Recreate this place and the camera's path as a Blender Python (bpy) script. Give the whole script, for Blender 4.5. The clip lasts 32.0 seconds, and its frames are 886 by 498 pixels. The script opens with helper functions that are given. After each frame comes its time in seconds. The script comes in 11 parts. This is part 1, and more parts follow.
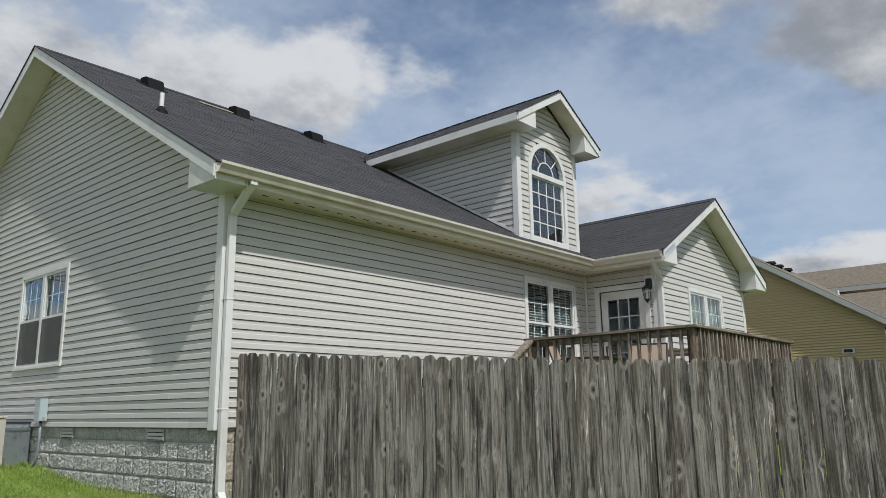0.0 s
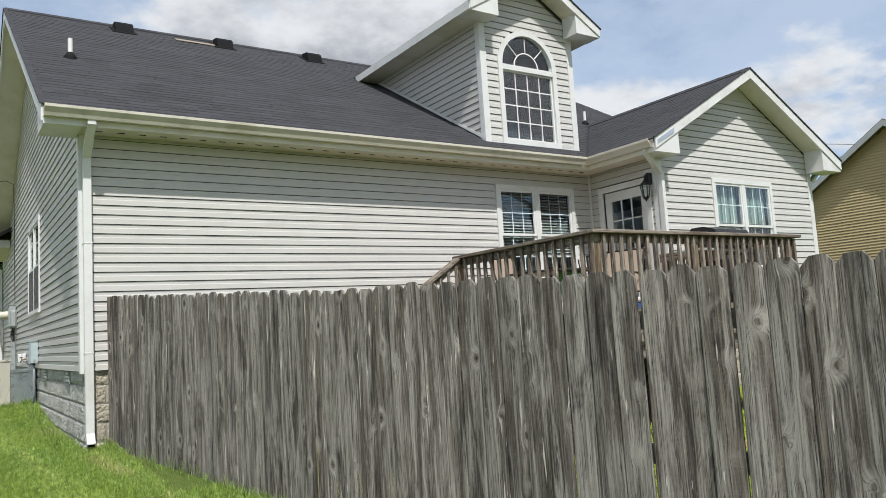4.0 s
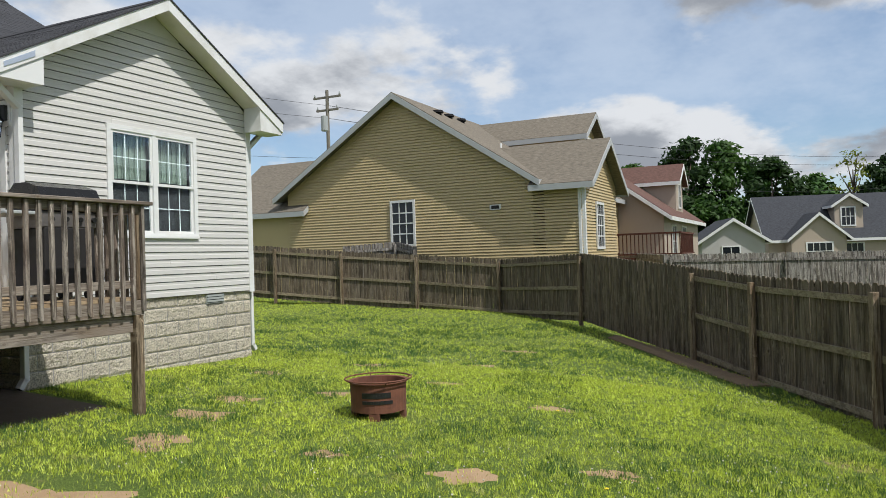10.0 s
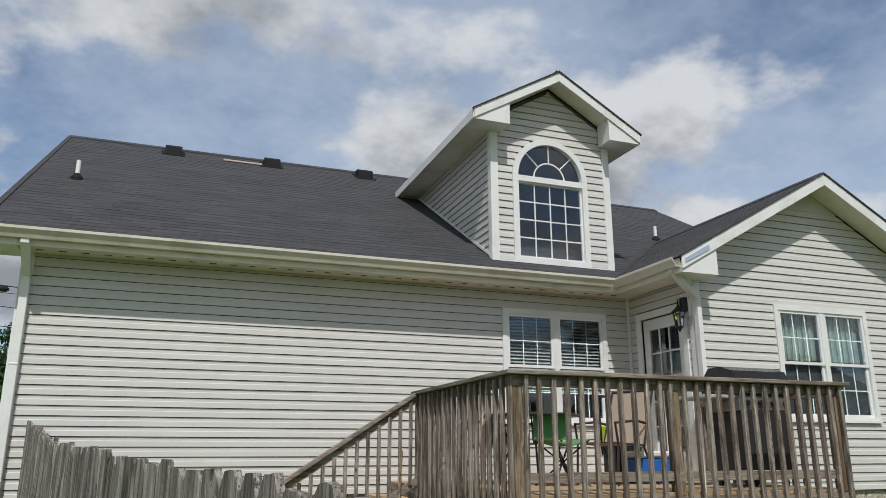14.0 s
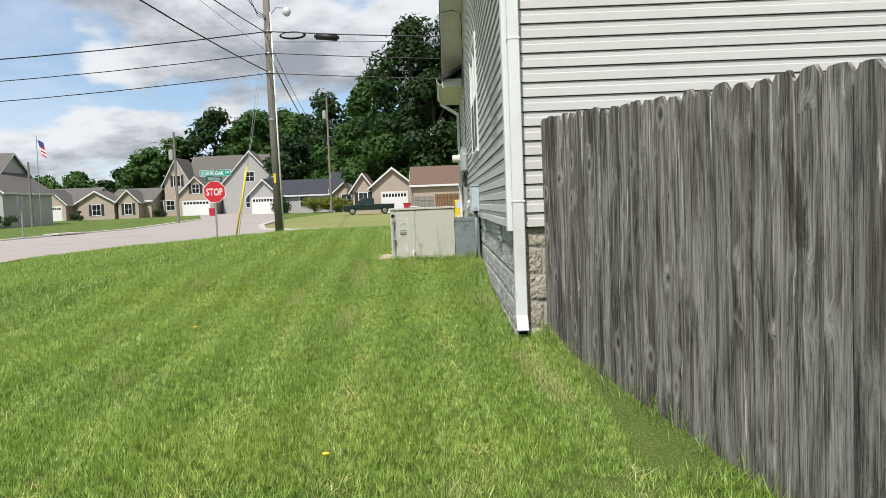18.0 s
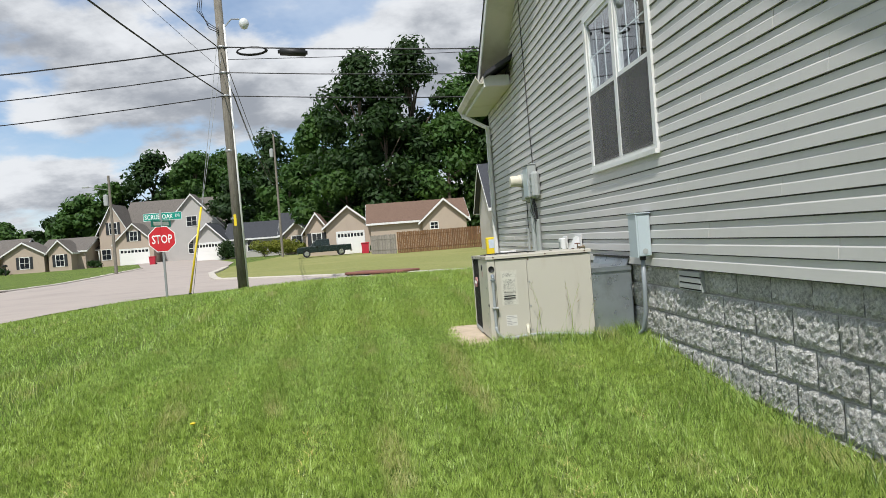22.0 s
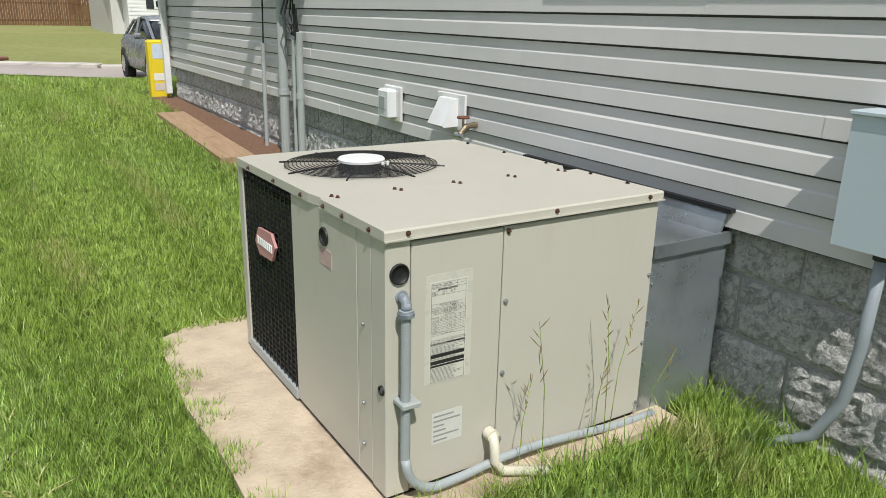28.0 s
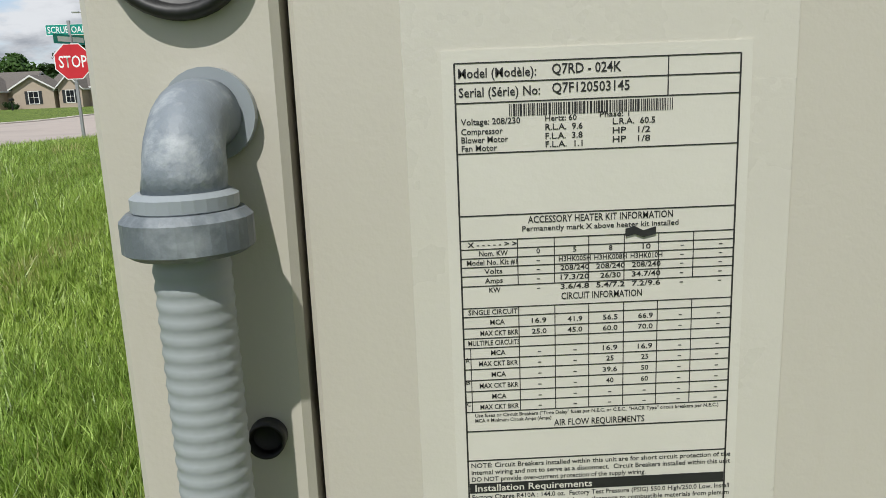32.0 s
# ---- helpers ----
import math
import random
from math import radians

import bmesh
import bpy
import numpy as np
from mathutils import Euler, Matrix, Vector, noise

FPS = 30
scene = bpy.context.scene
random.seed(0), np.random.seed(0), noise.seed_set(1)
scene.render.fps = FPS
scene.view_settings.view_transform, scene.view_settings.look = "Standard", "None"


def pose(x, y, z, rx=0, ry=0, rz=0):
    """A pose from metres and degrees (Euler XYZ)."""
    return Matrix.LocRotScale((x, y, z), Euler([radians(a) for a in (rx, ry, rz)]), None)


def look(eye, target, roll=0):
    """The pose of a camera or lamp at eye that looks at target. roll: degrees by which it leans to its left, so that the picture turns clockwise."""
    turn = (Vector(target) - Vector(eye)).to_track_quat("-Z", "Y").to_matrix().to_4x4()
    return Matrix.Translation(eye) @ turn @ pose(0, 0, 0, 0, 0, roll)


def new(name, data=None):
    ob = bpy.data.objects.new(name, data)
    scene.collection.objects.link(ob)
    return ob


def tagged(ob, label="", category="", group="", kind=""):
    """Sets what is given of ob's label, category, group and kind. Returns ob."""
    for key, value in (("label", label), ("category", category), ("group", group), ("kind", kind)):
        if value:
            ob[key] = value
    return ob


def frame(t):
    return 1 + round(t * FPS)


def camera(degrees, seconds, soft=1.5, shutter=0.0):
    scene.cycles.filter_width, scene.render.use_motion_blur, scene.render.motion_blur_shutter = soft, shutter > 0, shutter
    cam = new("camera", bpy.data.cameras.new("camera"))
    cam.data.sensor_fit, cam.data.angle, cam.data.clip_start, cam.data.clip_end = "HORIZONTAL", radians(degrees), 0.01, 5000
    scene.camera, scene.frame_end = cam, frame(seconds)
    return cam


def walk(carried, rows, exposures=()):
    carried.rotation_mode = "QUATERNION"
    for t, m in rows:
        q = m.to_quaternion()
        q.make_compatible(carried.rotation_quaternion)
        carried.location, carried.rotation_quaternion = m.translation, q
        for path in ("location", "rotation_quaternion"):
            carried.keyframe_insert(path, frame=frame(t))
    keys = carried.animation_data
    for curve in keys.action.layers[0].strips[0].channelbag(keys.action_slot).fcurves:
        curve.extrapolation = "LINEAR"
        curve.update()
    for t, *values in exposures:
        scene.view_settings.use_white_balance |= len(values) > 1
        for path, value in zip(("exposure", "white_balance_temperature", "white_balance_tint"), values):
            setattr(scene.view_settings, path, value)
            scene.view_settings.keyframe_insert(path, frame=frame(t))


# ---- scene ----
cam = camera(60.9, 32.0, soft=0.6)
PATH = [
    (0, (-4.527, -7.231, 0.961), (-3.058, -5.94, 1.381), -0.8),
    (0.5, (-4.189, -7.43, 0.97), (-2.725, -6.145, 1.42), -2.4),
    (1, (-3.803, -7.683, 0.947), (-2.41, -6.314, 1.377), -2.1),
    (1.5, (-3.442, -7.902, 0.945), (-2.129, -6.433, 1.293), -0.9),
    (2, (-3.027, -8.13, 0.934), (-1.704, -6.667, 1.267), -0.9),
    (2.5, (-2.586, -8.366, 0.969), (-1.249, -6.905, 1.246), -1.2),
    (3, (-2.171, -8.526, 0.98), (-0.913, -6.988, 1.202), -2.1),
    (3.5, (-1.716, -8.704, 1.036), (-0.54, -7.102, 1.263), -3.6),
    (5.5, (-0.032, -9.382, 1.046), (0.864, -7.603, 1.219), 1.6),
    (6, (0.275, -9.419, 1.067), (1.169, -7.646, 1.311), 4.0),
    (6.5, (0.618, -9.6, 1.077), (1.508, -7.829, 1.342), 2.5),
    (7, (0.831, -9.747, 1.102), (1.856, -8.046, 1.34), 0.1),
    (7.5, (1.173, -9.826, 1.151), (2.442, -8.305, 1.428), 0.4),
    (8, (1.456, -9.781, 1.196), (2.985, -8.531, 1.513), 0.8),
    (8.5, (1.744, -9.751, 1.232), (3.548, -8.919, 1.463), -0.3),
    (9, (1.871, -9.67, 1.268), (3.794, -9.122, 1.317), -0.9),
    (9.5, (1.962, -9.656, 1.269), (3.881, -9.093, 1.237), -1.2),
    (10, (1.984, -9.653, 1.268), (3.786, -8.786, 1.288), -1.8),
    (10.5, (1.96, -9.61, 1.286), (3.506, -8.351, 1.441), -1.4),
    (11, (1.943, -9.624, 1.287), (3.256, -8.132, 1.507), 0.0),
    (11.5, (1.909, -9.563, 1.281), (3.048, -7.943, 1.561), 1.1),
    (12, (1.872, -9.51, 1.276), (2.844, -7.792, 1.597), 2.7),
    (12.5, (1.844, -9.486, 1.258), (2.627, -7.678, 1.603), 3.8),
    (13, (1.783, -9.448, 1.279), (2.503, -7.622, 1.666), 4.4),
    (13.5, (1.676, -9.317, 1.284), (2.497, -7.561, 1.776), 1.9),
    (14, (1.507, -9.082, 1.277), (2.18, -7.273, 1.8), -0.1),
    (14.5, (1.27, -8.708, 1.227), (1.518, -6.757, 1.588), 1.3),
    (15, (1.036, -8.352, 1.184), (1.068, -6.365, 1.403), 2.2),
    (15.5, (0.724, -7.946, 1.086), (0.73, -5.949, 1.199), 1.3),
    (17.5, (-0.256, -6.137, 1.031), (-0.293, -4.139, 0.951), -3.3),
    (18, (-0.496, -5.628, 1.017), (-0.501, -3.632, 0.896), -2.2),
    (18.5, (-0.619, -5.069, 1.03), (-0.598, -3.07, 0.968), -1.2),
    (19, (-0.821, -4.525, 1.036), (-0.798, -2.526, 1.016), -1.7),
    (19.5, (-0.984, -3.987, 1.044), (-0.965, -1.987, 1.047), -2.6),
    (20, (-1.155, -3.467, 1.083), (-1.214, -1.468, 1.099), -3.9),
    (20.5, (-1.35, -2.988, 1.088), (-1.353, -0.988, 1.075), -4.5),
    (21, (-1.544, -2.491, 1.127), (-1.423, -0.495, 1.087), -4.3),
    (21.5, (-1.811, -1.904, 1.13), (-1.69, 0.092, 1.117), -3.3),
    (22, (-2.054, -1.417, 1.166), (-1.908, 0.577, 1.134), -4.4),
    (22.5, (-2.267, -0.908, 1.185), (-2.084, 1.082, 1.103), -5.0),
    (23, (-2.534, -0.507, 1.187), (-2.218, 1.464, 1.069), -4.1),
    (23.5, (-2.665, 0.011, 1.185), (-2.222, 1.956, 1.038), -4.2),
    (24, (-2.788, 0.441, 1.208), (-2.24, 2.356, 1.025), -4.4),
    (24.5, (-2.84, 0.947, 1.232), (-2.153, 2.814, 1.027), -4.2),
    (26.5, (-2.693, 2.636, 1.357), (-1.673, 4.301, 0.926), -0.9),
    (27, (-2.538, 3.026, 1.365), (-1.489, 4.633, 0.799), -0.9),
    (27.5, (-2.287, 3.226, 1.374), (-1.233, 4.812, 0.761), -0.2),
    (28, (-2.0, 3.403, 1.447), (-0.984, 5.019, 0.848), 1.2),
    (28.5, (-1.748, 3.654, 1.453), (-0.794, 5.327, 0.913), 1.1),
    (29, (-1.481, 3.785, 1.432), (-0.804, 5.626, 1.043), -1.2),
    (29.5, (-1.27, 3.854, 1.385), (-0.94, 5.806, 1.102), -2.5),
    (30, (-1.205, 3.983, 1.287), (-1.007, 5.943, 0.941), -1.8),
    (30.5, (-1.217, 4.209, 1.184), (-1.133, 6.154, 0.723), -2.2),
    (31, (-1.185, 4.403, 0.987), (-1.135, 6.343, 0.502), -1.0),
    (31.6, (-1.134, 4.556, 0.848), (-1.085, 6.507, 0.414), -1.4),
    (32, (-1.123, 4.595, 0.811), (-1.089, 6.552, 0.399), -2.3),
]
LIGHT_ROWS = ((0, -0.26), (1.5, -0.20), (3, -0.04), (6, 0.10), (7, 0.12), (8.3, -0.02), (9.5, -0.06), (12, -0.08), (14, -0.28), (15, -0.06), (18, 0.12), (20, 0.0), (23, 0.08), (27, 0.06), (30, -0.06), (32, -0.06))
walk(cam, [(t, look(eye, target, roll)) for t, eye, target, roll in PATH], [(t, e, 6180, 10) for t, e in LIGHT_ROWS])

# ---- world, sun ----
SUN_FROM = Vector((-0.30, -1.0, 1.46)).normalized()
sun_data = bpy.data.lights.new("sun", "SUN")
sun_data.energy, sun_data.angle, sun_data.color = 4.3, radians(0.6), (1.0, 0.95, 0.87)
sun = new("sun", sun_data)
sun.matrix_world = look(SUN_FROM * 60, (0, 0, 0))
world = bpy.data.worlds.new("sky")
scene.world = world
world.use_nodes = True
wn, wl = world.node_tree.nodes, world.node_tree.links
wn.clear()


def wnode(kind, **inputs):
    n = wn.new(kind)
    for key, value in inputs.items():
        n.inputs[key].default_value = value
    return n


w_out = wn.new("ShaderNodeOutputWorld")
w_bg = wnode("ShaderNodeBackground", Strength=0.114)
w_sky = wn.new("ShaderNodeTexSky")
w_sky.sky_type, w_sky.sun_disc = "NISHITA", False
w_sky.sun_elevation = math.asin(SUN_FROM.z)
w_sky.sun_rotation = math.atan2(SUN_FROM.x, SUN_FROM.y)
w_sky.air_density, w_sky.dust_density, w_sky.ozone_density = 1.0, 0.3, 2.0
# Cumulus drifting over a blue sky: the direction is laid onto a flat cloud deck.
w_tc = wn.new("ShaderNodeTexCoord")
w_sep = wn.new("ShaderNodeSeparateXYZ")
wl.new(w_tc.outputs["Generated"], w_sep.inputs[0])


def wmath(op, a, b=None, clamp=False):
    n = wn.new("ShaderNodeMath")
    n.operation, n.use_clamp = op, clamp
    for i, v in enumerate((a, b)):
        if v is None:
            continue
        if isinstance(v, (int, float)):
            n.inputs[i].default_value = v
        else:
            wl.new(v, n.inputs[i])
    return n.outputs[0]


w_z = wmath("ADD", wmath("MAXIMUM", w_sep.outputs[2], 0.0), 0.30)
w_com = wn.new("ShaderNodeCombineXYZ")
wl.new(wmath("DIVIDE", w_sep.outputs[0], w_z), w_com.inputs[0])
wl.new(wmath("DIVIDE", w_sep.outputs[1], w_z), w_com.inputs[1])


def wnoise(scale, detail, rough, off, lacun=2.0):
    m = wn.new("ShaderNodeMapping")
    m.inputs["Location"].default_value = off
    wl.new(w_com.outputs[0], m.inputs[0])
    n = wnode("ShaderNodeTexNoise", Scale=scale, Detail=detail, Roughness=rough, Lacunarity=lacun)
    wl.new(m.outputs[0], n.inputs["Vector"])
    return n.outputs["Fac"]


def wramp(value, lo, hi):
    n = wn.new("ShaderNodeMapRange")
    n.interpolation_type = "SMOOTHSTEP"
    wl.new(value, n.inputs[0])
    n.inputs[1].default_value, n.inputs[2].default_value = lo, hi
    return n.outputs[0]


CLOUD_AT = (3.1, 1.7, 0.0)
w_big = wnoise(1.55, 9.0, 0.50, CLOUD_AT)
w_puff = wnoise(5.2, 8.0, 0.6, (2.0, 5.0, 1.0))
w_thin = wnoise(0.8, 7.0, 0.66, (7.0, -2.0, 4.0))
w_body = wmath("ADD", w_big, wmath("MULTIPLY", wmath("SUBTRACT", w_puff, 0.5), 0.20))
# The same deck a little towards the sun: where it is thicker there, the cloud lies in its own shade.
w_self = wnoise(1.55, 7.0, 0.54, (CLOUD_AT[0] - 0.05, CLOUD_AT[1] - 0.17, 0.0))
w_cover = wramp(w_body, 0.455, 0.535)
w_veil = wmath("ADD", wmath("MULTIPLY", wramp(w_thin, 0.36, 0.64), 0.60), 0.05)
w_shade = wramp(wmath("ADD", w_self, wmath("MULTIPLY", wmath("SUBTRACT", wnoise(6.5, 7.0, 0.62, (1, 2, 3)), 0.5), 0.30)), 0.42, 0.64)
w_grey = wn.new("ShaderNodeMix")
w_grey.data_type = "RGBA"
wl.new(w_shade, w_grey.inputs["Factor"])
w_grey.inputs["A"].default_value = (7.1, 7.1, 7.05, 1)
w_grey.inputs["B"].default_value = (3.0, 3.15, 3.4, 1)
w_mix1 = wn.new("ShaderNodeMix")
w_mix1.data_type = "RGBA"
wl.new(w_veil, w_mix1.inputs["Factor"])
wl.new(w_sky.outputs[0], w_mix1.inputs["A"])
w_mix1.inputs["B"].default_value = (5.7, 6.4, 7.3, 1)
w_mix2 = wn.new("ShaderNodeMix")
w_mix2.data_type = "RGBA"
wl.new(w_cover, w_mix2.inputs["Factor"])
wl.new(w_mix1.outputs["Result"], w_mix2.inputs["A"])
wl.new(w_grey.outputs["Result"], w_mix2.inputs["B"])
wl.new(w_mix2.outputs["Result"], w_bg.inputs[0])
wl.new(w_bg.outputs[0], w_out.inputs[0])

# ---- materials ----
class Nodes:
    """A small builder for one node material."""

    def __init__(self, name):
        self.m = bpy.data.materials.new(name)
        self.m.use_nodes = True
        self.n, self.l = self.m.node_tree.nodes, self.m.node_tree.links
        self.b = self.n["Principled BSDF"]
        tc, oi, mul = self.n.new("ShaderNodeTexCoord"), self.n.new("ShaderNodeObjectInfo"), self.n.new("ShaderNodeMath")
        add = self.n.new("ShaderNodeVectorMath")
        mul.operation, mul.inputs[1].default_value = "MULTIPLY", 53.0
        self.l.new(oi.outputs["Random"], mul.inputs[0])
        self.l.new(tc.outputs["Object"], add.inputs[0])
        self.l.new(mul.outputs[0], add.inputs[1])
        self.co, self.rand = add.outputs[0], oi.outputs["Random"]

    def put(self, socket, value):
        if isinstance(value, (int, float)):
            socket.default_value = value
        elif isinstance(value, tuple):
            socket.default_value = (*value, 1) if len(value) == 3 and socket.type == "RGBA" else value
        else:
            self.l.new(value, socket)

    def noise(self, scale, detail=4.0, rough=0.55, stretch=(1, 1, 1), distort=0.0, co=None):
        mp, n = self.n.new("ShaderNodeMapping"), self.n.new("ShaderNodeTexNoise")
        mp.inputs["Scale"].default_value = stretch
        self.l.new(co or self.co, mp.inputs[0])
        self.l.new(mp.outputs[0], n.inputs["Vector"])
        for key, value in (("Scale", scale), ("Detail", detail), ("Roughness", rough), ("Distortion", distort)):
            n.inputs[key].default_value = value
        return n.outputs["Fac"]

    def cells(self, scale, stretch=(1, 1, 1), feature="F1"):
        mp, n = self.n.new("ShaderNodeMapping"), self.n.new("ShaderNodeTexVoronoi")
        mp.inputs["Scale"].default_value = stretch
        n.feature = feature
        self.l.new(self.co, mp.inputs[0])
        self.l.new(mp.outputs[0], n.inputs["Vector"])
        n.inputs["Scale"].default_value = scale
        return n.outputs["Distance"]

    def span(self, value, lo, hi, a=0.0, b=1.0):
        n = self.n.new("ShaderNodeMapRange")
        self.put(n.inputs[0], value)
        for i, v in enumerate((lo, hi, a, b)):
            n.inputs[i + 1].default_value = v
        return n.outputs[0]

    def math(self, op, a, b):
        n = self.n.new("ShaderNodeMath")
        n.operation = op
        self.put(n.inputs[0], a), self.put(n.inputs[1], b)
        return n.outputs[0]

    def mix(self, fac, a, b, mode="MIX"):
        n = self.n.new("ShaderNodeMix")
        n.data_type, n.blend_type = "RGBA", mode
        self.put(n.inputs["Factor"], fac), self.put(n.inputs["A"], a), self.put(n.inputs["B"], b)
        return n.outputs["Result"]

    def vary(self, colour, amount):
        """Each object a little lighter or darker."""
        n = self.n.new("ShaderNodeHueSaturation")
        self.put(n.inputs["Color"], colour)
        self.put(n.inputs["Value"], self.span(self.rand, 0, 1, 1 - amount, 1 + amount))
        return n.outputs[0]

    def island(self):
        return self.n.new("ShaderNodeNewGeometry").outputs["Random Per Island"]

    def done(self, colour, rough=0.7, bump=None, strength=0.3, dist=0.01, metal=0.0, spec=0.5):
        self.put(self.b.inputs["Base Color"], colour)
        self.put(self.b.inputs["Roughness"], rough)
        self.b.inputs["Metallic"].default_value = metal
        self.b.inputs["Specular IOR Level"].default_value = spec
        if bump is not None:
            n = self.n.new("ShaderNodeBump")
            n.inputs["Strength"].default_value, n.inputs["Distance"].default_value = strength, dist
            self.put(n.inputs["Height"], bump)
            self.l.new(n.outputs[0], self.b.inputs["Normal"])
        return self.m


def scaled(c, k):
    return tuple(min(1.0, v * k) for v in c)


def surface(name, rgb, var=0.12, scale=6.0, rough=0.6, grain=60.0, bump=0.15, dist=0.004, metal=0.0, spec=0.5, rnd=0.0, stretch=(1, 1, 1), dirt=None, dirt_scale=1.2):
    k = Nodes(name)
    c = k.mix(k.noise(scale, 5, 0.6, stretch), scaled(rgb, 1 - var), scaled(rgb, 1 + var))
    if dirt:
        c = k.mix(k.math("MULTIPLY", k.span(k.noise(dirt_scale, 6, 0.65), 0.5, 0.72), 0.7), c, dirt)
    if rnd:
        c = k.vary(c, rnd)
    return k.done(c, k.span(k.noise(scale * 2, 3), 0.3, 0.7, rough - 0.08, rough + 0.08), k.noise(grain, 3, 0.6, stretch), bump, dist, metal, spec)


def siding_mat(name, rgb):
    k = Nodes(name)
    grain = k.noise(26, 5, 0.6, (1, 1, 9), 0.6)
    c = k.mix(k.noise(1.1, 4), scaled(rgb, 0.95), scaled(rgb, 1.05))
    c = k.mix(k.math("MULTIPLY", k.span(k.noise(2.3, 6, 0.7, (1, 1, 0.35)), 0.52, 0.8), 0.35), c, scaled(rgb, 0.72))
    return k.done(k.vary(c, 0.025), 0.38, grain, 0.12, 0.003, spec=0.4)


def wood_mat(name, light, dark, warm, knot=0.5, rnd=0.16, axis=2, rough=0.86, green=None, scale=1.0):
    """Weathered timber with its grain along one axis of the piece."""
    k = Nodes(name)
    st = [38.0 * scale] * 3
    st[axis] = 1.1 * scale
    long = [5.0 * scale] * 3
    long[axis] = 0.55 * scale
    fine = k.noise(3.2, 7, 0.62, tuple(st), 0.25)
    broad = k.noise(2.4, 4, 0.6, tuple(long), 0.5)
    c = k.mix(k.span(fine, 0.30, 0.66), k.mix(0.55, dark, light), light)
    c = k.mix(k.math("MULTIPLY", k.span(fine, 0.47, 0.38), 0.75), c, dark)
    c = k.mix(k.math("MULTIPLY", k.span(broad, 0.44, 0.68), 0.7), c, warm)
    blot = k.noise(1.9, 6, 0.66, tuple([3.0 if i != axis else 1.1 for i in range(3)]), 0.6)
    c = k.mix(k.math("MULTIPLY", k.span(blot, 0.50, 0.68), 0.62), c, scaled(dark, 1.1))
    mids = k.noise(2.2, 5, 0.6, tuple([11.0 if i != axis else 0.7 for i in range(3)]), 0.4)
    c = k.mix(k.math("MULTIPLY", k.span(mids, 0.51, 0.61), 0.78), c, scaled(dark, 1.2))
    if green:
        c = k.mix(k.math("MULTIPLY", k.span(k.noise(1.7, 3, 0.5), 0.52, 0.74), 0.5), c, green)
    ks = [8.0] * 3
    ks[axis] = 4.6
    if axis == 2:
        ks[1] = 0.0
    kn = k.cells(1.0, tuple(ks))
    ring = k.math("SINE", k.math("MULTIPLY", kn, 75.0), 0.0)
    some = k.span(k.noise(2.1, 2), 0.42, 0.50)
    c = k.mix(k.math("MULTIPLY", some, k.math("MULTIPLY", k.span(kn, 0.12, 0.26, 0.8, 0.0), k.span(ring, -0.4, 1))), c, scaled(dark, 0.6))
    knot = k.math("MULTIPLY", some, knot)
    c = k.mix(k.math("MULTIPLY", knot, k.span(kn, 0.12, 0.17, 1.0, 0.0)), c, scaled(warm, 0.85))
    c = k.mix(k.math("MULTIPLY", knot, k.span(kn, 0.06, 0.09, 1.0, 0.0)), c, scaled(dark, 0.35))
    return k.done(k.vary(c, rnd), rough, fine, 0.55, 0.006, spec=0.25)


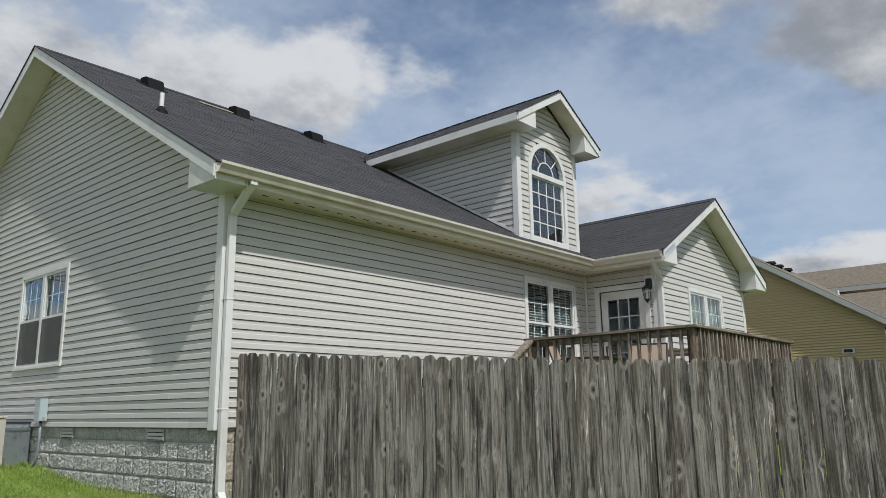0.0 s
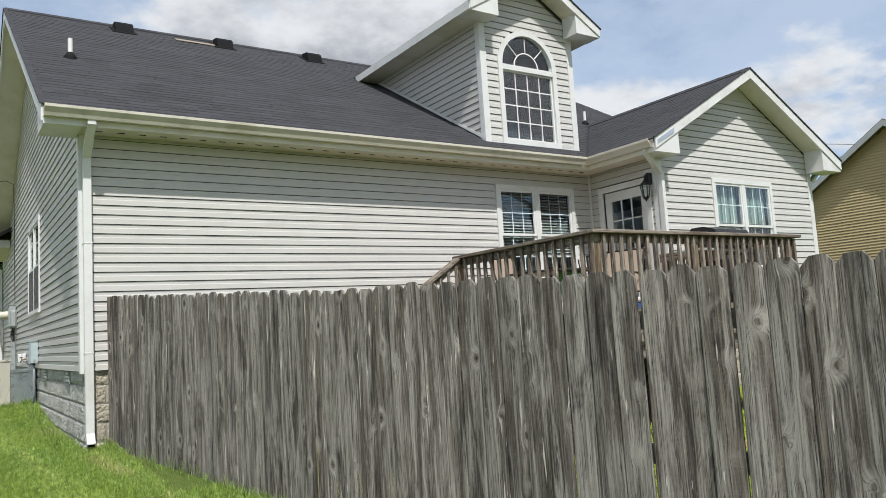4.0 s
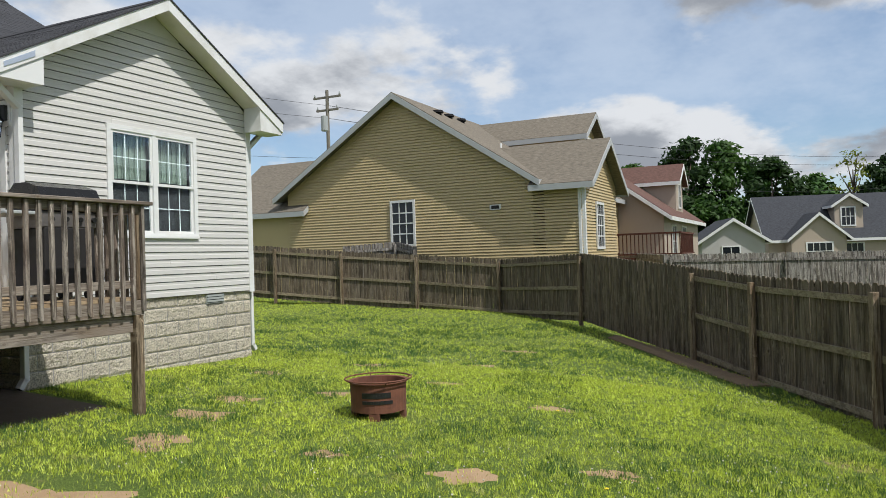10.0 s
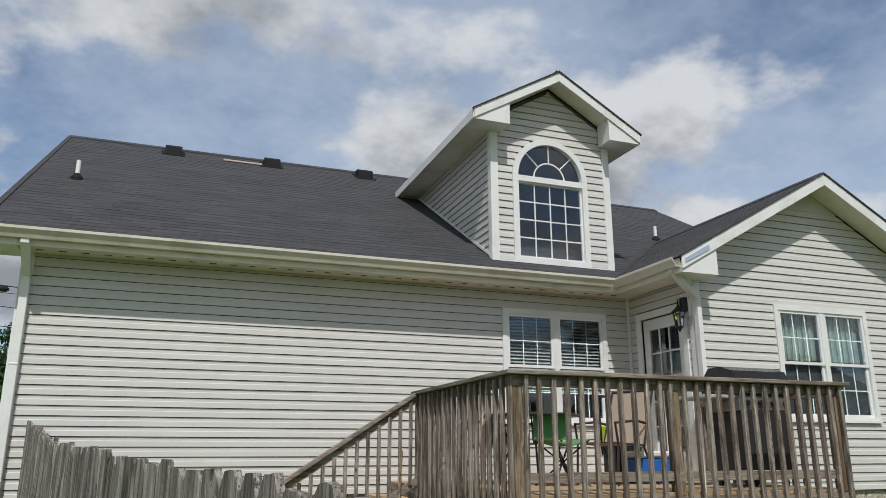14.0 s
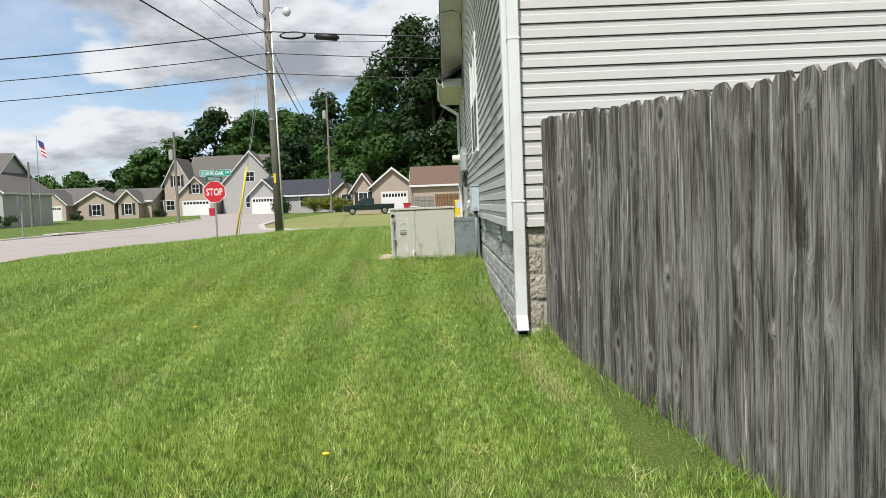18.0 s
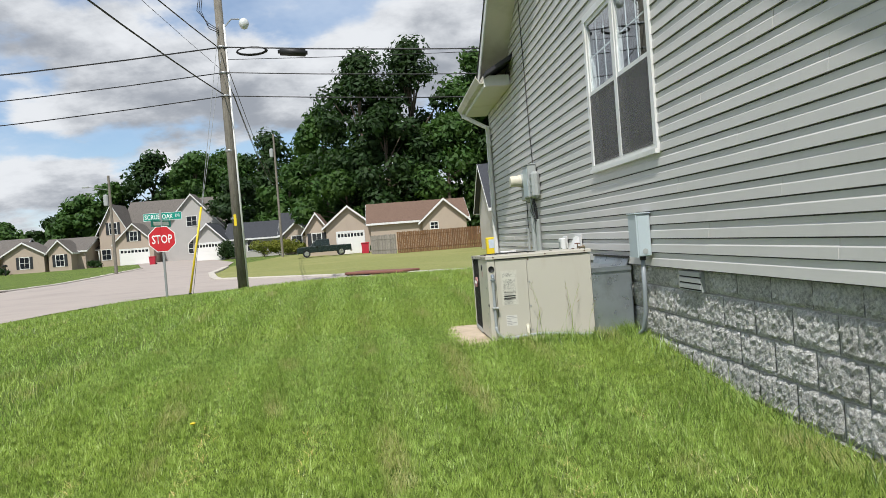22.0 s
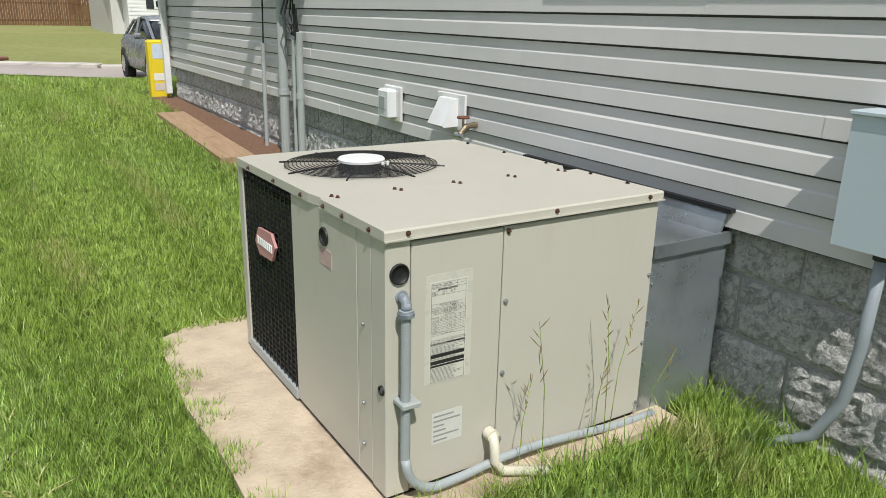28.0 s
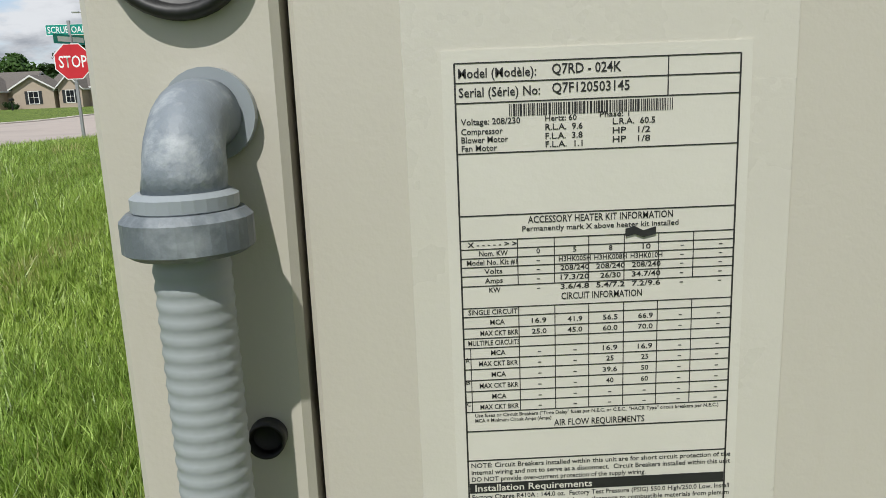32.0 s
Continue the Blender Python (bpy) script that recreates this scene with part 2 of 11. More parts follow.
def board_mat(name, light, dark, brown, rnd=0.2, knots=0.5):
    """Rain-greyed fence board: fine open grain that bends round its knots, black streaks and pale splinters."""
    k = Nodes(name)
    kn = k.math("ADD", k.cells(1.0, (6.2, 0.0, 3.9)), k.math("MULTIPLY", k.math("SUBTRACT", k.noise(34, 3, 0.6), 0.5), 0.10))
    some = k.span(k.noise(2.6, 1, 0.5), 0.5 + 0.2 * (0.5 - knots), 0.52 + 0.2 * (0.5 - knots))
    near = k.math("MULTIPLY", some, k.span(kn, 0.0, 0.42, 1.0, 0.0))
    bell = k.math("MULTIPLY", near, near)
    push, add = k.n.new("ShaderNodeCombineXYZ"), k.n.new("ShaderNodeVectorMath")
    k.put(push.inputs[0], k.math("MULTIPLY", bell, 0.07))
    k.l.new(k.co, add.inputs[0]), k.l.new(push.outputs[0], add.inputs[1])
    at = add.outputs[0]
    fine = k.noise(1.0, 5, 0.68, (85, 85, 2.4), 0.35, at)
    crack = k.noise(1.0, 4, 0.7, (240, 240, 4.5), 0.2, at)
    broad = k.noise(1.0, 5, 0.62, (17, 17, 0.8), 0.4, at)
    saw = k.noise(1.0, 3, 0.6, (26, 26, 210), 0.0, at)
    c = k.mix(k.span(fine, 0.33, 0.62), scaled(light, 0.45), light)
    c = k.mix(k.math("MULTIPLY", k.span(broad, 0.46, 0.58), 0.82), c, k.mix(k.span(fine, 0.3, 0.7), dark, brown))
    c = k.mix(k.span(k.rand, 0.45, 0.95, 0.0, 0.40), c, k.mix(k.span(fine, 0.3, 0.65), scaled(dark, 1.3), scaled(brown, 1.2)))
    c = k.mix(k.math("MULTIPLY", k.span(crack, 0.46, 0.36), 0.9), c, dark)
    c = k.mix(k.math("MULTIPLY", k.span(saw, 0.56, 0.70), 0.12), c, scaled(light, 1.15))
    stain = k.noise(1.0, 6, 0.68, (9, 9, 1.5), 0.7)
    c = k.mix(k.math("MULTIPLY", k.span(stain, 0.50, 0.60), k.span(fine, 0.7, 0.35, 0.25, 0.9)), c, scaled(dark, 0.9))
    c = k.mix(k.math("MULTIPLY", k.span(k.noise(1.0, 4, 0.6, (30, 30, 1.7), 0.5, at), 0.655, 0.69), 0.8), c, scaled(light, 1.75))
    c = k.mix(k.math("MULTIPLY", k.span(k.noise(2.3, 4, 0.6), 0.56, 0.72), 0.22), c, (0.125, 0.12, 0.08))
    pale = k.math("MULTIPLY", some, k.math("MULTIPLY", k.span(kn, 0.10, 0.17), k.span(kn, 0.34, 0.2)))
    c = k.mix(k.math("MULTIPLY", pale, 0.4), c, scaled(light, 1.15))
    ring = k.span(k.math("SINE", k.math("MULTIPLY", k.math("ADD", kn, k.math("MULTIPLY", fine, 0.05)), 110.0), 0.0), -0.2, 0.8)
    c = k.mix(k.math("MULTIPLY", some, k.math("MULTIPLY", k.span(kn, 0.10, 0.22, 0.40, 0.0), ring)), c, scaled(dark, 0.8))
    c = k.mix(k.math("MULTIPLY", some, k.span(kn, 0.07, 0.13, 0.75, 0.0)), c, scaled(brown, 0.62))
    c = k.mix(k.math("MULTIPLY", some, k.span(kn, 0.03, 0.07, 0.95, 0.0)), c, scaled(dark, 0.6))
    relief = k.math("ADD", fine, k.math("MULTIPLY", k.span(crack, 0.34, 0.48), 0.8))
    return k.done(k.vary(c, rnd), 0.9, relief, 0.8, 0.004, spec=0.2)


SIDING = siding_mat("vinyl_siding", (0.575, 0.56, 0.53))
SIDING_TAN = siding_mat("tan_siding", (0.54, 0.42, 0.225))
SIDING_PINK = siding_mat("beige_siding", (0.44, 0.36, 0.29))
SIDING_GREY = siding_mat("grey_siding", (0.44, 0.42, 0.40))
SIDING_SLATE = siding_mat("slate_siding", (0.16, 0.18, 0.21))
WHITE = surface("white_trim", (0.73, 0.73, 0.715), 0.04, 3, 0.42, 80, 0.05, dirt=(0.55, 0.53, 0.48), dirt_scale=2.0)
CREAM = surface("cream_soffit", (0.74, 0.70, 0.61), 0.05, 3, 0.5, 60, 0.06, dirt=(0.52, 0.48, 0.36), dirt_scale=1.6)
GUTTER = surface("cream_gutter_enamel", (0.60, 0.565, 0.48), 0.07, 2.5, 0.42, 60, 0.06, dirt=(0.40, 0.36, 0.27), dirt_scale=2.2, stretch=(0.4, 0.4, 3))
FLASHING = surface("bare_flashing", (0.55, 0.6, 0.68), 0.08, 6, 0.35, 30, 0.1, metal=0.6)


def shingle_mat(name, rgb):
    k = Nodes(name)
    c = k.mix(k.noise(55, 3, 0.7), scaled(rgb, 0.6), scaled(rgb, 1.45))
    c = k.mix(k.span(k.island(), 0, 1, 0.0, 0.5), c, scaled(rgb, 1.6))
    c = k.mix(k.math("MULTIPLY", k.span(k.noise(1.0, 4, 0.6, (1.1, 7, 7)), 0.45, 0.62), 0.45), c, scaled(rgb, 0.62))
    c = k.mix(k.math("MULTIPLY", k.span(k.noise(0.9, 5, 0.6), 0.4, 0.7), 0.4), c, scaled(rgb, 1.35))
    return k.done(k.vary(c, 0.12), 0.92, k.noise(160, 2, 0.7), 0.5, 0.004, spec=0.3)


def banded_roof(name, rgb):
    """Far shingle roofs: rows too fine to build, as relief and tone along the slope."""
    k = Nodes(name)
    wv = k.n.new("ShaderNodeTexWave")
    wv.bands_direction, wv.wave_profile = "Z", "SAW"
    k.l.new(k.co, wv.inputs["Vector"])
    wv.inputs["Scale"].default_value, wv.inputs["Distortion"].default_value = 4.2, 0.2
    c = k.mix(k.span(k.noise(6, 6, 0.75, (1, 1, 4)), 0.3, 0.7), scaled(rgb, 0.55), scaled(rgb, 1.45))
    c = k.mix(k.math("MULTIPLY", wv.outputs["Fac"], 0.25), c, scaled(rgb, 0.6))
    return k.done(c, 0.92, wv.outputs["Fac"], 0.5, 0.015, spec=0.3)


SHINGLE = shingle_mat("charcoal_shingle", (0.043, 0.043, 0.047))
ROOF_TAN = banded_roof("weathered_roof", (0.185, 0.16, 0.125))
ROOF_RED = banded_roof("red_brown_roof", (0.135, 0.075, 0.06))
ROOF_BROWN = banded_roof("brown_roof", (0.17, 0.11, 0.08))
ROOF_DARK = banded_roof("dark_roof", (0.055, 0.058, 0.066))
ROOF_GREY = banded_roof("grey_brown_roof", (0.15, 0.135, 0.12))
BLACK_VENT = surface("black_plastic", (0.008, 0.008, 0.009), 0.2, 20, 0.75, 60, 0.1, spec=0.2)
PIPE_WHITE = surface("white_pipe", (0.78, 0.78, 0.76), 0.05, 10, 0.4, 50, 0.05)


def block_mat(name, rgb):
    """Split-faced block: one pale grey with grit flecks, shade painted into its pits, deeply rough."""
    k = Nodes(name)
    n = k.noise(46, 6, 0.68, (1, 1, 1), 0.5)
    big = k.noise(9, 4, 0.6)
    # Colour follows the bump noise: low spots darkened as shade, high spots lightened.
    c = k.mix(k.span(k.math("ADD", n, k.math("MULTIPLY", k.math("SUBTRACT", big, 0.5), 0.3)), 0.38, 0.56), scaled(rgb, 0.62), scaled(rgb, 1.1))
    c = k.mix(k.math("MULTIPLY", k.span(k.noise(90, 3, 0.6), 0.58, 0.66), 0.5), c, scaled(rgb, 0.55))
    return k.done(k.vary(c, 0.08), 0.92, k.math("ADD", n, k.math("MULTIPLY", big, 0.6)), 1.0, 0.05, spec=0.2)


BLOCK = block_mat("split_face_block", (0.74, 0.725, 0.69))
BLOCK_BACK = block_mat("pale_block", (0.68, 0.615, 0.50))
PARGE = surface("grey_parging", (0.38, 0.37, 0.35), 0.25, 9, 0.9, 50, 0.5, 0.006)
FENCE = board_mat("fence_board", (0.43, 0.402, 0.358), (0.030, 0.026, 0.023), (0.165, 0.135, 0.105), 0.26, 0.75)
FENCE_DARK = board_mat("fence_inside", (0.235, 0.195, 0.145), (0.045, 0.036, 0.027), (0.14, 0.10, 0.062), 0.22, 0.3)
POST_WOOD = board_mat("post_timber", (0.36, 0.285, 0.195), (0.060, 0.040, 0.025), (0.22, 0.145, 0.08), 0.12, 0.6)
RAIL_YARD = wood_mat("yard_rail_timber", (0.34, 0.285, 0.20), (0.10, 0.08, 0.055), (0.22, 0.165, 0.10), 0.5, 0.12, axis=0, green=(0.20, 0.20, 0.09))
RAIL_X = wood_mat("rail_timber_x", (0.34, 0.295, 0.245), (0.09, 0.07, 0.055), (0.20, 0.145, 0.10), 0.6, 0.14, axis=0)
RAIL_Y = wood_mat("rail_timber_y", (0.34, 0.295, 0.245), (0.09, 0.07, 0.055), (0.20, 0.145, 0.10), 0.6, 0.14, axis=1)
RAIL_Z = board_mat("baluster_timber", (0.44, 0.385, 0.325), (0.060, 0.046, 0.037), (0.21, 0.152, 0.112), 0.22, 0.4)
STEP_WOOD = wood_mat("stair_pine", (0.62, 0.46, 0.26), (0.34, 0.23, 0.12), (0.50, 0.34, 0.17), 0.3, 0.1, axis=1)
DECKING = wood_mat("deck_board", (0.42, 0.32, 0.20), (0.20, 0.14, 0.085), (0.36, 0.25, 0.13), 0.3, 0.1, axis=0)
PLANK = wood_mat("loose_plank", (0.42, 0.29, 0.18), (0.26, 0.17, 0.10), (0.38, 0.25, 0.15), 0.3, 0.05, axis=1)
GLASS = bpy.data.materials.new("window_glass")
GLASS.use_nodes = True
_g = GLASS.node_tree.nodes["Principled BSDF"]
_g.inputs["Base Color"].default_value = (0.80, 0.91, 0.95, 1)
_g.inputs["Roughness"].default_value, _g.inputs["Transmission Weight"].default_value, _g.inputs["IOR"].default_value = 0.0, 1.0, 1.62
# Near black: room dimness and shade in the siding gaps, put into the colour.
ROOM = surface("unlit_dark_paint", (0.075, 0.07, 0.065), 0.1, 2, 0.8)
MESH = bpy.data.materials.new("insect_mesh")
MESH.use_nodes = True
_b = MESH.node_tree.nodes["Principled BSDF"]
_b.inputs["Base Color"].default_value = (0.13, 0.125, 0.125, 1)
_b.inputs["Roughness"].default_value, _b.inputs["Alpha"].default_value = 0.8, 0.62
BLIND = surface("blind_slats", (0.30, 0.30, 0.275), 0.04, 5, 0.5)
CURTAIN = surface("green_curtain", (0.20, 0.235, 0.185), 0.12, 8, 0.8, stretch=(6, 1, 1))
SCREEN = surface("insect_screen", (0.035, 0.035, 0.035), 0.1, 40, 0.7, 900, 0.3)
METAL_GREY = surface("painted_grey_metal", (0.36, 0.38, 0.37), 0.07, 8, 0.42, 40, 0.08)
BOX_BLUE = surface("pale_grey_box", (0.46, 0.53, 0.56), 0.06, 6, 0.4, 40, 0.05)
GALV = surface("galvanised_steel", (0.42, 0.46, 0.48), 0.18, 5, 0.33, 18, 0.1, metal=0.75, dirt=(0.2, 0.2, 0.19), dirt_scale=3)
PVC_GREY = surface("grey_plastic_conduit", (0.27, 0.30, 0.32), 0.1, 12, 0.4, 60, 0.06)
PVC_CREAM = surface("cream_plastic", (0.66, 0.62, 0.50), 0.08, 12, 0.42, 60, 0.06)
BLACK = surface("black_metal", (0.012, 0.012, 0.012), 0.2, 20, 0.5, 60, 0.08)
RUST = surface("rusted_iron", (0.16, 0.062, 0.036), 0.5, 14, 0.85, 60, 0.5, dirt=(0.05, 0.022, 0.015), dirt_scale=4)
RUST_SCREW = surface("rusty_screw", (0.085, 0.036, 0.024), 0.6, 300, 0.7, 900, 0.5)
BRASS = surface("tarnished_brass", (0.30, 0.24, 0.16), 0.4, 60, 0.4, 200, 0.4, metal=0.8)


def mat_ac():
    k = Nodes("cabinet_paint")
    rgb = (0.50, 0.475, 0.405)
    c = k.mix(k.noise(3, 5, 0.6), scaled(rgb, 0.96), scaled(rgb, 1.05))
    c = k.mix(k.math("MULTIPLY", k.span(k.noise(1.6, 6, 0.7, (6, 6, 1)), 0.56, 0.8), 0.3), c, (0.40, 0.33, 0.24))
    return k.done(c, 0.42, k.noise(420, 2, 0.5), 0.08, 0.002, spec=0.4)


CABINET = mat_ac()
CONCRETE = surface("stained_concrete", (0.53, 0.43, 0.31), 0.32, 9, 0.9, 70, 0.7, 0.008, dirt=(0.22, 0.15, 0.09), dirt_scale=3.6)
KERB = surface("pale_kerb", (0.50, 0.46, 0.40), 0.15, 3, 0.9, 50, 0.3)
ROAD = surface("worn_asphalt", (0.39, 0.335, 0.295), 0.12, 0.9, 0.92, 140, 0.4, dirt=(0.30, 0.262, 0.235), dirt_scale=0.25)
STOP_RED = surface("stop_red", (0.56, 0.02, 0.03), 0.05, 3, 0.4)
SIGN_GREEN = surface("sign_green", (0.0, 0.27, 0.21), 0.05, 3, 0.4)
SIGN_WHITE = surface("sign_white", (0.85, 0.86, 0.85), 0.02, 3, 0.4)
YELLOW = surface("yellow_plastic", (0.75, 0.56, 0.02), 0.06, 5, 0.45)
STEEL = surface("galvanised_post", (0.36, 0.37, 0.37), 0.15, 10, 0.45, 40, 0.1, metal=0.6)
POLE_WOOD = wood_mat("pole_timber", (0.27, 0.25, 0.21), (0.12, 0.108, 0.09), (0.19, 0.168, 0.135), 0.25, 0.05)
WIRE = surface("black_wire", (0.012, 0.012, 0.013), 0.1, 5, 0.6)
BIN_RED = surface("red_plastic", (0.42, 0.015, 0.035), 0.08, 3, 0.45)
CAR_GREEN = surface("dark_green_paint", (0.008, 0.018, 0.016), 0.1, 3, 0.25)
CAR_GREY = surface("grey_car_paint", (0.27, 0.28, 0.285), 0.04, 3, 0.26, metal=0.4)
TYRE = surface("tyre_rubber", (0.015, 0.015, 0.016), 0.2, 20, 0.85)
CHROME = surface("dull_chrome", (0.55, 0.55, 0.56), 0.1, 10, 0.25, metal=1.0)
DARK_GLASS = surface("dark_car_glass", (0.015, 0.018, 0.022), 0.1, 3, 0.06)
BARK = surface("tree_bark", (0.115, 0.088, 0.066), 0.35, 4, 0.95, 25, 0.8, 0.03, stretch=(4, 4, 1))


def leaf_mat(name, rgb, wide=0.5):
    k = Nodes(name)
    c = k.mix(k.island(), scaled(rgb, 1 - wide), scaled(rgb, 1 + wide))
    c = k.mix(k.span(k.noise(0.5, 4), 0.35, 0.65), c, (rgb[0] * 1.3, rgb[1] * 1.12, rgb[2] * 0.8))
    k.done(k.vary(c, 0.1), 0.6, spec=0.3)
    k.b.inputs["Subsurface Weight"].default_value = 0.0
    tr, mx = k.n.new("ShaderNodeBsdfTranslucent"), k.n.new("ShaderNodeMixShader")
    k.put(tr.inputs[0], k.mix(0.5, c, (rgb[0] * 1.6, rgb[1] * 1.7, rgb[2] * 0.6)))
    mx.inputs[0].default_value = 0.28
    out = k.n["Material Output"]
    k.l.new(k.b.outputs[0], mx.inputs[1]), k.l.new(tr.outputs[0], mx.inputs[2]), k.l.new(mx.outputs[0], out.inputs[0])
    return k.m


def grass_mat(name, rgb):
    """Blades: each its own green, broad patches yellower or dry, clump shade painted in."""
    k = Nodes(name)
    c = k.mix(k.island(), scaled(rgb, 0.32), scaled(rgb, 1.6))
    c = k.mix(k.span(k.island(), 0.95, 0.97), c, (0.42, 0.36, 0.17))
    c = k.mix(k.span(k.noise(0.45, 4), 0.38, 0.66), c, (rgb[0] * 1.25, rgb[1] * 1.1, rgb[2]))
    sep = k.n.new("ShaderNodeSeparateXYZ")
    k.l.new(k.n["Texture Coordinate"].outputs["Object"], sep.inputs[0])
    wob = k.math("ADD", k.math("ADD", sep.outputs[0], k.math("MULTIPLY", sep.outputs[1], 0.06)), k.math("MULTIPLY", k.noise(0.6, 3), 0.35))
    row = k.math("SINE", k.math("MULTIPLY", wob, 9.6), 0.0)
    c = k.mix(k.span(row, -1, 1, 0.0, 0.13), c, scaled(rgb, 0.55))
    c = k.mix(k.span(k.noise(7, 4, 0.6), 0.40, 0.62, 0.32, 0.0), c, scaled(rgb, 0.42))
    # Clump noise paints bright highlights and the shadow between tufts into the colour.
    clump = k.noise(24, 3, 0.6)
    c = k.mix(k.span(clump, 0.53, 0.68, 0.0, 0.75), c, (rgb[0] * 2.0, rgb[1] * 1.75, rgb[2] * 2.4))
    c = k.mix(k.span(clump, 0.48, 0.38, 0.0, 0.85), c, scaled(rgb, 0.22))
    streak = k.math("MULTIPLY", k.span(row, 0.55, 0.95), k.span(k.noise(1.3, 4, 0.6, (1, 0.7, 1)), 0.52, 0.62))
    c = k.mix(k.math("MULTIPLY", streak, k.span(k.island(), 0.3, 0.5)), c, (0.50, 0.47, 0.20))
    dry = k.math("MULTIPLY", k.span(k.noise(0.8, 6, 0.65, (1.6, 0.45, 1)), 0.57, 0.68), k.span(k.island(), 0.3, 0.5))
    c = k.mix(k.math("MULTIPLY", dry, 0.35), c, (0.42, 0.43, 0.15))
    k.done(c, 0.42, spec=0.45)
    tr, mx = k.n.new("ShaderNodeBsdfTranslucent"), k.n.new("ShaderNodeMixShader")
    k.put(tr.inputs[0], k.mix(0.5, c, (rgb[0] * 1.7, rgb[1] * 1.7, rgb[2] * 0.8)))
    mx.inputs[0].default_value = 0.28
    out = k.n["Material Output"]
    k.l.new(k.b.outputs[0], mx.inputs[1]), k.l.new(tr.outputs[0], mx.inputs[2]), k.l.new(mx.outputs[0], out.inputs[0])
    return k.m


LEAF = leaf_mat("tree_leaves", (0.046, 0.105, 0.024))
LEAF_DARK = leaf_mat("dark_tree_leaves", (0.021, 0.050, 0.013))
LEAF_YELLOW = leaf_mat("yellow_bush_leaves", (0.16, 0.19, 0.03))
LEAF_RED = leaf_mat("red_bush_leaves", (0.07, 0.015, 0.02))
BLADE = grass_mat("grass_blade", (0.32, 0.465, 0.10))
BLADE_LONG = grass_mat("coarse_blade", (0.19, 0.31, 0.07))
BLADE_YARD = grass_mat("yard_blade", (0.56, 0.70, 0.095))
TUFT = leaf_mat("dark_tuft", (0.09, 0.17, 0.05), 0.5)
STRAW = leaf_mat("dry_stalk", (0.24, 0.19, 0.09), 0.3)
CLIPPINGS = leaf_mat("dry_clipping", (0.66, 0.60, 0.32), 0.3)


def mat_ground():
    k = Nodes("lawn_soil")
    g = k.mix(k.noise(2.2, 6, 0.65), (0.12, 0.175, 0.036), (0.18, 0.25, 0.052))
    # Fine dark flecks paint the shaded gaps between blades, pale ones the blades.
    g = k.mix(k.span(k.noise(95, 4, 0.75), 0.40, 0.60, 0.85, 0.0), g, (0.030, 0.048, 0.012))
    g = k.mix(k.span(k.noise(130, 3, 0.7, (1, 0.35, 1)), 0.55, 0.66, 0.0, 0.8), g, (0.30, 0.41, 0.09))
    g = k.mix(k.math("MULTIPLY", k.span(k.noise(0.35, 5, 0.6), 0.5, 0.68), 0.45), g, (0.22, 0.26, 0.07))
    soil = k.mix(k.noise(9, 5, 0.6), (0.33, 0.245, 0.115), (0.48, 0.37, 0.19))
    bare = k.math("MULTIPLY", k.span(k.noise(0.95, 7, 0.62), 0.66, 0.72), k.span(k.noise(11, 4, 0.7), 0.35, 0.6))
    return k.done(k.mix(bare, g, soil), 0.95, k.noise(70, 4, 0.7), 0.8, 0.03, spec=0.15)


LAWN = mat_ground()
DIRT = surface("bare_soil", (0.22, 0.15, 0.085), 0.3, 6, 0.95, 40, 0.7, 0.01)
MULCH = surface("red_mulch", (0.19, 0.105, 0.06), 0.5, 30, 0.95, 60, 0.9, 0.02)

# ---- mesh helpers ----
rng = random.Random(7)


def mesh_of(name, bm, material, smooth=False):
    me = bpy.data.meshes.new(name)
    bm.to_mesh(me)
    bm.free()
    me.materials.append(material)
    if smooth:
        me.polygons.foreach_set("use_smooth", [True] * len(me.polygons))
    return me


def part(name, bm, material, parent, label="", smooth=False):
    """One mesh object under a thing or under a part; the mesh is in world metres."""
    me = bm if isinstance(bm, bpy.types.Mesh) else mesh_of(name, bm, material, smooth)
    ob = new(name, me)
    if parent is not None:
        ob.parent = parent
        ob.matrix_parent_inverse = BASE.get(parent.name, Matrix.Identity(4))
    if label:
        ob["label"] = label
    return ob


BASE = {}


def thing(name, label, category, at=(0, 0, 0), group="", kind=""):
    """An empty at the base of a thing; parts under it are modelled in world metres."""
    ob = new(name)
    ob.location = at
    ob.empty_display_size = 0.2
    BASE[ob.name] = Matrix.Translation(at).inverted()
    return tagged(ob, label, category, group, kind)


def solo(name, bm, material, label, category, group="", kind="", smooth=False):
    return tagged(new(name, mesh_of(name, bm, material, smooth)), label, category, group, kind)


def bx(bm, a, b, m=None, bevel=0.0):
    lo, hi = [min(p, q) for p, q in zip(a, b)], [max(p, q) for p, q in zip(a, b)]
    v = [bm.verts.new((x, y, z)) for x in (lo[0], hi[0]) for y in (lo[1], hi[1]) for z in (lo[2], hi[2])]
    fs = [bm.faces.new([v[i] for i in f]) for f in ((0, 1, 3, 2), (4, 6, 7, 5), (0, 4, 5, 1), (2, 3, 7, 6), (0, 2, 6, 4), (1, 5, 7, 3))]
    if bevel:
        es = list({e for f in fs for e in f.edges})
        r = bmesh.ops.bevel(bm, geom=es, offset=bevel, segments=1, affect="EDGES", profile=0.5)
        v = list({q for f in r["faces"] for q in f.verts} | {q for q in v if q.is_valid})
    if m is not None:
        bmesh.ops.transform(bm, matrix=m, verts=[q for q in v if q.is_valid])
    return v


def box_bm(a, b, bevel=0.0, m=None):
    bm = bmesh.new()
    bx(bm, a, b, m, bevel)
    return bm


